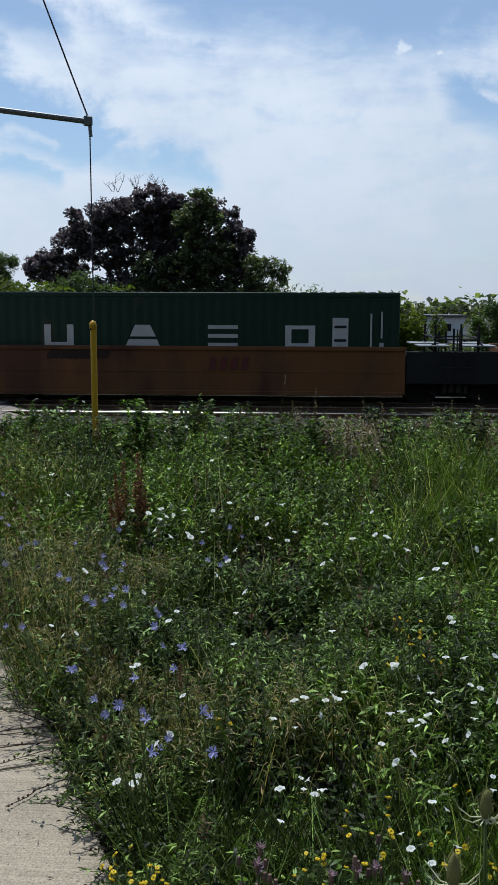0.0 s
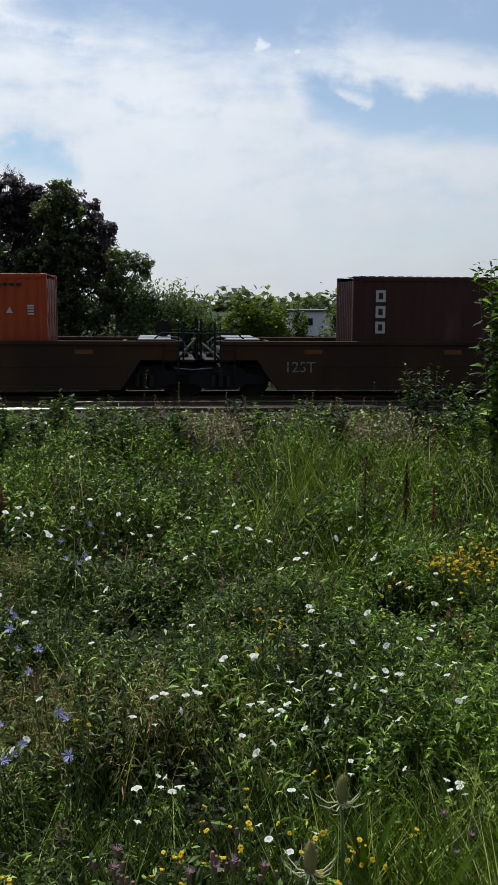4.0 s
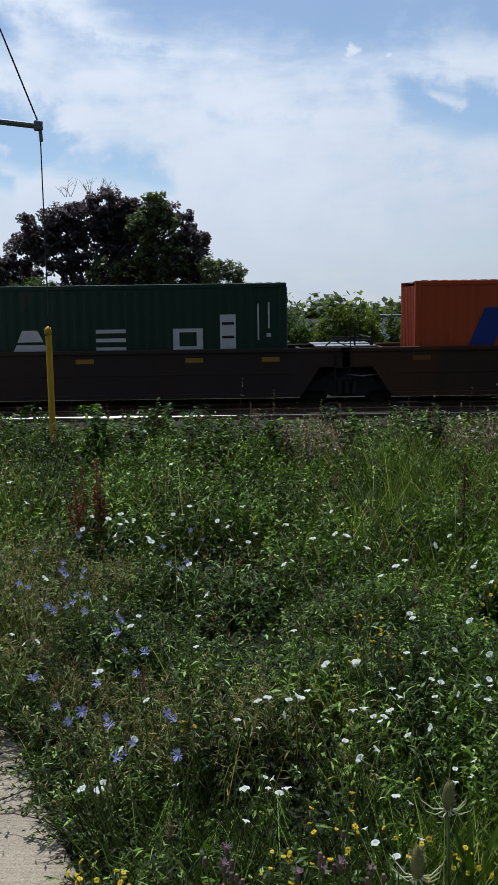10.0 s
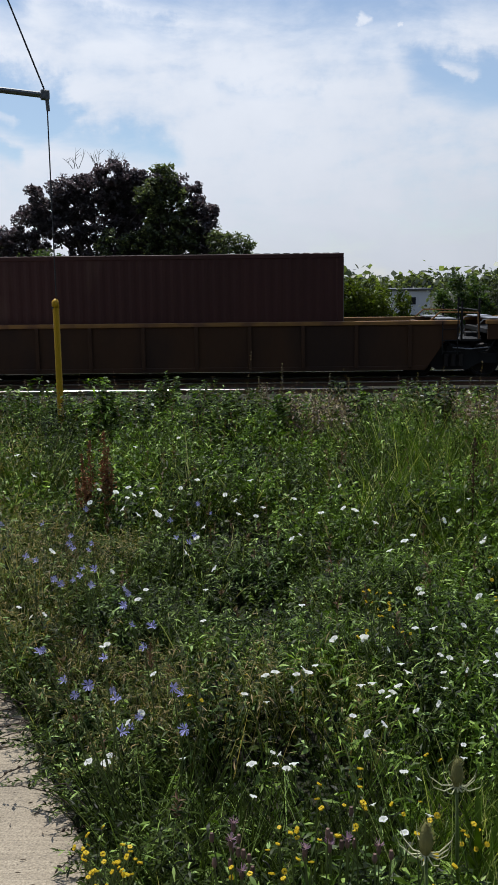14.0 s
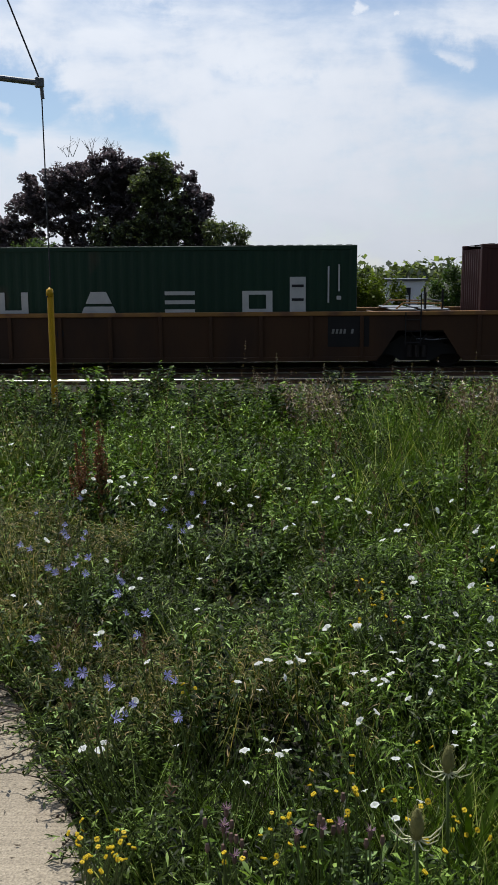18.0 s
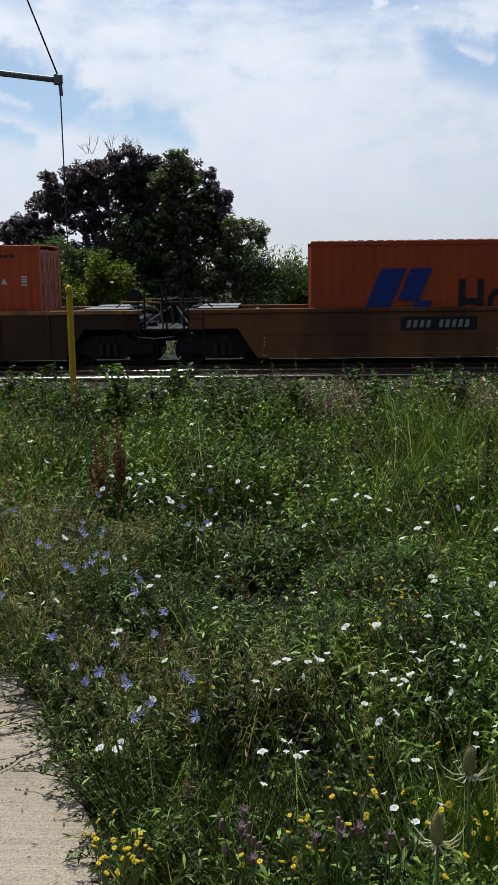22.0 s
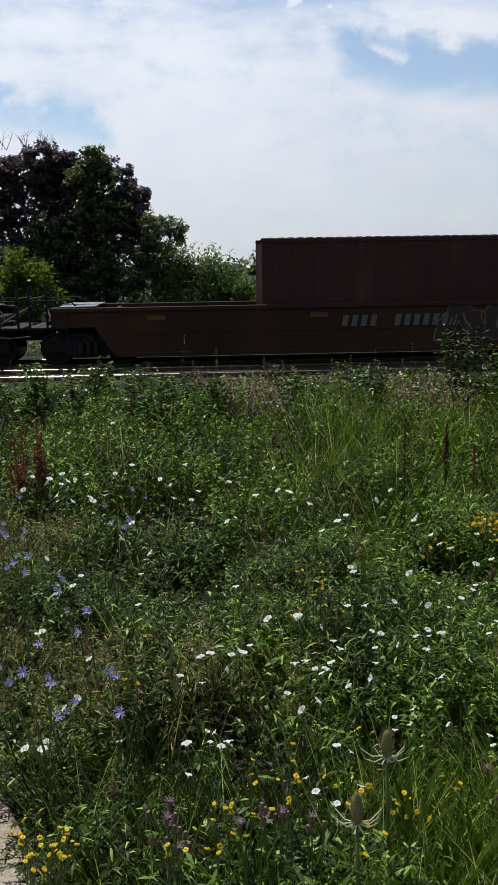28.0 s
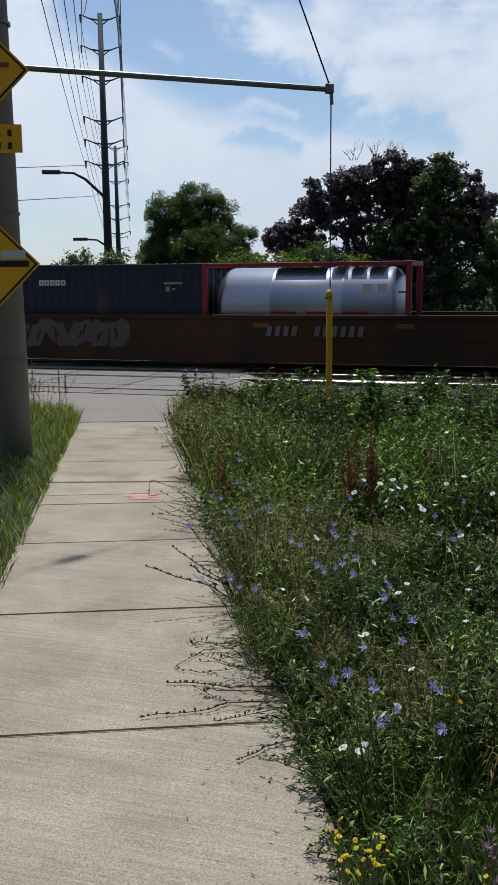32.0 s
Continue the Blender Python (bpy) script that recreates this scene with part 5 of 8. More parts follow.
# ---- lamps carried by the poles ----
def pole_lamp(pole, z, reach, rise, size):
    """A curved arm with a flat lamp head, part of its pole."""
    arm = part("lamp_arm", tube(B(), [(-0.2, 0, z), (-reach * 0.45, 0, z + rise * 0.72), (-reach * 0.7, 0, z + rise * 0.97), (-reach, 0, z + rise)], [0.10 * size, 0.085 * size, 0.07 * size, 0.07 * size], 8), M_far_steel, pole, "long curved lamp arm")
    bm = B()
    box(bm, -reach - 1.1 * size, -reach + 0.02, -0.24 * size, 0.24 * size, z + rise - 0.10 * size, z + rise + 0.13 * size, 0.05)
    part("lamp_head", bm, M_far_steel, arm)


pole_lamp(near_pole, 9.95, 4.1, 2.15, 1.5)
pole_lamp(next_pole, 5.5, 4.7, 2.9, 2.0)


# ---- trees and far shrubs ----
def leaf_mat(name, colour, transmit=0.3, island=0.4, second=None, patch=0.8, gloss=0.16, tint=(1.5, 1.7, 0.6), vary=0.25, scale=0.6, fine=3):
    return mat(name, colour, 0.42, vary=vary, scale=scale, fine=fine, spec=gloss, per_island=island, transmit=transmit, second=second, patch=patch, tint=tint)


M_bark = mat("bark", (0.085, 0.07, 0.055), 0.95, vary=0.35, scale=3, fine=18, bump=0.02, stretch=(1, 1, 0.25))
M_leaf_maroon = leaf_mat("dark_maroon_leaf", (0.128, 0.113, 0.111), 0.40, 0.65, None, 0.8, 0.5, (1.15, 0.95, 1.05))
M_leaf_dark = leaf_mat("dark_green_leaf", (0.098, 0.114, 0.066), 0.34, 0.6, (0.17, 0.19, 0.09), 0.84, 0.3)
M_leaf_willow = leaf_mat("grey_green_leaf", (0.076, 0.106, 0.047), 0.38, 0.5)
M_leaf_light = leaf_mat("yellow_green_leaf", (0.098, 0.124, 0.017), 0.4)
M_leaf_olive = leaf_mat("olive_leaf", (0.068, 0.088, 0.029), 0.34, 0.5)
M_leaf_mid = leaf_mat("mid_green_leaf", (0.0619, 0.0968, 0.0275), 0.38)


def leaf_cloud(rng, blobs, per_m2, size, aspect=0.7, droop=0.0, flat=0.5, clump=None, tight=False):
    """Small folded leaves through lumpy blobs (x, y, z, rx, ry, rz), thick near the skin, in clumps with gaps."""
    vs = []
    for x, y, z, rx, ry, rz in blobs:
        area = 4 * math.pi * ((rx * ry) ** 1.6 / 3 + (rx * rz) ** 1.6 / 3 + (ry * rz) ** 1.6 / 3) ** (1 / 1.6)
        clump = clump or size * 1.5
        clumps = max(8, int(area / (clump * 1.9) ** 2 * (1.6 if tight else 1.7)))
        d = rng.normal(size=(clumps, 3))
        d /= np.linalg.norm(d, axis=1, keepdims=True)
        q = rng.uniform(0.45, 1.06, (clumps, 1)) ** 0.7
        cen = d * q * [rx, ry, rz] + [x, y, z]
        cen = cen[rng.random(clumps) < 0.9]
        m = max(3, int(per_m2 * area / len(cen)))
        off = rng.normal(size=(len(cen), m, 3)) * clump * [0.62, 0.62, 0.45 + droop]
        if tight:
            off = rng.normal(size=(len(cen), m, 3))
            off *= (clump * rng.random((len(cen), m, 1)) ** 0.4 * rng.uniform(0.6, 1.1, (len(cen), 1, 1))) / np.linalg.norm(off, axis=2, keepdims=True) * [1, 1, 0.8]
        if droop:
            off[..., 2] -= np.abs(rng.normal(size=(len(cen), m))) * droop * size * 2
        vs.append((cen[:, None] + off).reshape(-1, 3))
    p = np.concatenate(vs)
    n = len(p)
    a, t = rng.uniform(0, 6.283, n), rng.normal(0, 0.6, n)
    ax = np.stack([np.cos(a) * np.cos(t), np.sin(a) * np.cos(t), np.sin(t) - droop], -1)
    ax /= np.linalg.norm(ax, axis=1, keepdims=True)
    up = rng.normal(size=(n, 3)) * flat + [0, 0, 1]
    side = np.cross(ax, up)
    side /= np.linalg.norm(side, axis=1, keepdims=True)
    s = size * rng.uniform(0.55, 1.1, (n, 1))
    v = np.stack([p - ax * s / 2, p + side * s * aspect / 2, p + ax * s / 2, p - side * s * aspect / 2], 1)
    return v.reshape(-1, 3), np.arange(4 * n).reshape(n, 4)


def tree(name, label, category, base, height, blobs, material, per_m2, size, trunk=0.25, seed=1, droop=0.0, twigs=0, group="", aspect=0.7, clump=None, tight=False):
    """Tapered trunk, limbs to each part of the crown, and a crown of many leaves."""
    rng = np.random.default_rng(seed)
    root = tagged(new(name), label, category, group=group)
    root.location = base
    bm = B()
    fork = height * 0.32
    tube(bm, [(0, 0, -0.3), (0.05, 0, fork * 0.5), (0, 0.05, fork)], [trunk * 1.25, trunk, trunk * 0.85], 10)
    part("trunk", bm, M_bark, root, smooth=True)
    for x, y, z, rx, ry, rz in blobs:
        bm = B()
        end = Vector((x, y, z))
        mid = Vector((x * 0.45, y * 0.45, fork + (z - fork) * 0.55)) if z > fork else Vector((x * 0.5, y * 0.5, fork * 0.7))
        tube(bm, [(0, 0, fork * 0.8 if z > fork else fork * 0.4), mid, end], [trunk * 0.45, trunk * 0.22, trunk * 0.08], 6)
        for k in range(4):
            d = Vector(rng.normal(size=3)).normalized()
            tip = end + Vector((d.x * rx, d.y * ry, abs(d.z) * rz)) * 0.95
            tube(bm, [mid.lerp(end, 0.6), tip], [trunk * 0.09, trunk * 0.02], 5)
        part("limb", bm, M_bark, root)
    if twigs:
        x, y, z, rx, ry, rz = max(blobs, key=lambda b: b[2] + b[5])
        for k in range(twigs):
            bm = B()
            t = rng.uniform(-1.0, 1.0)
            a = Vector((x - 0.8 + t * 1.3, y, z + rz * 0.6))
            b = a + Vector((rng.uniform(-0.5, 0.5), 0, rng.uniform(0.5, 1.1)))
            tube(bm, [a, a.lerp(b, 0.5) + Vector((rng.uniform(-0.1, 0.1), 0, 0)), b], [0.018, 0.011, 0.005], 4)
            for q in (0.45, 0.6, 0.75):
                c = a.lerp(b, q)
                tube(bm, [c - Vector((0, 0, 0.03)), c + Vector((rng.uniform(-0.35, 0.35), 0, rng.uniform(0.12, 0.35)))], [0.009, 0.004], 4)
            part("bare_twig", bm, M_bark, root)
    v, f = leaf_cloud(rng, blobs, per_m2, size, aspect, droop, clump=clump, tight=tight)
    ob = new("crown", raw_mesh("crown", v, f, material))
    ob.parent = root
    return root


# big maple: dark maroon crown, open to one side
tree("tree", "large dark maroon-leaved tree with an open uneven crown", "tree", (-8.6, 50.0, -0.9), 8.9, [
    (-4.6, 0.6, 4.5, 1.35, 1.2, 1.15), (-3.4, 0, 5.9, 1.0, 1.0, 0.75), (-2.5, -0.4, 7.1, 1.15, 1.1, 0.75), (-1.6, 0, 5.4, 1.2, 1.3, 0.9), (-0.3, 0.4, 7.6, 1.25, 1.2, 0.85),
    (0.9, 0, 8.1, 1.0, 1.1, 0.75), (0.2, 0.6, 5.7, 1.7, 1.5, 1.3), (2.0, 0.4, 6.9, 1.3, 1.2, 1.0), (-3.2, 0.3, 3.2, 1.6, 1.4, 1.1), (0, 0.5, 3.2, 2.4, 1.6, 1.5), (-3.9, 0.4, 4.4, 1.2, 1.1, 0.9), (1.9, 0.2, 7.8, 0.9, 0.9, 0.7), (2.7, 0.2, 7.4, 0.9, 0.9, 0.8), (-1.5, 0, 7.5, 0.9, 0.9, 0.7), (-2.6, 0.2, 6.2, 1.0, 1.0, 0.9), (-5.3, 0.3, 4.7, 0.75, 0.8, 0.65), (-1.2, 0.3, 6.6, 1.1, 1.1, 0.8), (1.0, 0.3, 6.8, 1.1, 1.1, 0.9), (2.2, 0.3, 5.6, 1.5, 1.3, 1.3), (2.4, 0.3, 3.4, 1.9, 1.4, 1.4), (-4.9, 0.3, 2.3, 1.4, 1.2, 1.2), (-2.2, 0.2, 1.6, 2.4, 1.3, 1.2), (1.5, 0.2, 1.6, 2.6, 1.3, 1.2), (3.5, -0.6, 7.7, 0.6, 0.7, 0.6), (4.2, -0.4, 7.6, 0.7, 0.8, 0.6), (4.9, -0.4, 7.0, 0.85, 0.9, 0.75), (5.6, -0.8, 6.3, 0.75, 0.8, 0.7), (5.8, -0.9, 5.3, 0.65, 0.8, 0.7), (5.0, -0.9, 5.6, 1.0, 0.9, 0.9), (6.2, -0.9, 4.4, 0.65, 0.7, 0.6), (5.3, -0.8, 4.2, 1.1, 0.9, 0.9), (3.8, 0.9, 5.0, 1.4, 1.1, 1.3)],
    M_leaf_maroon, 240, 0.20, 0.30, 11, twigs=14, clump=0.30, tight=True)
tree("tree", "dense dark green tree grown into its maroon neighbour", "tree", (-4.4, 48.6, -0.9), 8.7, [
    (-0.6, 0, 7.9, 0.75, 0.8, 0.65), (-1.1, 0.1, 6.9, 0.95, 0.9, 0.9), (-0.1, 0, 6.6, 0.85, 0.9, 0.9), (-0.7, 0, 5.4, 1.2, 1.1, 1.0), (0.6, 0, 5.2, 0.8, 0.9, 0.8), (-1.7, -0.1, 4.2, 1.4, 1.1, 1.2), (0.2, -0.1, 4.1, 1.2, 1.1, 1.1), (-3.2, 0, 4.6, 0.9, 0.8, 0.7), (-1.2, -0.2, 2.6, 2.0, 1.3, 1.3), (1.0, -0.2, 2.5, 1.7, 1.2, 1.2), (2.0, -0.1, 3.2, 0.9, 0.9, 0.8), (-3.6, 0, 3.0, 1.3, 1.0, 1.0), (-4.9, 0, 2.6, 0.9, 0.8, 0.7), (-0.5, -0.6, 1.2, 2.1, 1.0, 1.0), (1.8, -0.5, 1.2, 1.8, 1.0, 1.0), (-2.7, -0.5, 1.3, 1.8, 1.0, 1.0)],
    M_leaf_dark, 170, 0.20, 0.24, 12, clump=0.30, tight=True)
tree("sapling", "young tree with large drooping compound leaves", "tree", (-1.6, 47.6, -0.9), 5.0, [(0.5, 0, 4.7, 0.65, 0.6, 0.4), (1.0, 0, 4.3, 0.55, 0.6, 0.4), (-0.5, 0, 4.9, 0.6, 0.7, 0.5), (-0.1, 0, 4.1, 0.9, 0.8, 0.6), (-0.3, 0, 3.2, 1.1, 0.9, 0.8), (0.4, 0, 2.2, 1.1, 0.9, 0.9)], M_leaf_dark, 150, 0.26, 0.08, 13, droop=0.25, aspect=0.35, clump=0.3, tight=True)
tree("shrub", "grey-green shrubs trailing off beside the large trees", "shrub", (0.4, 47.0, -0.9), 3.6, [(-1.4, 0, 2.9, 1.0, 0.9, 0.8), (-0.3, 0, 2.7, 1.1, 0.9, 0.75), (0.8, 0, 2.2, 1.0, 0.9, 0.75), (1.5, 0, 1.6, 0.9, 0.8, 0.7), (-0.6, 0, 1.4, 1.9, 1.0, 1.1), (1.1, 0, 0.8, 1.4, 1.0, 0.8)], M_leaf_willow, 130, 0.26, 0.07, 14, droop=0.4, aspect=0.3)
tree("willow_tree", "broad grey-green willow with a hanging crown", "tree", (-22.2, 60.0, -0.9), 8.8, [
    (-1.9, 0, 7.3, 1.5, 1.4, 0.85), (0.2, 0, 7.9, 1.6, 1.4, 0.75), (1.5, 0, 6.9, 1.2, 1.2, 0.9), (-0.2, 0, 5.5, 2.9, 1.8, 1.7), (2.6, 0, 5.0, 1.4, 1.3, 1.4), (-2.9, 0, 4.9, 1.2, 1.2, 1.2), (-0.5, -0.4, 3.6, 3.4, 1.7, 1.8), (2.8, 0, 3.2, 1.7, 1.3, 1.5), (-3.4, 0, 2.9, 1.1, 1.1, 1.2), (0, 0, 1.5, 4.2, 1.6, 1.3), (-0.8, -0.3, 6.7, 1.7, 1.4, 0.9), (0.9, -0.3, 6.1, 1.6, 1.3, 1.0), (1.2, -0.5, 4.2, 2.0, 1.4, 1.4), (-2.0, -0.5, 4.2, 1.7, 1.3, 1.4)],
    M_leaf_willow, 420, 0.22, 0.3, 15, droop=0.5, aspect=0.3, clump=0.6, tight=True)
tree("tree", "round olive-green tree in front of the willow", "tree", (-20.6, 57.6, -0.9), 6.4, [(0, 0, 5.2, 1.5, 1.3, 0.9), (-1.2, 0, 4.3, 1.4, 1.3, 1.1), (1.2, 0, 4.4, 1.3, 1.2, 1.1), (0, -0.3, 3.2, 2.3, 1.5, 1.4), (0.2, -0.2, 1.7, 2.3, 1.3, 1.2)], M_leaf_olive, 170, 0.2, 0.2, 18, droop=0.3, aspect=0.35, clump=0.4, tight=True)
tree("shrub", "bright yellow-green shrub behind the train", "shrub", (-11.4, 41.0, -0.9), 3.5, [(-1.6, 0, 2.9, 1.1, 1.0, 0.8), (-0.2, 0, 2.8, 1.0, 1.0, 0.7), (1.1, 0, 2.6, 1.1, 1.0, 0.7), (-0.8, 0, 1.6, 2.4, 1.2, 1.2), (1.8, 0, 1.4, 1.6, 1.1, 1.0), (-2.6, 0, 1.2, 1.2, 1.0, 1.0)], M_leaf_light, 130, 0.22, 0.07, 16, droop=0.2)
tree("tree", "small grey-green tree with a sunlit crown before the maroon one", "tree", (-10.2, 43.8, -0.9), 4.3, [(0.3, 0, 3.7, 0.8, 0.8, 0.55), (-0.7, 0, 3.4, 0.9, 0.8, 0.6), (1.1, 0, 3.2, 0.75, 0.7, 0.6), (-1.5, 0, 2.9, 0.8, 0.8, 0.7), (0.2, -0.2, 2.6, 1.4, 0.9, 0.9), (1.7, 0, 2.3, 0.9, 0.8, 0.8), (-0.4, -0.2, 1.3, 2.2, 1.0, 1.0)], M_leaf_willow, 120, 0.15, 0.09, 19, droop=0.15, clump=0.22, tight=True)
tree("shrub", "leafy mid-green shrub beside the bright one", "shrub", (-7.4, 42.0, -0.9), 3.3, [(-0.5, 0, 2.6, 0.7, 0.8, 0.6), (0.4, 0, 2.3, 0.7, 0.8, 0.6), (0, 0, 1.3, 1.5, 1.0, 1.0)], M_leaf_light, 130, 0.22, 0.07, 17, droop=0.2)
for k, (x, y, top, wide, m, sd) in enumerate(((3.1, 44.0, 2.5, 1.0, M_leaf_mid, 21), (4.4, 43.0, 3.2, 1.1, M_leaf_light, 22), (5.9, 44.5, 2.9, 0.8, M_leaf_light, 23), (10.3, 48.0, 3.3, 1.1, M_leaf_mid, 24), (12.9, 48.5, 3.9, 1.1, M_leaf_dark, 25), (14.7, 47.5, 2.9, 1.3, M_leaf_mid, 26), (17.2, 48.0, 3.3, 1.5, M_leaf_dark, 27), (20.2, 48.0, 3.2, 1.7, M_leaf_mid, 28), (1.6, 46.0, 2.2, 1.0, M_leaf_mid, 29))):
    r = random.Random(sd)
    top *= 0.95
    bl = []
    for _ in range(12):
        q = r.uniform(-1.3, 1.3)
        lid = top * (1.0 - 0.22 * q * q) * r.uniform(0.72, 1.0)
        rz = top * r.uniform(0.12, 0.2)
        bl.append((q * wide, r.uniform(-0.4, 0.4), lid - rz, wide * r.uniform(0.2, 0.36), wide * 0.4, rz))
    for _ in range(7):
        q = r.uniform(-1.2, 1.2)
        bl.append((q * wide, 0, top * (0.86 - 0.15 * q * q) * r.uniform(0.9, 1.05), 0.12, 0.12, top * r.uniform(0.10, 0.2)))
    for _ in range(6):
        bl.append((r.uniform(-1.2, 1.2) * wide, -0.2, top * r.uniform(0.2, 0.5), wide * 0.55, wide * 0.5, top * 0.24))
    tree("shrub", ("sunlit bright green bushes" if m is M_leaf_light else "dark green bushes") + " along the far side of the railway", "shrub", (x, y, -0.9), top, bl, m, 120, 0.15, 0.05, sd, droop=0.15, group="bushes behind the train", clump=0.22, tight=True)
for x, y, sd in ((-32.0, 62.0, 31), (-29.6, 63.0, 32)):
    tree("tree", "small far tree beyond the street lamps", "tree", (x, y, -0.9), 5.0, [(0, 0, 3.9, 0.8, 0.8, 0.6), (-0.7, 0, 3.1, 0.9, 0.9, 0.7), (0.6, 0, 2.6, 1.1, 1.0, 0.8)], M_leaf_dark, 110, 0.26, 0.14, sd)


def build_hedge():
    """The low continuous growth behind the tracks, under the separate bushes."""
    rng = np.random.default_rng(41)
    blobs = [(x + rng.uniform(-1, 1), 52 + rng.uniform(-1, 1), -0.35 + rng.uniform(-0.5, 0.4), rng.uniform(0.9, 2.0), 1.2, rng.uniform(0.6, 1.3)) for x in np.arange(-60, 40, 1.9)]
    blobs = [(x, y, z - (0.75 if 6.2 < x < 9.6 else 0.0), a, b, c) for x, y, z, a, b, c in blobs]
    v, f = leaf_cloud(rng, blobs, 60, 0.30)
    tagged(new("hedgerow", raw_mesh("hedgerow", v, f, M_leaf_dark)), "dark green scrub along the far side of the railway", "scrub", kind="stuff")
    rng = np.random.default_rng(42)
    blobs = [(x + rng.uniform(-4, 4), 230 + rng.uniform(-8, 8), -0.6 + rng.uniform(0, 0.6), 9, 5, 1.8 + rng.uniform(0, 0.9)) for x in np.arange(-330, 300, 10)]
    v, f = leaf_cloud(rng, blobs, 1.5, 2.2)
    tagged(new("far_woods", raw_mesh("far_woods", v, f, M_leaf_dark)), "line of far dark woods on the horizon", "woods", kind="stuff")


build_hedge()


def build_far_verge():
    """Rank weeds along the far edge of the ballast."""
    rng = np.random.default_rng(43)
    # both rows are added to keep the view under the cars dark
    blobs = [(x + rng.uniform(-0.4, 0.4), 30.6 + rng.uniform(-0.4, 0.4), -0.85 + rng.uniform(-0.1, 0.1), 0.8, 0.7, 0.55 + rng.uniform(0, 0.35)) for x in np.arange(-5.5, 40, 0.8)]
    blobs += [(x + rng.uniform(-0.4, 0.4), 28.9 + rng.uniform(-0.3, 0.3), -0.75, 0.5, 0.4, 0.34 + rng.uniform(0, 0.25)) for x in np.arange(-5.0, 30, 0.7)]
    v, f = leaf_cloud(rng, blobs, 70, 0.18, 0.4)
    tagged(new("far_verge_weeds", raw_mesh("far_verge_weeds", v, f, M_leaf_dark)), "dark rank weeds on the far edge of the ballast", "weeds", kind="stuff")


build_far_verge()


def build_far_building():
    root = tagged(new("building"), "low white building with a dark roof edge between bushes", "building")
    root.location = (11.75, 72.0, -0.9)
    white = mat("white_cladding", (0.78, 0.78, 0.78), 0.8, vary=0.1, scale=1)
    part("wall", box(B(), -1.9, 1.1, 0, 4, 0, 1.86, 0.02), white, root)
    part("roof", box(B(), -2.05, 1.25, -0.15, 4.15, 1.86, 2.02, 0.02), M_galv, root)
    w = part("window", box(B(), -0.6, 0.0, -0.03, 0.0, 0.8, 1.35, 0.01), M_ink, root)
    part("window_frame", box(B(), -0.66, 0.06, -0.02, 0.0, 0.74, 0.79, 0.005), white, w)


build_far_building()
# ---- meadow ----
# The pale second colour of the three weed leaves paints highlights onto some leaves.
M_weed = leaf_mat("weed_leaf", (0.034, 0.050, 0.0070), 0.15, 0.9, (0.19, 0.26, 0.070), 0.90, 0.10, vary=1.0, scale=1.6, fine=13)
M_weed_blue = leaf_mat("grey_weed_leaf", (0.029, 0.047, 0.0085), 0.14, 0.9, (0.18, 0.25, 0.085), 0.88, 0.09, vary=1.0, scale=1.6, fine=13)
M_weed_bright = leaf_mat("bright_weed_leaf", (0.068, 0.116, 0.0095), 0.2, 0.9, (0.22, 0.30, 0.072), 0.89, 0.12, vary=1.0, scale=1.6, fine=13)
M_grass = leaf_mat("grass_blade", (0.0678, 0.101, 0.0138), 0.2, 0.7, (0.34, 0.31, 0.14), 0.87, 0.16, vary=1.0, scale=1.6, fine=13)
M_lush = leaf_mat("lush_grass_blade", (0.082, 0.130, 0.0135), 0.24, 0.75, (0.34, 0.33, 0.13), 0.88, 0.18, vary=1.0, scale=1.6, fine=13)
M_verge = leaf_mat("verge_grass_blade", (0.108, 0.145, 0.019), 0.32, 0.7, (0.32, 0.27, 0.13), 0.88)
M_olive = leaf_mat("olive_stem", (0.118, 0.122, 0.030), 0.30, 0.7, (0.25, 0.18, 0.09), 0.74, vary=1.0, scale=1.6, fine=13)
M_dry = leaf_mat("dry_stalk", (0.20, 0.14, 0.075), 0.15, 0.4, (0.10, 0.05, 0.035), 0.6)
M_mauve = leaf_mat("mauve_seed_head", (0.15, 0.10, 0.085), 0.2, 0.5, (0.30, 0.25, 0.17), 0.7)
M_stem = leaf_mat("green_stem", (0.13, 0.165, 0.055), 0.2, 0.35)


def canopy(x, y):
    """Height of the growth over the ground: hummocks, hollows, taller towards the railway."""
    bump = 0.22 * np.sin(1.9 * x + 0.7 * y + 1.0) * np.sin(1.3 * y - 0.8 * x) + 0.11 * np.sin(4.3 * x - 2.1 * y) * np.sin(3.1 * y + x) + 0.06 * np.sin(6.1 * y + 2.7 * x)
    t = np.clip((y - 5.6) / 3.2, 0, 1)
    h = 0.40 + 0.42 * t * t * (3 - 2 * t)
    h = np.minimum(h, np.maximum(1.78 - 0.088 * y, 0.14)) + bump * np.clip((17.0 - y) / 9, 0.2, 1)
    # hollows and hummocks of the near growth: place, reach across and along, height
    for cx, cy, rx, ry, up_by in ((-0.05, 4.75, 0.48, 0.50, -0.24), (-0.45, 6.0, 0.75, 0.42, 0.16), (0.27, 3.0, 0.22, 0.24, -0.14), (0.99, 3.05, 0.22, 0.2, -0.13), (0.45, 3.45, 0.35, 0.2, 0.07), (0.75, 4.9, 0.4, 0.3, -0.10), (-0.2, 3.45, 0.3, 0.3, 0.06), (0.7, 2.75, 0.25, 0.18, -0.08)):
        h = h + up_by * np.exp(-(((x - cx) / rx) ** 2 + ((y - cy) / ry) ** 2))
    return np.clip(h, 0.10, 1.2)


def edge_x(y):
    """The footpath's right edge at y."""
    return np.where(y < 14, -0.57 - 0.4527 * (y - 2.75), np.where(y < 17, -5.66 - 0.25 * (y - 14), -6.5))


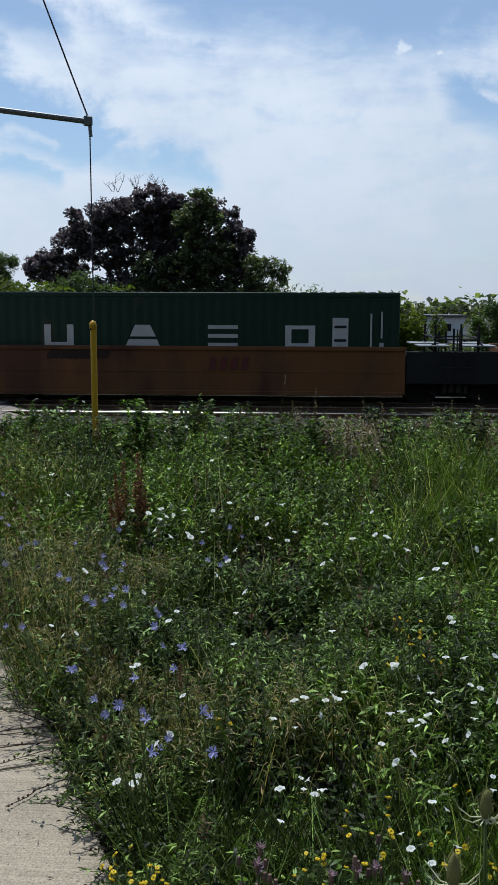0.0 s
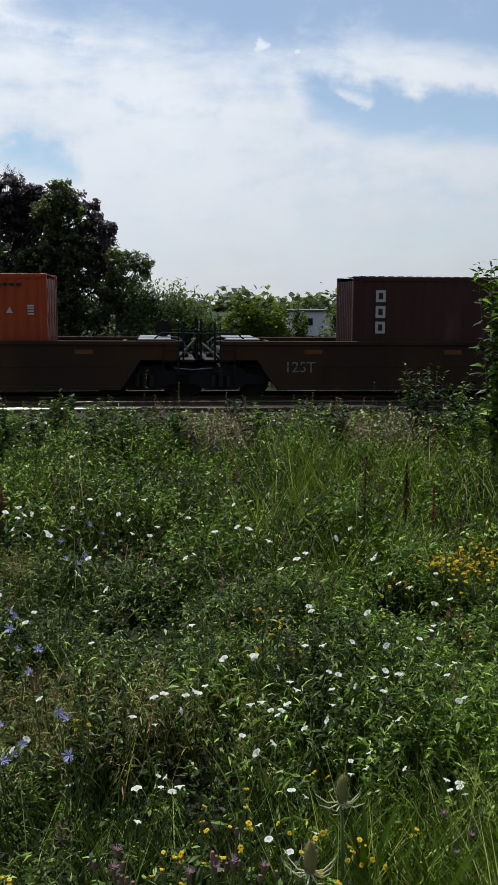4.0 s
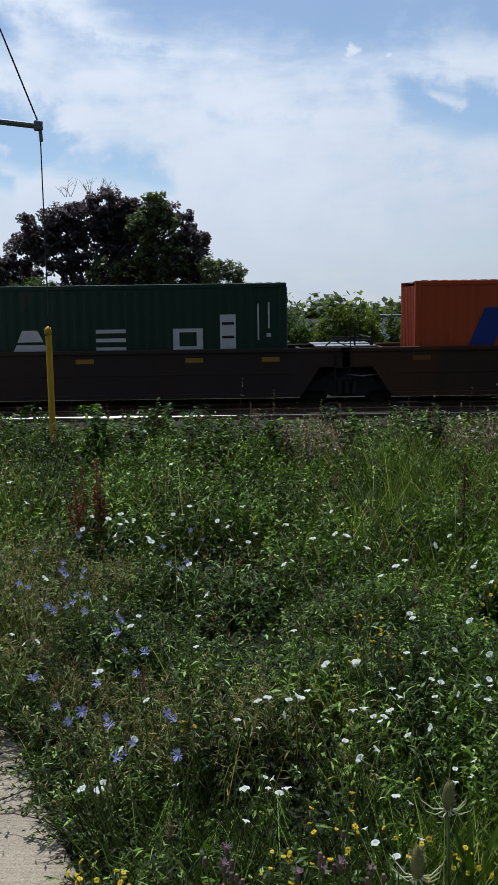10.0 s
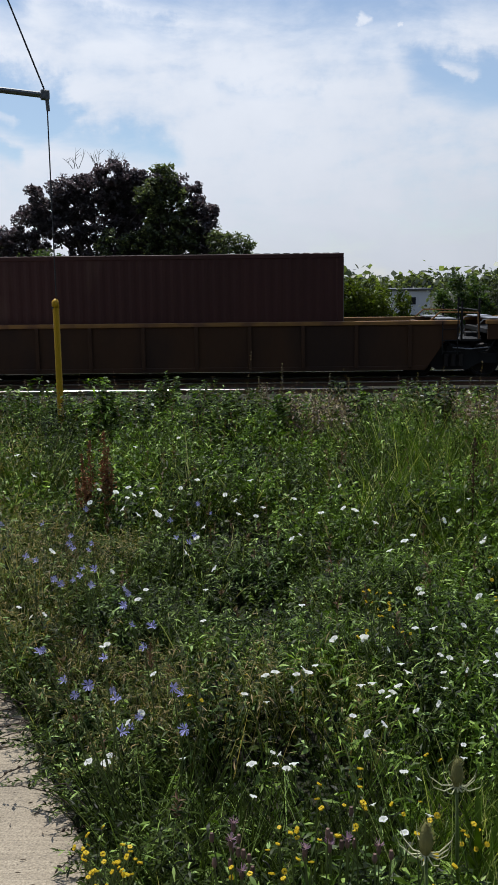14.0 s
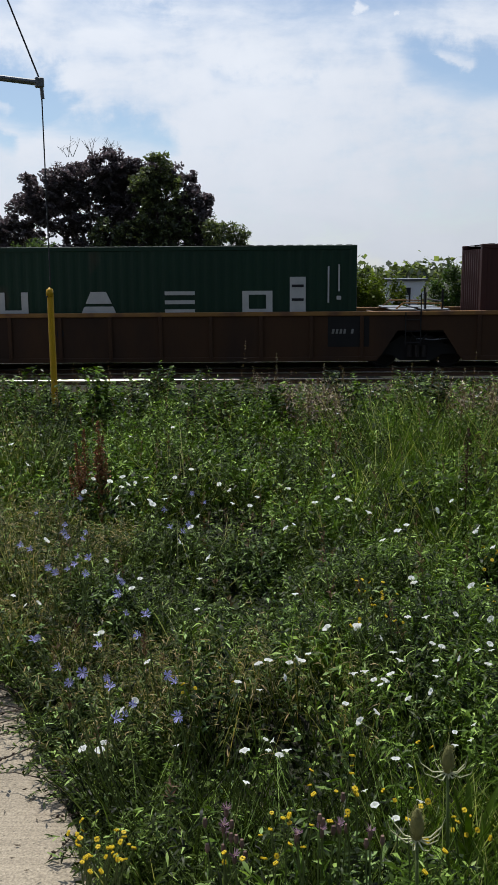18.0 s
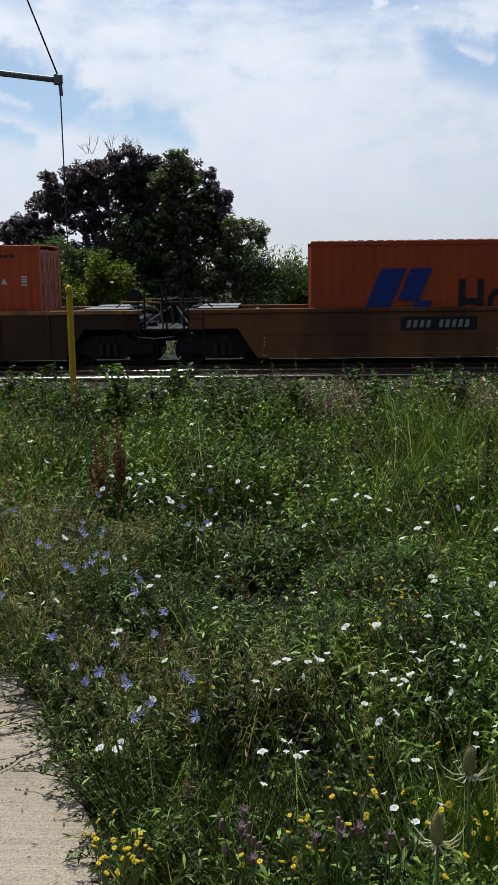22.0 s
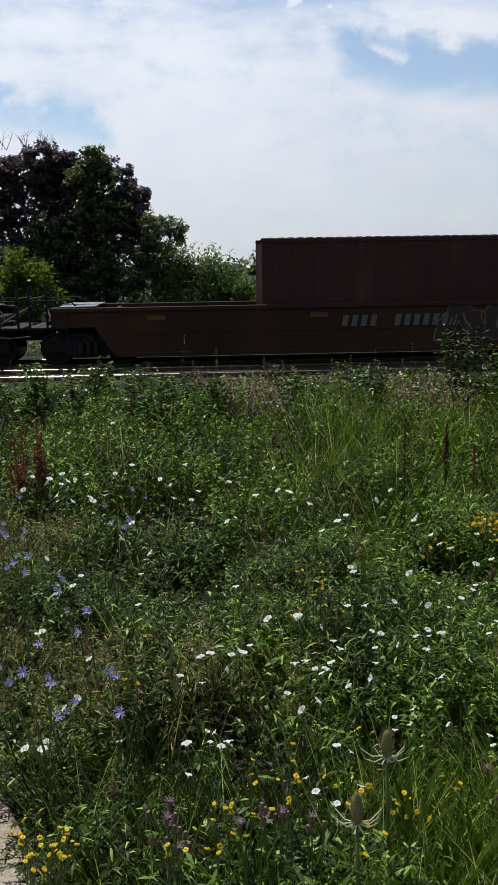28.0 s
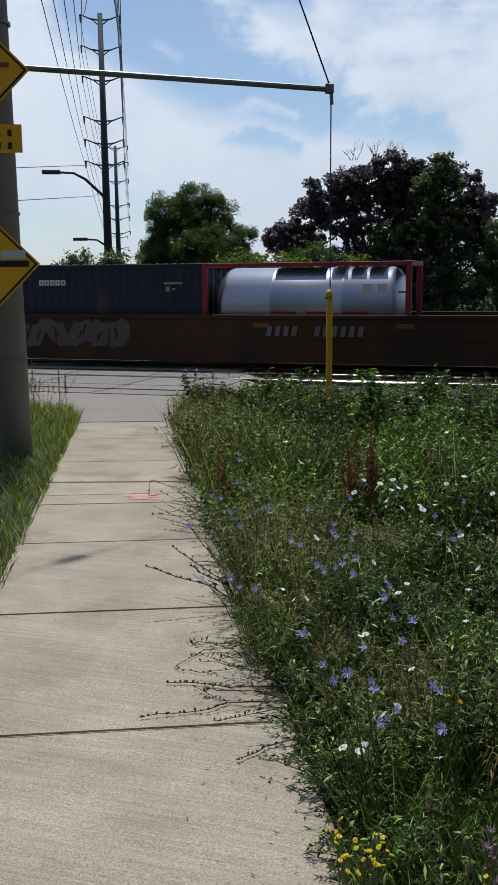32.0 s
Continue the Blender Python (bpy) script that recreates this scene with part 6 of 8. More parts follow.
def ground_np(y):
    return -0.04 * np.clip(y, -8, 21.0)


def ragged(y):
    return np.clip(y / 4.0, 0.5, 1.0) * (0.045 * np.sin(2.9 * y + 0.6) + 0.035 * np.sin(7.3 * y + 1.9) + 0.025 * np.sin(17.0 * y)) - 0.07 * np.clip(3.6 - y, 0.0, 1.0)


def scatter(rng, n, y0, y1, out=0.0, left=None, right=0.46):
    """Places in the wedge of ground that the meadow fills, even over its area."""
    y = rng.uniform(y0, y1, int(n * 2.2))
    x = rng.uniform(-7.5, 9.5, len(y))
    ok = (x > edge_x(y) - out - ragged(y)) & (x < right * y + 0.9)
    x, y = x[ok], y[ok]
    while len(x) < n:
        y2 = rng.uniform(y0, y1, n * 2)
        x2 = rng.uniform(-7.5, 9.5, len(y2))
        ok = (x2 > edge_x(y2) - out - ragged(y2)) & (x2 < right * y2 + 0.9)
        x, y = np.r_[x, x2[ok]], np.r_[y, y2[ok]]
    return x[:n], y[:n]


DEEP = np.array([(-0.03, 5.28), (0.04, 4.62), (-0.09, 5.04), (0.09, 4.26), (0.21, 3.09), (0.31, 2.95), (0.99, 3.06), (1.16, 4.89), (0.72, 4.91), (0.31, 3.67), (-0.17, 3.06), (-0.59, 5.7), (0.69, 2.81), (-0.22, 3.96), (-0.08, 2.5), (0.1, 2.72), (-0.25, 2.72), (0.3, 2.42), (0.0, 3.4), (0.12, 2.25)])
HOLLOWS = np.random.default_rng(19)
HOLLOW_Y = HOLLOWS.uniform(2.2, 12.5, 95)
HOLLOW_X = HOLLOW_Y * HOLLOWS.uniform(-0.34, 0.42, 95)
HOLLOW_R = (HOLLOWS.uniform(0.05, 0.13, 95) + 0.012 * HOLLOW_Y) * np.where(HOLLOW_X < -0.57 - 0.4527 * (HOLLOW_Y - 2.75) + 0.65, 0.2, 1.0)
HOLLOW_X, HOLLOW_Y, HOLLOW_R = np.r_[HOLLOW_X, DEEP[:, 0]], np.r_[HOLLOW_Y, DEEP[:, 1]], np.r_[HOLLOW_R, 0.05 + 0.03 * DEEP[:, 1]]


def thinned(rng, x, y, strength=0.92):
    """Leaves small hollows in the growth, where the eye falls into shade."""
    d = ((x[:, None] - HOLLOW_X) ** 2 + ((y[:, None] - HOLLOW_Y) / 1.3) ** 2) / HOLLOW_R**2
    keep = (d.min(1) > 1) | (rng.random(len(x)) > strength)
    return x[keep], y[keep]


def ribbons(rng, base, aim, length, width, droop, steps=2, shape="leaf"):
    """Bent ribbons from base points along aim: blades or leaves, as corners and faces."""
    n = len(base)
    side = np.cross(aim, rng.normal(size=(n, 3)) * 0.5 + [0, 0, 1])
    side /= np.linalg.norm(side, axis=1, keepdims=True) + 1e-9
    rows = []
    for k in range(steps + 1):
        t = k / steps
        p = base + aim * (length * t)[:, None]
        p = p - np.array([0, 0, 1]) * (droop * length * t * t)[:, None]
        if shape == "leaf":
            w = {0: 0.25, 1: 1.0, 2: 0.08}[k] if steps == 2 else (0.2 + 3.2 * t * (1 - t)) * (1 - 0.9 * (t == 1))
        else:
            w = 1.0 - 0.92 * t ** 1.5
        half = side * (width * 0.5 * w)[:, None]
        rows += [p - half, p + half]
    v = np.stack(rows, 1)
    m = 2 * (steps + 1)
    f = np.array([(2 * k, 2 * k + 1, 2 * k + 3, 2 * k + 2) for k in range(steps)])
    return v.reshape(-1, 3), (f[None] + m * np.arange(n)[:, None, None]).reshape(-1, 4)


def lozenges(rng, base, aim, length, width, droop):
    """Four-cornered leaves for the growth farther off."""
    side = np.cross(aim, rng.normal(size=(len(base), 3)) * 0.5 + [0, 0, 1])
    side /= np.linalg.norm(side, axis=1, keepdims=True) + 1e-9
    mid = base + aim * (length * 0.45)[:, None] - np.array([0, 0, 1]) * (droop * length * 0.2)[:, None]
    tip = base + aim * length[:, None] - np.array([0, 0, 1]) * (droop * length)[:, None]
    v = np.stack([base, mid + side * (width * 0.5)[:, None], tip, mid - side * (width * 0.5)[:, None]], 1)
    return v.reshape(-1, 3), np.arange(4 * len(base)).reshape(-1, 4)


def joined(*sets):
    vs, fs, at = [], [], 0
    for v, f in sets:
        vs.append(v)
        fs.append(f + at)
        at += len(v)
    return np.concatenate(vs), np.concatenate(fs)


def leafy_plants(rng, x, y, height, leaves, leaf_len, leaf_wide, lean=0.22, low=0.25, far=False):
    """Upright stems with leaves spiralling up them."""
    n = len(x)
    base = np.stack([x, y, ground_np(y) - 0.02], -1)
    tilt = rng.normal(0, lean, (n, 3)) * [1, 1, 0] + [0, 0, 1]
    tilt /= np.linalg.norm(tilt, axis=1, keepdims=True)
    stems = ribbons(rng, base, tilt, height, np.full(n, 0.005), np.full(n, 0.06), 2, "blade")
    i = np.repeat(np.arange(n), leaves)
    t = low + (1.02 - low) * rng.random(len(i)) ** 0.8
    p = base[i] + tilt[i] * (height[i] * t)[:, None] - np.array([0, 0, 1]) * (0.06 * height[i] * t * t)[:, None]
    a = rng.uniform(0, 6.283, len(i))
    rise = rng.uniform(-0.25, 0.75, len(i))
    aim = np.stack([np.cos(a), np.sin(a), rise], -1)
    aim /= np.linalg.norm(aim, axis=1, keepdims=True)
    L = leaf_len * rng.uniform(0.6, 1.25, len(i)) * (1.15 - 0.45 * t)
    wide, bow = L * leaf_wide * rng.uniform(0.8, 1.2, len(i)), rng.uniform(0.1, 0.9, len(i))
    return joined(stems, lozenges(rng, p, aim, L, wide * 1.1, bow) if far else ribbons(rng, p, aim, L, wide, bow, 2, "leaf"))


def stuff(name, label, category, data, material):
    return tagged(new(name, raw_mesh(name, *data, material)), label, category, kind="stuff")


def gathered(x, y, size, pull):
    """Draws scattered plants together into clumps about size apart, with gaps between them."""
    gx, gy = x / size, y / (size * 1.2)
    cx, cy = np.floor(gx), np.floor(gy)
    best, px, py = np.full(len(x), 9.0), gx, gy
    for i in (-1, 0, 1):
        for j in (-1, 0, 1):
            u, v = cx + i, cy + j
            ju, jv = (np.modf(np.abs(np.sin(u * q1 + v * q2) * 2718.28))[0] for q1, q2 in ((17.13, 61.71), (45.91, 23.37)))
            d = np.hypot(gx - u - ju, gy - v - jv)
            px, py = np.where(d < best, u + ju, px), np.where(d < best, v + jv, py)
            best = np.minimum(d, best)
    return x + (px * size - x) * pull, y + (py * size * 1.2 - y) * pull


def mounds(x, y):
    """Plants stand in mounds: a dome factor for the height, and a number that is the same over each mound."""
    size = np.where(y < 6.2, 0.36, 0.62)
    gx, gy = x / size, y / (size * 1.5)
    cx, cy = np.floor(gx), np.floor(gy)
    best, kind = np.full(len(x), 9.0), np.zeros(len(x))
    for i in (-1, 0, 1):
        for j in (-1, 0, 1):
            u, v = cx + i, cy + j
            ju, jv, jk = (np.modf(np.abs(np.sin(u * q1 + v * q2) * 4375.85))[0] for q1, q2 in ((12.99, 78.23), (39.35, 11.13), (73.16, 52.24)))
            d = np.hypot(gx - u - ju, gy - v - jv)
            kind = np.where(d < best, jk, kind)
            best = np.minimum(d, best)
    return np.clip(1.05 - 0.9 * best ** 1.6, 0.28, 1.05), kind


M_litter = mat("dead_leaf", (0.10, 0.075, 0.05), 0.85, vary=0.4, scale=20)


def build_meadow():
    rng = np.random.default_rng(7)
    weeds, creepers, bright, wiry = [], [], [], []
    for n, y0, y1, leaves, ll in ((10500, 1.6, 6.3, 22, 0.060), (12000, 6.0, 12.0, 18, 0.070), (9500, 11.6, 18.4, 14, 0.090)):
        x, y = thinned(rng, *scatter(rng, n, y0, y1, 0.02))
        lawn = (x > 0.10 * y + 0.25 * np.sin(1.7 * y)) & (y > 5.9) & (y < 14) & (rng.random(len(x)) < 0.35)
        x, y = gathered(x[~lawn], y[~lawn], {1.6: 0.13, 6.0: 0.20, 11.6: 0.30}[y0], 0.5)
        dome, kind = mounds(x, y)
        kind = np.clip(kind + np.where(y < 7, (2.6 * np.clip(x / y - 0.13, -0.17, 0.35) + 0.25 * (x > 0.19 * y)), 0), 0, 1)
        kind = np.where((y > 6.5) & (x < edge_x(y) + 2.6), np.clip(kind + np.where(x < edge_x(y) + 0.7, -0.12, 0.16), 0, 1), kind)
        kind = np.where(rng.random(len(x)) < 0.12, rng.random(len(x)), kind)
        h = canopy(x, y) * dome * rng.uniform(0.78, 1.12, len(x))
        verge = (x < edge_x(y) + 0.85 + 0.4 * np.sin(2.3 * y)) & (y > 3.2) & (rng.random(len(x)) < 0.6)
        a, b, c = (kind < 0.42) & ~verge, (kind >= 0.42) & (kind < 0.66) & ~verge, (kind >= 0.66) & ~verge
        wiry.append(leafy_plants(rng, x[verge], y[verge], h[verge] * 1.08, leaves - 5, ll * 0.9, (0.11 if y1 < 7 else 0.15), far=y1 > 7))
        weeds.append(leafy_plants(rng, x[a], y[a], h[a], leaves, ll, (0.17 if y1 < 7 else 0.24), far=y1 > 7))
        creepers.append(leafy_plants(rng, x[b], y[b], h[b], leaves, ll * 0.8, (0.34 if y1 < 7 else 0.46), far=y1 > 7))
        bright.append(leafy_plants(rng, x[c], y[c], h[c], leaves, ll, (0.22 if y1 < 7 else 0.34), far=y1 > 7))
    stuff("bindweed_leaves", "grey-green creeping bindweed leaves in drifts", "weeds", joined(*creepers), M_weed_blue)
    stuff("wiry_weeds", "wiry olive and brown weeds beside the footpath", "weeds", joined(*wiry), M_olive)
    stuff("tall_weeds", "bright green leafy weeds in sunlit drifts", "weeds", joined(*bright), M_weed_bright)
    sets = []
    for n, y0, y1, w in ((13000, 1.6, 6.3, 0.0058), (9000, 6.0, 12.0, 0.010), (9000, 11.6, 18.6, 0.014)):
        x, y = thinned(rng, *scatter(rng, n, y0, y1, 0.07), 0.8)
        n = len(x)
        a = rng.uniform(0, 6.283, n)
        aim = np.stack([np.cos(a) * 0.4, np.sin(a) * 0.4, np.full(n, 1.0)], -1)
        aim /= np.linalg.norm(aim, axis=1, keepdims=True)
        L = canopy(x, y) * mounds(x, y)[0] * rng.uniform(0.6, 1.3, n)
        sets.append(ribbons(rng, np.stack([x, y, ground_np(y) - 0.02], -1), aim, L, np.full(n, w), rng.uniform(0.0, 0.45, n), 3, "blade"))
    # lush blades close to the viewer
    n = 5200
    y = rng.uniform(1.6, 3.0, n)
    x = (0.46 - 0.68 * rng.random(n) ** 1.5) * y
    ok = x > edge_x(y) + 0.045
    x, y = x[ok], y[ok]
    n = len(x)
    a = rng.uniform(0, 6.283, n)
    aim = np.stack([np.cos(a) * 0.5, np.sin(a) * 0.5, np.full(n, 1.0)], -1)
    aim /= np.linalg.norm(aim, axis=1, keepdims=True)
    for side, nm, what, m in ((x <= 0.17 * y, "near_blades", "slender dark green blades close to the viewer", M_weed), (x > 0.17 * y, "near_grass", "lush bright green grass close to the viewer", M_lush)):
        k = int(side.sum())
        stuff(nm, what, "grass", ribbons(rng, np.stack([x, y, ground_np(y) - 0.02], -1)[side], aim[side], rng.uniform(0.30, 0.56, k), np.full(k, 0.0054), rng.uniform(0.05, 0.5, k), 3, "blade"), m)
    # sprawling sprigs along the footpath
    n = 480
    y = np.r_[2.0 + 11.0 * rng.random(320) ** 1.5, rng.uniform(2.2, 4.4, 160)]
    x = edge_x(y) + rng.uniform(0.03, 0.18, n) - 0.6 * ragged(y)
    aim = np.stack([rng.uniform(-1.0, -0.1, n), rng.uniform(-0.55, 0.5, n), rng.uniform(0.15, 0.8, n)], -1)
    aim /= np.linalg.norm(aim, axis=1, keepdims=True)
    L = rng.uniform(0.14, 0.38, n) * np.clip(y / 4.0, 0.55, 1.0)
    b = np.stack([x, y, ground_np(y) + 0.01], -1)
    i = np.repeat(np.arange(n), 20)
    t = rng.random(len(i)) ** 0.7
    q = b[i] + aim[i] * (L[i] * t)[:, None] - np.array([0, 0, 1]) * (0.3 * L[i] * t * t)[:, None]
    q[:, 2] = np.maximum(q[:, 2], ground_np(q[:, 1]) + 0.012)
    d = aim[i] * 0.7 + rng.normal(0, 0.6, (len(i), 3))
    d /= np.linalg.norm(d, axis=1, keepdims=True)
    d[:, 2] = np.abs(d[:, 2]) * 0.6
    ll = rng.uniform(0.02, 0.05, len(i)) * np.where(y[i] < 6, 1, 1.4)
    weeds.append(joined(ribbons(rng, b, aim, L, np.full(n, 0.004), np.full(n, 0.3), 2, "blade"), ribbons(rng, q, d, ll, ll * 0.2, rng.uniform(0, 0.4, len(i)), 2, "leaf")))
    stuff("meadow_weeds", "dense dark green wild weeds with narrow leaves", "weeds", joined(*weeds), M_weed)
    n = 380
    y = rng.uniform(2.0, 9.0, n)
    x = edge_x(y) + 0.02 - rng.random(n) ** 3.5 * 0.6
    a = rng.uniform(0, 6.283, n)
    L = rng.uniform(0.01, 0.026, n)
    stuff("leaf_litter", "small dead leaves and stems strewn on the footpath", "leaf litter", ribbons(rng, np.stack([x, y, ground_np(y) + 0.006], -1), np.stack([np.cos(a), np.sin(a), np.full(n, 0.08)], -1), L, L * 0.25, np.full(n, 0.0), 2, "leaf"), M_litter)
    # low cover under the taller growth
    x, y = scatter(rng, 8000, 1.8, 9.0, -0.06)
    h = rng.uniform(0.05, 0.16, len(x))
    stuff("ground_cover", "low dark leaves covering the soil between the weeds", "weeds", leafy_plants(rng, x, y, h, 7, 0.055, 0.42, 0.4, 0.3, True), M_weed)
    # arching tufts
    n = 520
    x, y = thinned(rng, *scatter(rng, n, 1.7, 13.0, -0.3))
    n = len(x)
    i = np.repeat(np.arange(n), 30)
    a = rng.uniform(0, 6.283, len(i))
    sp = rng.uniform(0.15, 0.8, len(i))
    aim = np.stack([np.cos(a) * sp, np.sin(a) * sp, np.full(len(i), 1.0)], -1)
    aim /= np.linalg.norm(aim, axis=1, keepdims=True)
    L = (canopy(x, y) * rng.uniform(0.9, 1.35, n))[i] * rng.uniform(0.7, 1.1, len(i))
    b = np.stack([x[i] + rng.normal(0, 0.025, len(i)), y[i] + rng.normal(0, 0.025, len(i)), ground_np(y[i]) - 0.01], -1)
    sets.append(ribbons(rng, b, aim, L, np.where(y[i] < 6, 0.007, 0.013), rng.uniform(0.15, 0.7, len(i)), 3, "blade"))
    # tall lush grass towards the right-hand middle
    n = 24000
    x, y = rng.uniform(0.4, 6.4, n), rng.uniform(5.8, 14.0, n)
    ok = (x > 0.09 * y + 0.25 * np.sin(1.7 * y)) & (x < 0.46 * y + 0.9)
    x, y = x[ok], y[ok]
    a = rng.uniform(0, 6.283, len(x))
    aim = np.stack([np.cos(a) * 0.45, np.sin(a) * 0.45, np.full(len(x), 1.0)], -1)
    x, y = gathered(x, y, 0.24, 0.6)
    L = canopy(x, y) * rng.uniform(0.7, 1.2, len(x))
    tall = ribbons(rng, np.stack([x, y, ground_np(y)], -1), aim, L, np.full(len(x), 0.011), rng.uniform(0.05, 0.7, len(x)), 3, "blade")
    stuff("meadow_grass", "long green grass blades with some dry ones", "grass", joined(*sets), M_grass)
    stuff("lush_grass", "tall lush green grass leaning in drifts", "grass", tall, M_lush)
    # grass on the other side of the footpath
    n = 26000
    y = rng.uniform(4.5, 19.0, n)
    x = edge_x(y) - 1.62 / 0.911 - (rng.random(n) ** 1.3 * 3.4 - 0.12)
    x = np.where(y > 13.6, x - (y - 13.6) * 0.35, x)
    keep = y < 14.6 + 0.35 * (-x - 7.5)
    x, y = x[keep], y[keep]
    a = rng.uniform(0, 6.283, len(x))
    aim = np.stack([np.cos(a) * 0.45, np.sin(a) * 0.45, np.full(len(x), 1.0)], -1)
    L = rng.uniform(0.07, 0.22, len(x)) + 0.2 * np.clip((y - 10) / 3, 0, 1)
    stuff("verge_grass", "short bright verge grass beside the utility pole", "grass", ribbons(rng, np.stack([x, y, ground_np(y) - 0.01], -1), aim, L, np.full(len(x), 0.0075), rng.uniform(0.2, 0.9, len(x)), 3, "blade"), M_verge)
    # dry stalks with seed heads, also round the pole's foot
    n = 900
    x, y = thinned(rng, *scatter(rng, n, 2.0, 16.0, 0.0))
    n = len(x) + 170
    x, y = np.r_[x, rng.normal(-7.75, 0.28, 170)], np.r_[y, rng.normal(12.7, 0.45, 170)]
    h = canopy(x, y) * rng.uniform(0.95, 1.4, n)
    base = np.stack([x, y, ground_np(y)], -1)
    tilt = rng.normal(0, 0.14, (n, 3)) * [1, 1, 0] + [0, 0, 1]
    st = ribbons(rng, base, tilt, h, np.full(n, 0.005), np.full(n, 0.1), 2, "blade")
    i = np.repeat(np.arange(n), 16)
    t = rng.uniform(0.78, 1.03, len(i))
    p = base[i] + tilt[i] * (h[i] * t)[:, None] - np.array([0, 0, 1]) * (0.1 * h[i] * t * t)[:, None]
    aim = rng.normal(size=(len(i), 3)) * [0.6, 0.6, 0.4] + [0, 0, 0.8]
    aim /= np.linalg.norm(aim, axis=1, keepdims=True)
    hd = ribbons(rng, p, aim, np.full(len(i), 0.028), np.full(len(i), 0.008), np.zeros(len(i)), 2, "leaf")
    stuff("dry_stalks", "dry tan and brown seed stalks among the weeds", "weeds", joined(st, hd), M_dry)
    # mauve seed-head drift in the middle distance
    cx, cy = rng.uniform(-0.9, 3.0, 13), rng.uniform(9.8, 13.4, 13)
    i = np.repeat(np.arange(13), 30)
    x, y = cx[i] + rng.normal(0, 0.16, len(i)), cy[i] + rng.normal(0, 0.25, len(i))
    n = len(x)
    h = (1.74 - 0.086 * y) * rng.uniform(0.78, 1.12, n)
    base = np.stack([x, y, ground_np(y)], -1)
    tilt = rng.normal(0, 0.16, (n, 3)) * [1, 1, 0] + [0, 0, 1]
    i = np.repeat(np.arange(n), 22)
    t = rng.uniform(0.55, 1.05, len(i))
    p = base[i] + tilt[i] * (h[i] * t)[:, None] + rng.normal(0, 0.022, (len(i), 3))
    aim = rng.normal(size=(len(i), 3)) + [0, 0, 0.3]
    aim /= np.linalg.norm(aim, axis=1, keepdims=True)
    hd = ribbons(rng, p, aim, np.full(len(i), 0.045), np.full(len(i), 0.022), np.zeros(len(i)), 2, "leaf")
    stuff("mauve_seed_heads", "dull mauve seed heads in one drift", "weeds", joined(ribbons(rng, base, tilt, h, np.full(n, 0.006), np.zeros(n), 2, "blade"), hd), M_mauve)


build_meadow()


def build_rough_grass():
    """Sparser rough grass over the ground round the meadow and behind the viewer."""
    rng = np.random.default_rng(17)
    n = 34000
    x, y = rng.uniform(-20, 24, n), rng.uniform(-16, 18.5, n)
    path = -0.57 - 0.4527 * (y - 2.75)
    seen = (y > 1.4) & (x > path - 4.5) & (x < 0.46 * y + 0.9)
    keep = ((x > path + 0.05) | (x < path - 1.85)) & ~seen & ((x > -6.2) | (y < 12.5))
    x, y, path = x[keep], y[keep], path[keep]
    n = len(x)
    a = rng.uniform(0, 6.283, n)
    aim = np.stack([np.cos(a) * 0.5, np.sin(a) * 0.5, np.full(n, 1.0)], -1)
    L = rng.uniform(0.12, 0.34, n) + np.where((x > path) & (y > 0), 0.12, 0.0)
    stuff("rough_grass", "rough uncut grass around the meadow", "grass", ribbons(rng, np.stack([x, y, ground_np(y) - 0.02], -1), aim, L, np.full(n, 0.03), rng.uniform(0.1, 0.7, n), 2, "blade"), M_grass)


build_rough_grass()


def top_of(x, y):
    return float(ground_np(np.array(y)) + canopy(np.array(float(x)), np.array(float(y))))


# ---- white bindweed flowers ----
M_petal_white = mat("white_petal", (0.95, 0.95, 0.91), 0.6, vary=0.04, scale=30, transmit=0.5, tint=(1.0, 1.0, 0.97))
M_throat = mat("pale_green_throat", (0.50, 0.55, 0.25), 0.6, vary=0.1, scale=30)
M_petal_blue = mat("chicory_blue_petal", (0.374, 0.365, 0.643), 0.6, vary=0.15, scale=40, per_object=0.15, transmit=0.25, tint=(1.0, 1.0, 1.0))
M_petal_yellow = mat("yellow_petal", (0.71, 0.51, 0.015), 0.6, vary=0.15, scale=40, per_island=0.2, transmit=0.2, tint=(1.0, 1.0, 1.0))
M_petal_mauve = mat("mauve_petal", (0.34, 0.21, 0.27), 0.6, vary=0.2, scale=40, per_island=0.2, transmit=0.2, tint=(1.0, 1.0, 1.0))
M_teasel = mat("teasel_green", (0.20, 0.19, 0.065), 0.75, vary=0.25, scale=60, fine=200, bump=0.004)
M_bract = mat("pale_bract", (0.46, 0.45, 0.27), 0.7, vary=0.1, scale=30)
M_dock = mat("rusty_dock_seed", (0.27, 0.115, 0.05), 0.85, vary=0.3, scale=20, per_island=0.35)


M_dock_dark = mat("dark_dock_seed", (0.085, 0.042, 0.026), 0.9, vary=0.3, scale=20, per_island=0.35)


def trumpet(r=0.026, depth=0.028):
    """A five-cornered funnel, open upwards."""
    bm = B()
    n = 20
    rings = []
    for t in (0.12, 0.3, 0.55, 0.8, 1.0):
        ring_v = []
        for k in range(n):
            a = 6.2832 * k / n
            rr = r * t ** 1.1 * (1 + 0.06 * math.cos(5 * a) * t)
            ring_v.append(bm.verts.new((rr * math.cos(a), rr * math.sin(a), depth * t ** 0.5 - 0.006 * max(0, t - 0.75) * 4 * (1 + 0.5 * math.cos(5 * a)))))
        rings.append(ring_v)
    for a, b in zip(rings, rings[1:]):
        for k in range(n):
            bm.faces.new((a[k], a[(k + 1) % n], b[(k + 1) % n], b[k]))
    return bm


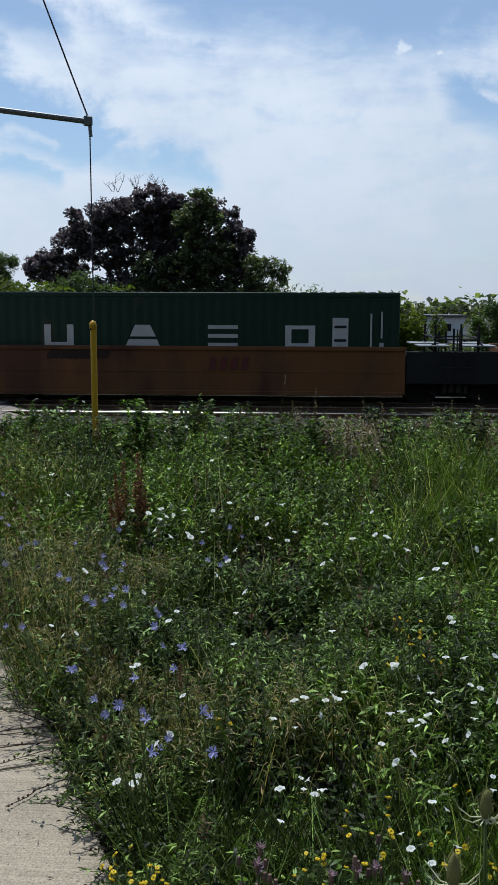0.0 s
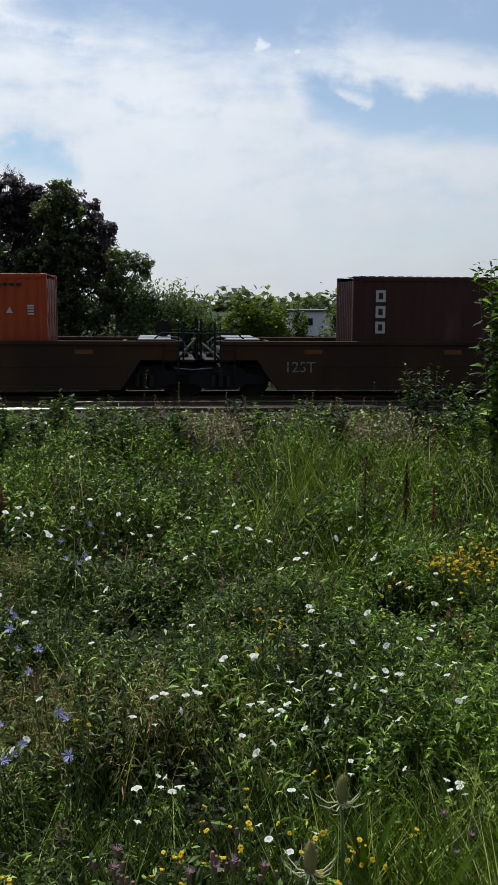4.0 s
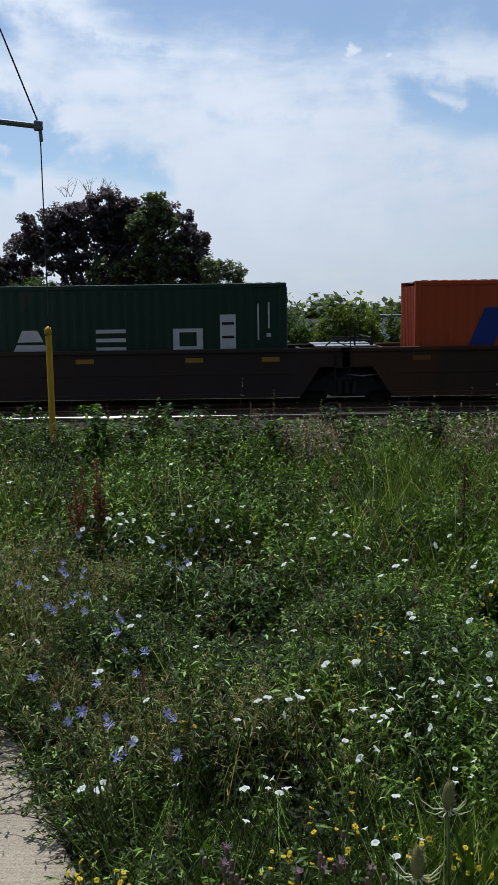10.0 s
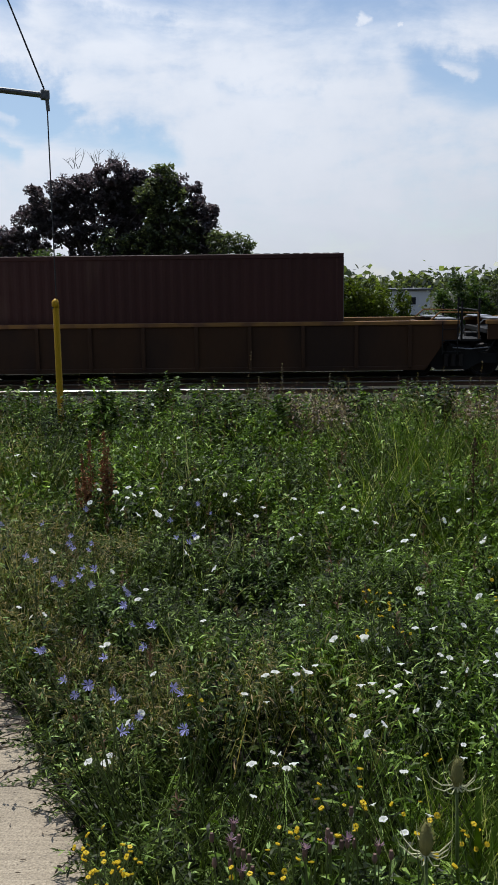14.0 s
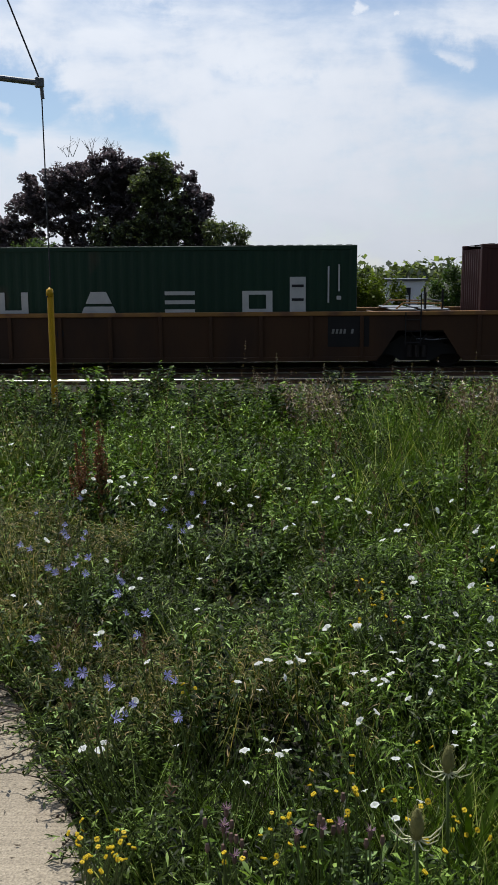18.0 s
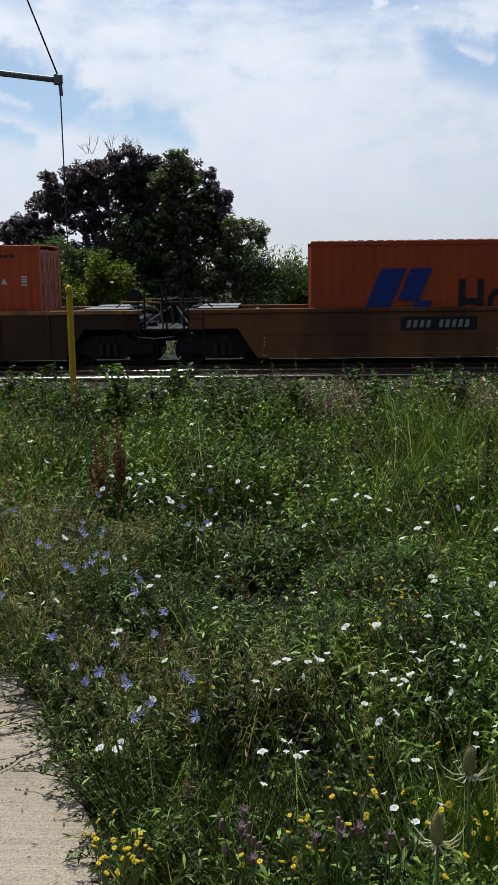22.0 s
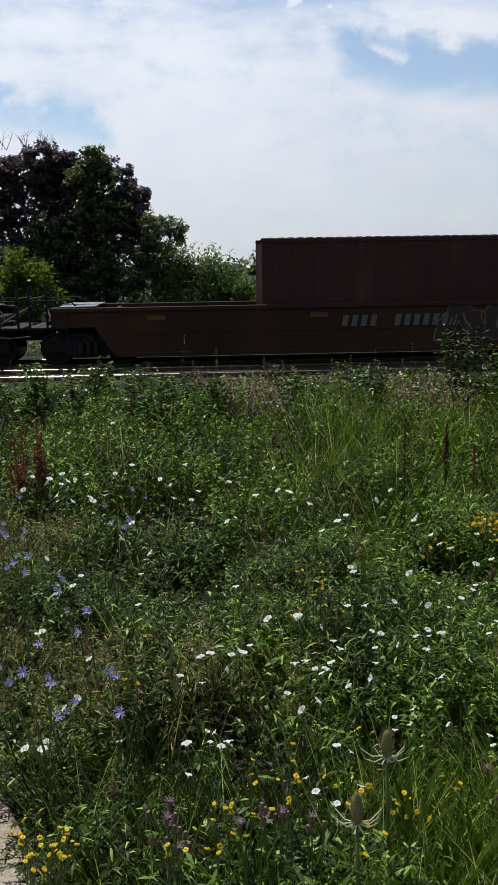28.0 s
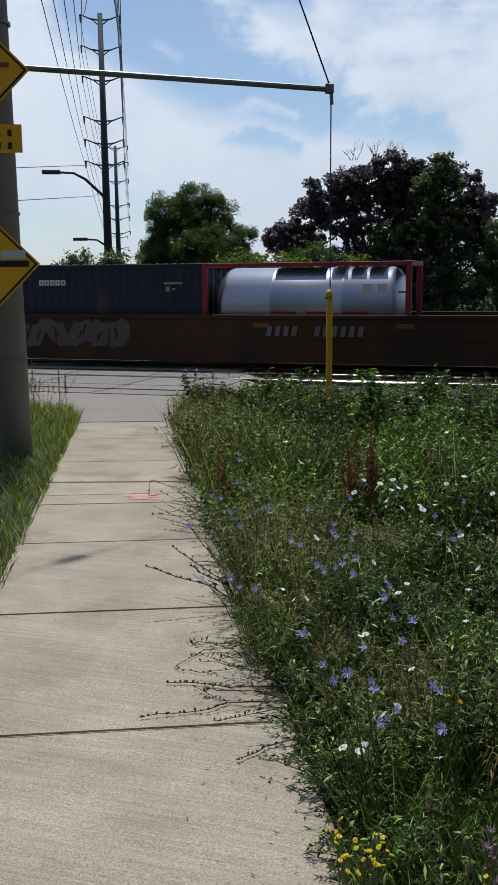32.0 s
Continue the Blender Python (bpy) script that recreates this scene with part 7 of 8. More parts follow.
def bindweed_flower():
    root = tagged(new("bindweed_flower"), "open white bindweed flower among the weeds", "flower", group="bindweed flowers")
    part("corolla", trumpet(), M_petal_white, root, smooth=True)
    part("throat", tube(B(), [(0, 0, 0.002), (0, 0, 0.012)], [0.004, 0.0055], 8), M_throat, root)
    part("calyx", tube(B(), [(0, 0, -0.012), (0, 0, 0.004)], [0.003, 0.005], 6), M_stem, root)
    part("stalk", tube(B(), [(0, 0, -0.012), (0.01, 0.0, -0.07), (0.0, 0.01, -0.14)], 0.0016, 5), M_stem, root)
    return root


WHITE_FEET = [(0.34, 2.13), (0.29, 2.15), (-0.04, 2.18), (0.27, 2.19), (0.05, 2.26), (0.07, 2.27), (0.02, 2.28), (-0.04, 2.29), (0.04, 2.33), (0.01, 2.34), (0.44, 2.35), (0.41, 2.6), (0.45, 2.61), (0.98, 2.69), (0.97, 2.71), (0.94, 2.71), (0.97, 2.72), (0.93, 2.74), (0.63, 2.79), (0.82, 2.8), (0.69, 2.81), (0.64, 2.83), (0.71, 2.85), (0.51, 2.95), (0.35, 2.95), (0.59, 2.96), (0.39, 2.97), (0.84, 2.97), (-0.29, 3.01), (0.61, 3.02), (0.3, 3.06), (-0, 3.08), (0.43, 3.08), (0.44, 3.09), (0.47, 3.1), (-0.58, 3.11), (0.41, 3.11), (-0.08, 3.12), (-0.64, 3.12), (1.09, 3.12), (1.12, 3.12), (0.63, 3.13), (0.08, 3.13), (-0.57, 3.14), (0.82, 3.15)]
WHITE_NEAR = [(0.34, 3.15), (0.38, 3.15), (-0, 3.16), (0.5, 3.16), (0.03, 3.17), (0.11, 3.17), (0.15, 3.18), (0.73, 3.18), (0.13, 3.19), (0.18, 3.21), (0.49, 3.22), (-0.51, 3.25), (-0.47, 3.26), (0.82, 3.28), (1.1, 3.28), (0.68, 3.29), (0.87, 3.29), (0.92, 3.3), (0.45, 3.31), (0.26, 3.31), (0.65, 3.32), (0.38, 3.34), (0.37, 3.35), (0.88, 3.37), (-0.43, 3.38), (1.09, 3.38), (1.16, 3.39), (-0.24, 3.44), (0.14, 3.44), (-1.02, 3.53), (1.01, 3.55), (0.6, 3.57), (0.68, 3.58), (0.94, 3.58), (1.08, 3.61), (0.8, 3.62), (1.15, 3.68), (1.01, 3.7), (1.18, 3.73), (-1.48, 3.74), (0.9, 3.75), (0.66, 3.77), (0.65, 3.8), (-1.1, 3.95), (-1.05, 3.99)]
WHITE_MID = [(-1.11, 3.99), (-0.75, 4.04), (-1.02, 4.06), (-0.73, 4.06), (0.57, 4.1), (-0.68, 4.33), (-0.29, 4.34), (-0.62, 4.35), (-0.59, 4.41), (-1.14, 4.76), (-0.83, 4.81), (0.79, 5.09), (0.85, 5.17), (1.75, 5.26), (1.65, 5.27), (-0.29, 5.36), (1.53, 5.39), (-0.49, 5.4), (1.48, 5.42), (1.71, 5.45), (1.44, 5.47), (-0.41, 5.53), (1.34, 5.55), (1.37, 5.58), (-0.67, 5.67), (-0.37, 5.68), (1.12, 5.72), (-0.81, 5.74), (-0.7, 5.78), (0.7, 5.8), (1.25, 5.82), (0.19, 5.95), (0.59, 5.96), (0.23, 5.97), (0.53, 6), (0.38, 6.03), (0.52, 6.17), (1.41, 6.3), (-0.98, 6.37), (-0.66, 6.37), (-0.06, 6.42), (-0.98, 6.48), (-1.24, 6.48), (-0.19, 6.48), (-0.94, 6.5)]
WHITE_FAR = [(-0.89, 6.51), (-0.8, 6.53), (-1.07, 6.56), (-0.98, 6.57), (-1.22, 6.68), (-0.49, 6.68), (-0.01, 6.7), (-0.28, 6.72), (-0.2, 6.73), (-0.1, 7.03), (-1.79, 7.04), (-1.03, 7.34), (-2.1, 7.8)]


def build_bindweed():
    r = random.Random(5)
    spots = [(x, y, 1.0) for x, y in WHITE_FEET + WHITE_NEAR + WHITE_MID + WHITE_FAR]
    for k in range(16):
        y = r.uniform(6.5, 11.0)
        spots.append((r.uniform(-0.2, 0.3) * y, y, 0.8))
    first = None
    for x, y, s in spots:
        if x < float(edge_x(np.array(y))) + 0.02:
            continue
        size = s * r.uniform(0.45, 0.72) * (1.35 if y > 4.5 else 1.0 if y > 2.9 else 0.8)
        m = Matrix.Translation((x, y, top_of(x, y) + 0.02)) @ pose(0, 0, 0, r.gauss(-24, 26), r.gauss(0, 30)) @ pose(0, 0, 0, 0, 0, r.uniform(0, 360)) @ Matrix.Scale(size, 4)
        if first is None:
            first = bindweed_flower()
            first.matrix_basis = m
        else:
            copy_thing(first, m).scale = (size * r.uniform(0.75, 1.15), size, size * r.uniform(0.8, 1.3))


build_bindweed()


# ---- blue chicory along the footpath ----
def chicory_head():
    bm = B()
    for k in range(13):
        a = 6.2832 * k / 13 + 0.12 * (k % 3)
        c, s = math.cos(a), math.sin(a)
        lift = 0.003 + 0.0045 * (k % 4)
        pts = [(0.002, -0.0008, 0.002), (0.014, -0.0022, lift), (0.0185, -0.0016, lift + 0.001), (0.0185, 0.0016, lift + 0.001), (0.014, 0.0022, lift), (0.002, 0.0008, 0.002)]
        bm.faces.new([bm.verts.new((x * c - y * s, x * s + y * c, z)) for x, y, z in pts])
    return bm


def chicory(x, y, z, seed, heads=1):
    r = random.Random(seed)
    root = tagged(new("chicory_plant"), "wiry chicory stem with sky blue ragged flowers", "flower", group="chicory beside the footpath")
    base = Vector((max(x + r.uniform(-0.08, 0.08), float(edge_x(np.array(y))) + 0.15), y + r.uniform(-0.05, 0.1), -0.04 * y - 0.02))
    root.location = base
    top = Vector((x, y, z)) - base
    mid = top * 0.55 + Vector((r.uniform(-0.05, 0.05), r.uniform(-0.04, 0.04), 0))
    bm = B()
    tube(bm, [(0, 0, 0), mid, top], [0.0040, 0.0030, 0.0018], 6)
    part("stem", bm, M_stem, root)
    spots = [(top, 1.0)]
    for k in range(heads):
        a = mid.lerp(top, r.uniform(0.2, 0.8))
        b = a + Vector((r.uniform(-0.11, 0.11), r.uniform(-0.08, 0.08), r.uniform(0.03, 0.14)))
        part("branch", tube(B(), [a, a.lerp(b, 0.5) + Vector((0.01, 0, 0)), b], [0.0022, 0.0018, 0.0013], 5), M_stem, root)
        spots.append((b, 0.85))
    for p, s in spots:
        share("flower", kept("chicory_head", chicory_head, M_petal_blue), root, Matrix.Translation(p) @ pose(0, 0, 0, r.uniform(15, 80), r.uniform(-30, 30), r.uniform(-50, 50)) @ Matrix.Scale(s * r.uniform(0.8, 1.12), 4))
    bm = B()
    for k in range(9):
        p = Vector((0, 0, 0)).lerp(top, r.uniform(0.15, 0.95))
        a = r.uniform(0, 6.28)
        tube(bm, [p, p + Vector((0.018 * math.cos(a), 0.018 * math.sin(a), 0.012))], [0.0035, 0.001], 5)
    tagged(part("bud_spray", bm, M_stem, root), kind="stuff")
    return root


CHICORY = [(-2.33, 7.14), (-2.03, 5.61), (-1.95, 5.58), (-1.76, 5.18), (-1.9, 5.9), (-1.61, 5.22), (-1.59, 4.86), (-1.57, 5.38), (-1.32, 5.38), (-1.06, 4.9), (-1.09, 5.07), (-1.02, 4.78), (-0.94, 4.9), (-1.16, 4.53), (-1.15, 5.82), (-0.94, 4.11), (-0.99, 4.19), (-0.83, 4.36), (-0.8, 4.09), (-0.64, 4.02), (-0.6, 3.78), (-1.87, 4.78), (-1.32, 3.87), (-1.16, 3.74), (-1.43, 3.8), (-0.83, 3.22), (-0.68, 2.95), (-0.59, 2.91), (-0.58, 3.15), (-0.62, 2.83), (-0.45, 3.27), (-0.48, 2.79), (-0.43, 2.55), (-0.31, 2.89), (-0.24, 2.57), (-0.45, 3.5), (-2.02, 6.14), (-0.42, 5.73), (-0.54, 5.24), (-0.4, 4.7), (-0.47, 4.79)]
for k, (cx, cy) in enumerate(CHICORY):
    chicory(cx, cy, -0.04 * cy + (0.55 if k < 37 else 0.60), 100 + k, k % 2)


# ---- runners that reach over the footpath's edge ----
M_runner = mat("reddish_runner", (0.060, 0.043, 0.030), 0.8, vary=0.3, scale=30)


def beaded_stem(pts, wide, buds, r, label, category="weed"):
    """A bent stem with small dark buds along it; pts in the world, the first at its root."""
    root = tagged(new("trailing_weed"), label, category, group="runners over the footpath")
    base = Vector((pts[0][0], pts[0][1], -0.04 * pts[0][1]))
    root.location = base
    pts = [Vector(p) - base for p in pts]
    fine = []
    for a, b in zip(pts, pts[1:]):
        fine += [a.lerp(b, q) + Vector((r.uniform(-1, 1), r.uniform(-1, 1), r.uniform(-0.4, 0.6))) * 0.006 * (q > 0) for q in (0.0, 0.34, 0.67)]
    fine.append(pts[-1])
    part("stem", tube(B(), fine, [wide * (1.0 - 0.55 * k / len(fine)) for k in range(len(fine))], 5), M_runner, root)
    bm = B()
    for k in range(buds):
        q = (0.25 + 0.75 * (k + r.uniform(0.2, 0.8)) / buds) * (len(fine) - 1)
        i = min(int(q), len(fine) - 2)
        p = fine[i].lerp(fine[i + 1], q - i)
        d = Vector((r.uniform(-1, 1), r.uniform(-1, 1), r.uniform(0.1, 1.0))).normalized()
        L = r.uniform(0.010, 0.020)
        tube(bm, [p, p + d * L * 0.6, p + d * L], [wide * 0.8, wide * r.uniform(1.6, 2.4), wide * 0.4], 5)
    tagged(part("bud_spray", bm, M_runner, root), kind="stuff")
    return root


# stalk shadows on the concrete, built as stems, from tip back to the growth
STALK_SHADOWS = [[(-1.612, 3.445), (-1.482, 3.527), (-1.347, 3.612), (-1.288, 3.705), (-0.95, 3.782)], [(-1.64, 3.836), (-1.505, 3.876), (-1.339, 3.869), (-1.05, 3.913)], [(-1.675, 4.016), (-1.52, 3.998), (-1.375, 4.118), (-1.1, 4.184)],
         [(-1.675, 4.016), (-1.642, 4.181), (-1.609, 4.299), (-1.25, 4.389)], [(-1.09, 3.205), (-1.029, 3.288), (-0.992, 3.364), (-0.8, 3.485)], [(-1.6, 4.339), (-1.484, 4.473), (-1.25, 4.551)],
         [(-1.504, 3.835), (-1.318, 3.717), (-1.0, 3.73)], [(-0.679, 2.673), (-0.636, 2.785), (-0.52, 2.878)], [(-0.712, 2.918), (-0.55, 2.937)], [(-1.288, 3.509), (-1.208, 3.572), (-1.0, 3.671)]]


def build_runners():
    r = random.Random(77)
    for k, line in enumerate(STALK_SHADOWS):
        pts = [(x, y, -0.04 * y + 0.012 + (0.03 if i == 0 else 0.0)) for i, (x, y) in enumerate(reversed(line))]
        beaded_stem(pts, 0.0032 if k in (0, 1, 4) else 0.0022, 14 if k < 2 else 9, r, "dark beaded line on the footpath, a stalk shadow built as a stem")
    # wiry chicory stalks that lean out over the concrete
    for tip in ((-2.13, 4.75, 0.11), (-2.16, 5.23, 0.09), (-2.26, 5.78, 0.07), (-1.95, 4.98, 0.06), (-1.99, 5.40, 0.05)):
        tip = Vector(tip)
        a = Vector((-1.60, 5.02, -0.20))
        b = a.lerp(tip, 0.35) + Vector((0, 0, 0.05))
        beaded_stem([a, b, a.lerp(tip, 0.7) + Vector((0, 0, 0.015)), tip], 0.0042, 15, r, "wiry chicory stalk with dark buds leaning over the footpath", "flower")
    # finer sprays farther along, one with its tip bent to the ground
    beaded_stem([(-2.45, 7.0, -0.25), (-2.75, 7.05, -0.02), (-3.0, 7.2, 0.0), (-3.2, 7.32, 0.007), (-3.19, 7.25, -0.12)], 0.003, 12, r, "wiry weed stem bent back down to the footpath")
    for k in range(16):
        y = r.uniform(6.4, 7.5)
        x = float(edge_x(np.array(y)))
        reach = r.uniform(0.25, 0.6)
        z = -0.04 * y
        beaded_stem([(x + 0.15, y, z), (x - reach * 0.4, y + r.uniform(-0.1, 0.1), z + r.uniform(0.06, 0.2)), (x - reach, y + r.uniform(-0.2, 0.25), z + r.uniform(0.03, 0.26))], 0.0024, 12, r, "wiry branching weed stem leaning over the footpath")
    bunches = [(4.15, 0.4, 0.45)] * 8 + [(8.65, 0.2, 0.45)] * 7 + [(5.9, 3.2, 0.3)] * 15
    for mid, spread, most in bunches:
        y = mid + r.uniform(-spread, spread)
        x = float(edge_x(np.array(y)))
        reach = r.uniform(0.3, 1.0) * most
        root = tagged(new("trailing_weed"), "thin trailing weed stem lying over the footpath edge", "weed", group="runners over the footpath")
        root.location = (x + 0.06, y, -0.04 * y)
        d = Vector((-reach - 0.08, r.uniform(-0.12, 0.2), 0))
        z0 = r.uniform(0.03, 0.16)
        pts = [Vector((0.04, 0, 0.0)), d * 0.45 + Vector((0, 0, z0 * r.uniform(0.6, 1.1))), d * 0.8 + Vector((0, r.uniform(-0.03, 0.03), z0 * 0.55 + 0.01)), d + Vector((0, r.uniform(-0.04, 0.04), z0 * 0.45 + 0.012))]
        part("stem", tube(B(), pts, [0.003, 0.0025, 0.002, 0.001], 5), M_runner, root)
        bm = B()
        for j in range(16):
            q = r.random() * 3
            i = min(2, int(q))
            p = pts[i].lerp(pts[i + 1], q - i)
            a = Vector((r.uniform(-1, 0.4), r.uniform(-1, 1), r.uniform(-0.2, 0.6))).normalized()
            L, w = r.uniform(0.015, 0.05), r.uniform(0.003, 0.008)
            s = a.cross(Vector((0, 0, 1))).normalized() * w
            bm.faces.new([bm.verts.new(p), bm.verts.new(p + a * L * 0.5 + s), bm.verts.new(p + a * L), bm.verts.new(p + a * L * 0.5 - s)])
        part("foliage", bm, M_weed, root)["kind"] = "stuff"


build_runners()


# ---- yellow flowers ----
def yellow_clump(x, y, seed, spread=0.09, count=9):
    r = random.Random(seed)
    root = tagged(new("yellow_wildflower"), "clump of small yellow wildflowers on thin stems", "flower", group="yellow wildflowers")
    root.location = (x, y, -0.04 * y)
    h = top_of(x, y) + 0.04 * y + 0.02
    for k in range(count):
        p = Vector((r.gauss(0, spread), r.gauss(0, spread), h + r.gauss(0, 0.02)))
        part("stem", tube(B(), [(0, 0, 0), (0, 0, h - 0.1), p] if k == 0 else [(0, 0, h - 0.1), p], [0.002, 0.002, 0.0015] if k == 0 else [0.0018, 0.0012], 4), M_stem, root)

        def bloom():
            bm = B()
            for j in range(7):
                a, b = 6.2832 * j / 7, 0.4 * (j % 2)
                c = Vector((0.0075 * math.cos(a), 0.0075 * math.sin(a), 0.004 * b))
                box(bm, c.x - 0.004, c.x + 0.004, c.y - 0.004, c.y + 0.004, c.z - 0.002, c.z + 0.003)
            return bm

        share("flower_head", kept("yellow_bloom", bloom, M_petal_yellow), root, Matrix.Translation(p) @ pose(0, 0, 0, r.uniform(10, 60), 0, r.uniform(0, 360)) @ Matrix.Scale(r.uniform(0.45, 0.72) * (1.5 if y > 4.6 else 1.0), 4))


YELLOW = [(0.43, 3.82), (0.45, 3.78), (0.51, 3.74), (0.48, 3.75), (0.53, 3.73), (0.39, 3.39), (0.55, 3.51), (1, 3.74), (1.4, 5.42), (1.52, 5.42), (1.58, 4.42), (-0.24, 3.16), (-0.09, 3.16), (0.12, 2.18), (-0.47, 2.26), (-0.41, 2.17), (-0.36, 2.11), (-0.4, 2.14), (0.03, 2.07), (0.06, 2.06), (0.1, 2.01), (-0.09, 2.02), (0.03, 1.98), (0.53, 2.8), (0.23, 2.29), (0.25, 2.2), (0.22, 2.1), (0.37, 2.29), (0.39, 2.27), (0.58, 2.48), (0.61, 2.48), (0.61, 2.44), (0.37, 2.09), (0.41, 2.06), (0.82, 2.62), (0.81, 2.6), (-0.47, 2.24), (-0.42, 2.17), (-0.44, 2.13), (-0.37, 2.1), (-0.43, 2.09), (-0.38, 2.1), (-0.46, 2.15)]
for k, (yx, yy) in enumerate(YELLOW):
    yellow_clump(yx, yy, 200 + k, 0.025 if yy < 4.6 else 0.06, 3 if yy < 4.6 else 7)
YELLOW_BANK = [(1.67, 5.51), (1.74, 5.51), (1.85, 5.56), (1.9, 5.49), (1.79, 5.42), (1.88, 5.42), (1.83, 5.34), (1.98, 5.63), (1.77, 5.47), (1.63, 5.54), (1.93, 5.72)]
for k, (yx, yy) in enumerate(YELLOW_BANK):
    yellow_clump(yx + 0.09, yy, 260 + k, 0.07, 13)


# ---- teasels, knapweed, docks ----
def teasel(x, y, z, length, seed):
    r = random.Random(seed)
    root = tagged(new("teasel"), "prickly green teasel head on a tall stem with curved bracts", "teasel", group="teasels")
    root.location = (x, y, -0.04 * y)
    t = z + 0.04 * y
    part("stem", tube(B(), [(0.02, 0.0, 0), (0.006, 0, t * 0.6), (0, 0, t - length / 2)], [0.006, 0.005, 0.0042], 8), M_stem, root, smooth=True)
    bm = B()
    prof = [(0.0, 0.008), (0.1, 0.012), (0.3, 0.016), (0.55, 0.0155), (0.8, 0.0115), (0.95, 0.006), (1.0, 0.001)]
    n = 16
    rings = [[bm.verts.new((q * math.cos(6.2832 * k / n), q * math.sin(6.2832 * k / n), t - length / 2 + h * length)) for k in range(n)] for h, q in prof]
    for a, b in zip(rings, rings[1:]):
        for k in range(n):
            bm.faces.new((a[k], a[(k + 1) % n], b[(k + 1) % n], b[k]))
    part("head", bm, M_teasel, root, smooth=True)
    sp = B()
    for k in range(170):
        h = r.random()
        q = 0.0165 * math.sin(math.pi * min(0.98, 0.12 + 0.86 * h)) ** 0.6
        a = r.uniform(0, 6.28)
        p = Vector((q * math.cos(a), q * math.sin(a), t - length / 2 + h * length))
        tube(sp, [p * 1.0, p + Vector((0.006 * math.cos(a), 0.006 * math.sin(a), 0.006))], [0.0008, 0.0002], 3, False)
    tagged(part("spine_coat", sp, M_teasel, root), kind="stuff")
    for k in range(11):
        a = 6.2832 * k / 11 + r.uniform(-0.2, 0.2)
        L = r.uniform(0.035, 0.075)
        c, s = math.cos(a), math.sin(a)
        pts = [Vector((0.006 * c, 0.006 * s, t - length / 2)), Vector((L * 0.55 * c, L * 0.55 * s, t - length / 2 - 0.006)), Vector((L * c, L * s, t - length / 2 + 0.012)), Vector((L * 1.15 * c, L * 1.15 * s, t - length / 2 + 0.035))]
        part("bract", tube(B(), pts, [0.0022, 0.0019, 0.0014, 0.0004], 5), M_bract, root, "pale curved bract")
    return root


teasel(0.50, 2.29, 0.465, 0.078, 1)
teasel(0.37, 2.01, 0.455, 0.082, 2)


M_bud = mat("brown_bud", (0.15, 0.095, 0.075), 0.85, vary=0.3, scale=60, per_object=0.3)


def knapweed(x, y, seed):
    r = random.Random(seed)
    root = tagged(new("knapweed"), "dull mauve thistle-like flower heads with brown buds", "flower", group="knapweed")
    root.location = (x, y, -0.04 * y)
    h = top_of(x, y) + 0.04 * y + r.uniform(-0.02, 0.02)
    for k in range(3):
        p = Vector((r.gauss(0, 0.035), r.gauss(0, 0.035), h * r.uniform(0.85, 1.04)))
        part("stem", tube(B(), [(0, 0, 0), p], [0.003, 0.002], 5), M_stem, root)
        part("bud", tube(B(), [p, p + Vector((0, 0, 0.010)), p + Vector((0, 0, 0.024))], [0.004, 0.0068, 0.0045], 8), M_bud, root)
        if k == 0:
            bm = B()
            for j in range(26):
                a = r.uniform(0, 6.28)
                q = p + Vector((0, 0, 0.02))
                tube(bm, [q, q + Vector((0.014 * math.cos(a), 0.014 * math.sin(a), r.uniform(0.004, 0.016)))], [0.0012, 0.0006], 3, False)
            tagged(part("petal_tuft", bm, M_petal_mauve, root), kind="stuff")


for k, (kx, ky) in enumerate([(0.15, 2.08), (0.18, 2.12), (0.13, 2.05), (-0.11, 2.14), (-0.03, 2.08), (-0.02, 2.06), (-0.07, 2.09), (0.93, 2.64), (0.94, 2.61), (0.89, 2.57), (0.92, 2.47), (0.27, 2.07)]):
    knapweed(kx, ky, 300 + k)


def dock(x, y, height, heads, seed, wide=0.03, seed_mat=M_dock, label="rusty brown dock seed spike standing above the weeds"):
    """A rusty brown seed spike on a stem."""
    r = random.Random(seed)
    root = tagged(new("dock_plant"), label, "weed", group="docks")
    root.location = (x, y, -0.04 * y)
    for k in range(heads):
        dx, dy = r.gauss(0, 0.07) * (k > 0), r.gauss(0, 0.07) * (k > 0)
        hh = height * (1.0 if k == 0 else r.uniform(0.6, 0.95))
        part("stem", tube(B(), [(dx * 0.3, dy * 0.3, 0), (dx, dy, hh)], [0.006, 0.002], 6), seed_mat, root)
        bm = B()
        for j in range(260):
            t = 0.5 + 0.5 * r.random()
            w = wide * (1.1 - t) * 1.8 + 0.004
            p = Vector((dx * (0.3 + 0.7 * t) + r.gauss(0, w * 0.5), dy * (0.3 + 0.7 * t) + r.gauss(0, w * 0.5), hh * t))
            a = Vector((r.gauss(0, 1), r.gauss(0, 1), r.gauss(0.3, 1))).normalized() * 0.011
            b = a.cross(Vector((0.3, 0.2, 1))).normalized() * 0.007
            bm.faces.new([bm.verts.new(p - a), bm.verts.new(p + b), bm.verts.new(p + a), bm.verts.new(p - b)])
        tagged(part("seed_spike", bm, seed_mat, root), kind="stuff")


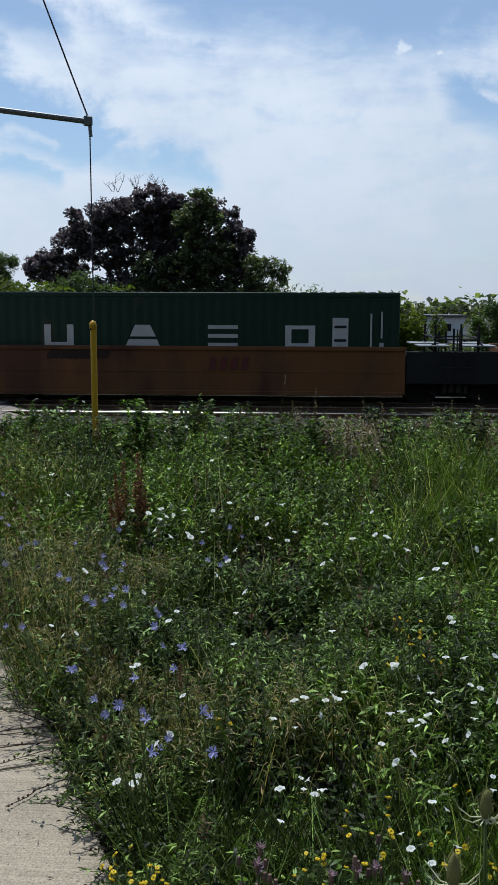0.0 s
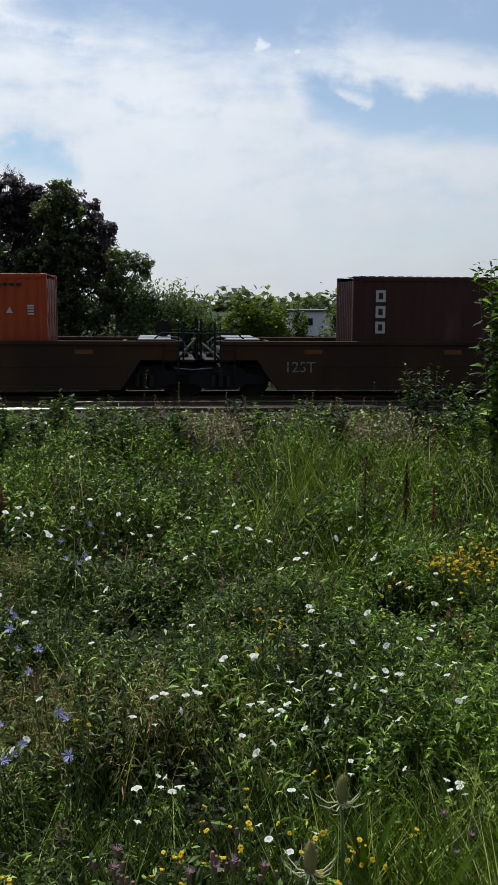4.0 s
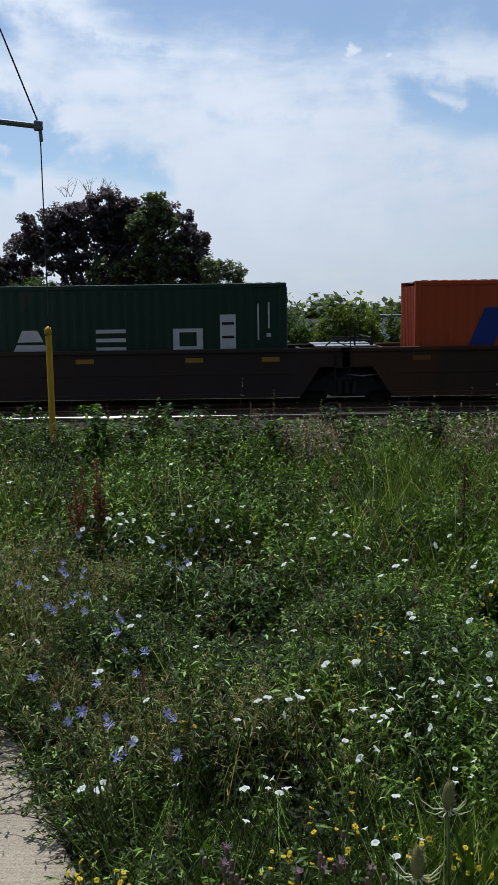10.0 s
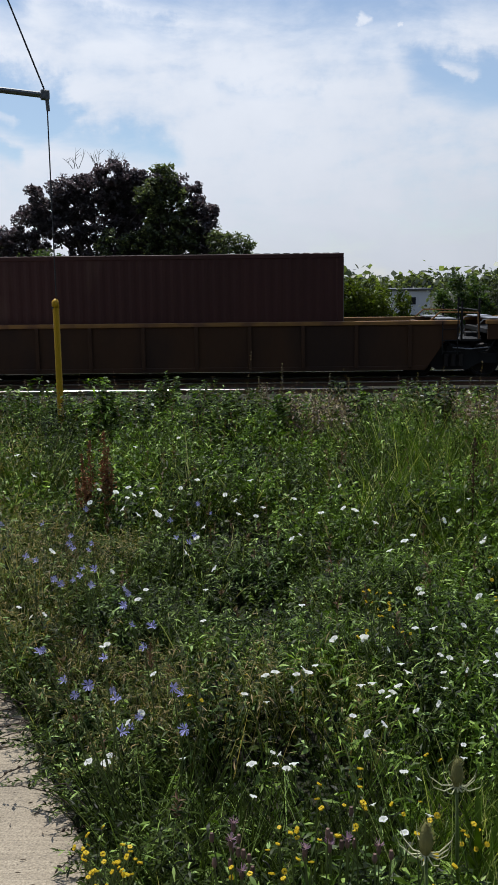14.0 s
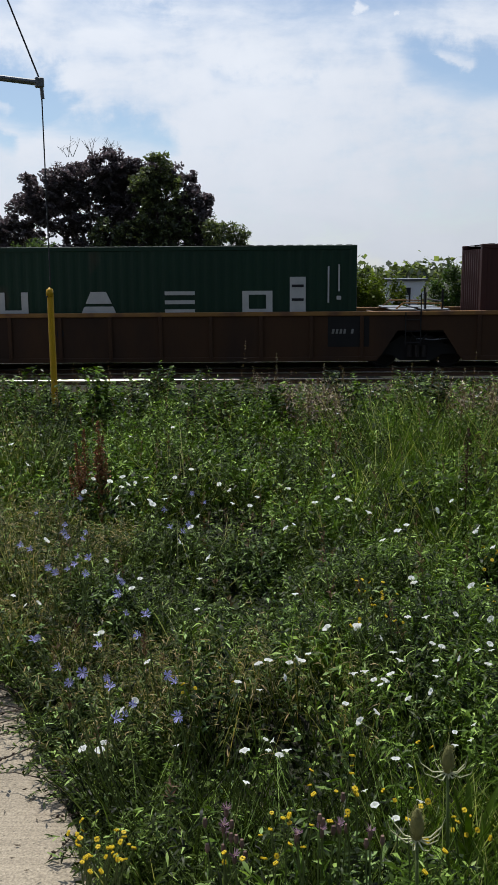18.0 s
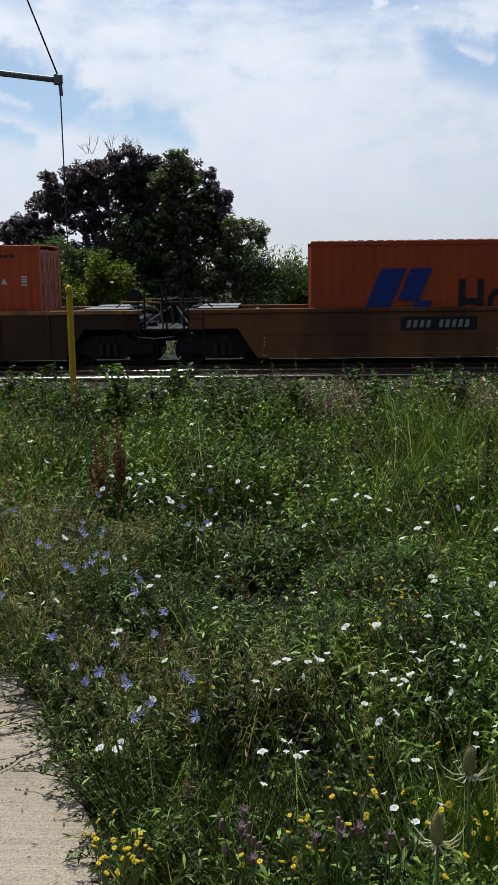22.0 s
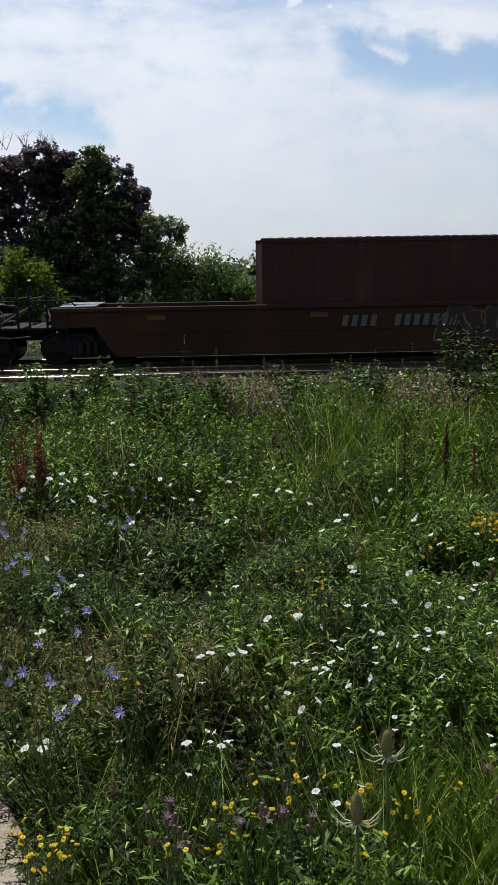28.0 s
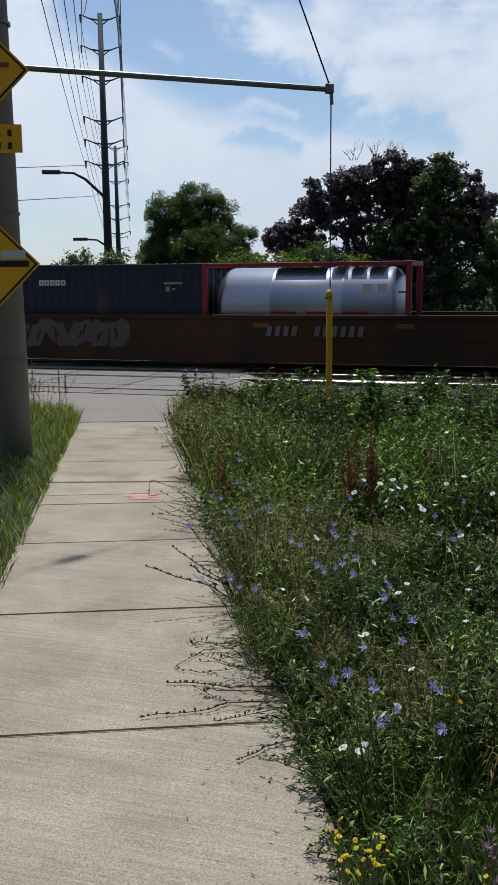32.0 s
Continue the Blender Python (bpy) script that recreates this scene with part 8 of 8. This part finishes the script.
dock(1.50, 6.55, 0.90, 1, 1, 0.052, M_dock_dark, "dark brown dock seed spike standing above the grass")
dock(-1.22, 7.0, 0.92, 5, 2, 0.042)
dock(-1.34, 7.05, 0.84, 5, 3, 0.042)
dock(1.98, 7.2, 0.76, 2, 4, 0.04, M_dock_dark, "dark brown dock seed spikes among the grass")
dock(2.15, 7.0, 0.62, 1, 5, 0.02)
dock(-2.6, 7.4, 0.62, 2, 6, 0.025)
for k, (dx, dy) in enumerate(((-8.15, 13.9), (-7.55, 13.7), (-7.7, 14.2))):
    dock(dx, dy, 0.95 - 0.12 * k, 1, 10 + k, 0.03)


# ---- tall single weeds standing against the railway ----
def tall_weed(x, y, height, seed, material, width=0.25, leaf=0.075, label="tall leafy weed standing above the meadow"):
    rng = np.random.default_rng(seed)
    root = tagged(new("tall_weed"), label, "weed", group="tall weeds")
    root.location = (x, y, -0.04 * min(y, 21))
    n = max(5, int(width * 40))
    stems = []
    for k in range(n):
        end = Vector((rng.normal(0, width * 0.5), rng.normal(0, width * 0.3), height * (rng.uniform(0.72, 1.02) if k else 1.02)))
        part("stem", tube(B(), [(end.x * 0.2, end.y * 0.2, 0), end * 0.55 + Vector((0, 0, 0.05)), end], [0.006, 0.0045, 0.002], 5), M_stem, root)
        stems.append(end)
    m = 60
    i = np.repeat(np.arange(n), m)
    e = np.array([tuple(s) for s in stems])[i]
    t = 0.3 + 0.72 * rng.random(len(i)) ** 0.8
    p = e * t[:, None]
    a = rng.uniform(0, 6.283, len(i))
    aim = np.stack([np.cos(a), np.sin(a), rng.uniform(-0.2, 0.7, len(i))], -1)
    aim /= np.linalg.norm(aim, axis=1, keepdims=True)
    L = leaf * rng.uniform(0.6, 1.3, len(i)) * (1.25 - 0.6 * t)
    me = raw_mesh("leaves", *ribbons(rng, p, aim, L, L * 0.36, rng.uniform(0, 0.6, len(i)), 2, "leaf"), material)
    tagged(share("foliage", me, root), kind="stuff")


for k, (wx, wy, wh, ww, wm) in enumerate(((-1.22, 12.6, 1.02, 0.34, M_weed_bright), (-2.75, 12.2, 0.92, 0.16, M_weed_bright), (-2.15, 12.6, 0.84, 0.26, M_weed), (-1.75, 12.0, 0.80, 0.3, M_weed_bright), (2.0, 13.2, 0.84, 0.42, M_weed_bright), (2.5, 12.6, 0.80, 0.42, M_weed_bright), (1.3, 12.8, 0.74, 0.34, M_weed), (0.7, 12.6, 0.72, 0.3, M_weed_bright), (-0.5, 12.6, 0.78, 0.3, M_weed), (3.2, 12.4, 0.80, 0.4, M_weed), (-3.4, 12.4, 0.74, 0.3, M_weed_bright), (-4.4, 13.0, 0.70, 0.4, M_weed))):
    tall_weed(wx, wy, wh, 51 + k, wm, ww, 0.10, "leafy weed clump rising against the rails")
skyline = random.Random(91)
for k in range(62):
    wx = -5.2 + 0.17 * k + skyline.uniform(-0.12, 0.12)
    wy = 11.8 + skyline.uniform(-1.6, 1.6)
    if wx < float(edge_x(np.array(wy))) + 0.3:
        continue
    wh = 1.74 - 0.086 * wy + skyline.choice((-0.04, 0.02, 0.06, 0.10, 0.16, 0.26))
    tall_weed(wx, wy, wh, 120 + k, skyline.choice((M_weed, M_weed_bright, M_weed_bright, M_weed_blue, M_weed_bright)), skyline.uniform(0.18, 0.42), skyline.uniform(0.07, 0.12), "leafy weeds along the meadow's far edge")
for k, (wx, wy, wh, ww) in enumerate(((1.75, 12.9, 0.80, 0.5), (2.25, 12.7, 0.84, 0.55), (2.7, 13.0, 0.78, 0.45), (-0.75, 12.8, 0.90, 0.4), (-1.55, 12.9, 0.86, 0.45), (0.4, 13.1, 0.72, 0.4), (-2.3, 13.0, 0.76, 0.4))):
    tall_weed(wx, wy, wh, 171 + k, M_weed_bright, ww, 0.085, "bright leafy weed clump rising against the rails")
for wx, wy, wh in ((-2.42, 10.72, 0.80), (-2.25, 10.85, 0.72), (-2.58, 10.6, 0.68)):
    tall_weed(wx, wy, wh, int(wh * 1000), M_weed, 0.24, 0.075, "leafy weeds round the foot of the yellow guard")
tall_weed(-0.05, 12.8, 0.86, 74, M_mauve, 0.3, 0.05, "tall mauve seeding weed against the rails")
tall_weed(0.45, 12.4, 0.82, 78, M_mauve, 0.3, 0.05, "tall mauve seeding weed against the rails")
tall_weed(3.35, 11.3, 1.42, 75, M_weed, 0.55, 0.10, "tall dark leafy weed against the train")
tall_weed(3.21, 8.45, 2.38, 76, M_weed_bright, 0.34, 0.15, "tall bright green leafy sapling at the meadow's side")
tall_weed(3.60, 8.6, 2.62, 77, M_weed_bright, 0.40, 0.15, "tall bright green leafy sapling at the meadow's side")
for k, (sx, sy, sh) in enumerate(((-0.05, 12.9, 0.98), (0.28, 13.4, 1.12), (0.95, 13.2, 0.98), (1.25, 13.5, 0.9), (2.2, 13.2, 0.98), (2.9, 13.0, 0.92), (-1.9, 13.2, 0.9), (-3.0, 12.6, 0.86))):
    dock(sx, sy, sh, 1, 60 + k, 0.026, M_mauve, "pale feathery seed spike rising against the rails")


# ---- broad bright blades at the viewer's feet ----
def broad_blades(x, y, height, count, seed):
    r = random.Random(seed)
    root = tagged(new("broadleaf_plant"), "broad bright green blades in a low rosette", "weed", group="broad blades near the viewer")
    root.location = (x, y, -0.04 * y)
    for k in range(count):
        a, out, h = r.uniform(0, 6.28), r.uniform(0.05, 0.16), height * r.uniform(0.7, 1.05)
        c, s = math.cos(a), math.sin(a)
        bm = B()
        prev = None
        for j in range(6):
            t = j / 5
            p = Vector((c * out * t ** 1.5, s * out * t ** 1.5, h * (t - 0.18 * t * t)))
            w = 0.011 * (0.5 + 2.0 * t * (1 - t)) * (1 - 0.9 * (t == 1))
            cur = (bm.verts.new(p + Vector((-s * w, c * w, 0))), bm.verts.new(p + Vector((0, 0, -0.003))), bm.verts.new(p - Vector((-s * w, c * w, 0))))
            if prev:
                bm.faces.new((prev[0], prev[1], cur[1], cur[0]))
                bm.faces.new((prev[1], prev[2], cur[2], cur[1]))
            prev = cur
        part("leaf", bm, M_weed_bright, root, smooth=True)


for k, (bx, by, bh) in enumerate(((0.46, 1.95, 0.40), (0.40, 1.92, 0.38), (0.56, 2.02, 0.42), (0.66, 2.2, 0.40), (0.28, 1.92, 0.36), (0.78, 2.35, 0.42), (0.62, 2.5, 0.44))):
    broad_blades(bx, by, bh, 12, 400 + k)


def motions():
    for thing, u, z, turn in MOVING:
        walk(thing, [(t, pose(u - s, TRAIN_Y, RAIL_Z + z, 0, 0, turn)) for t, s in GONE])


motions()
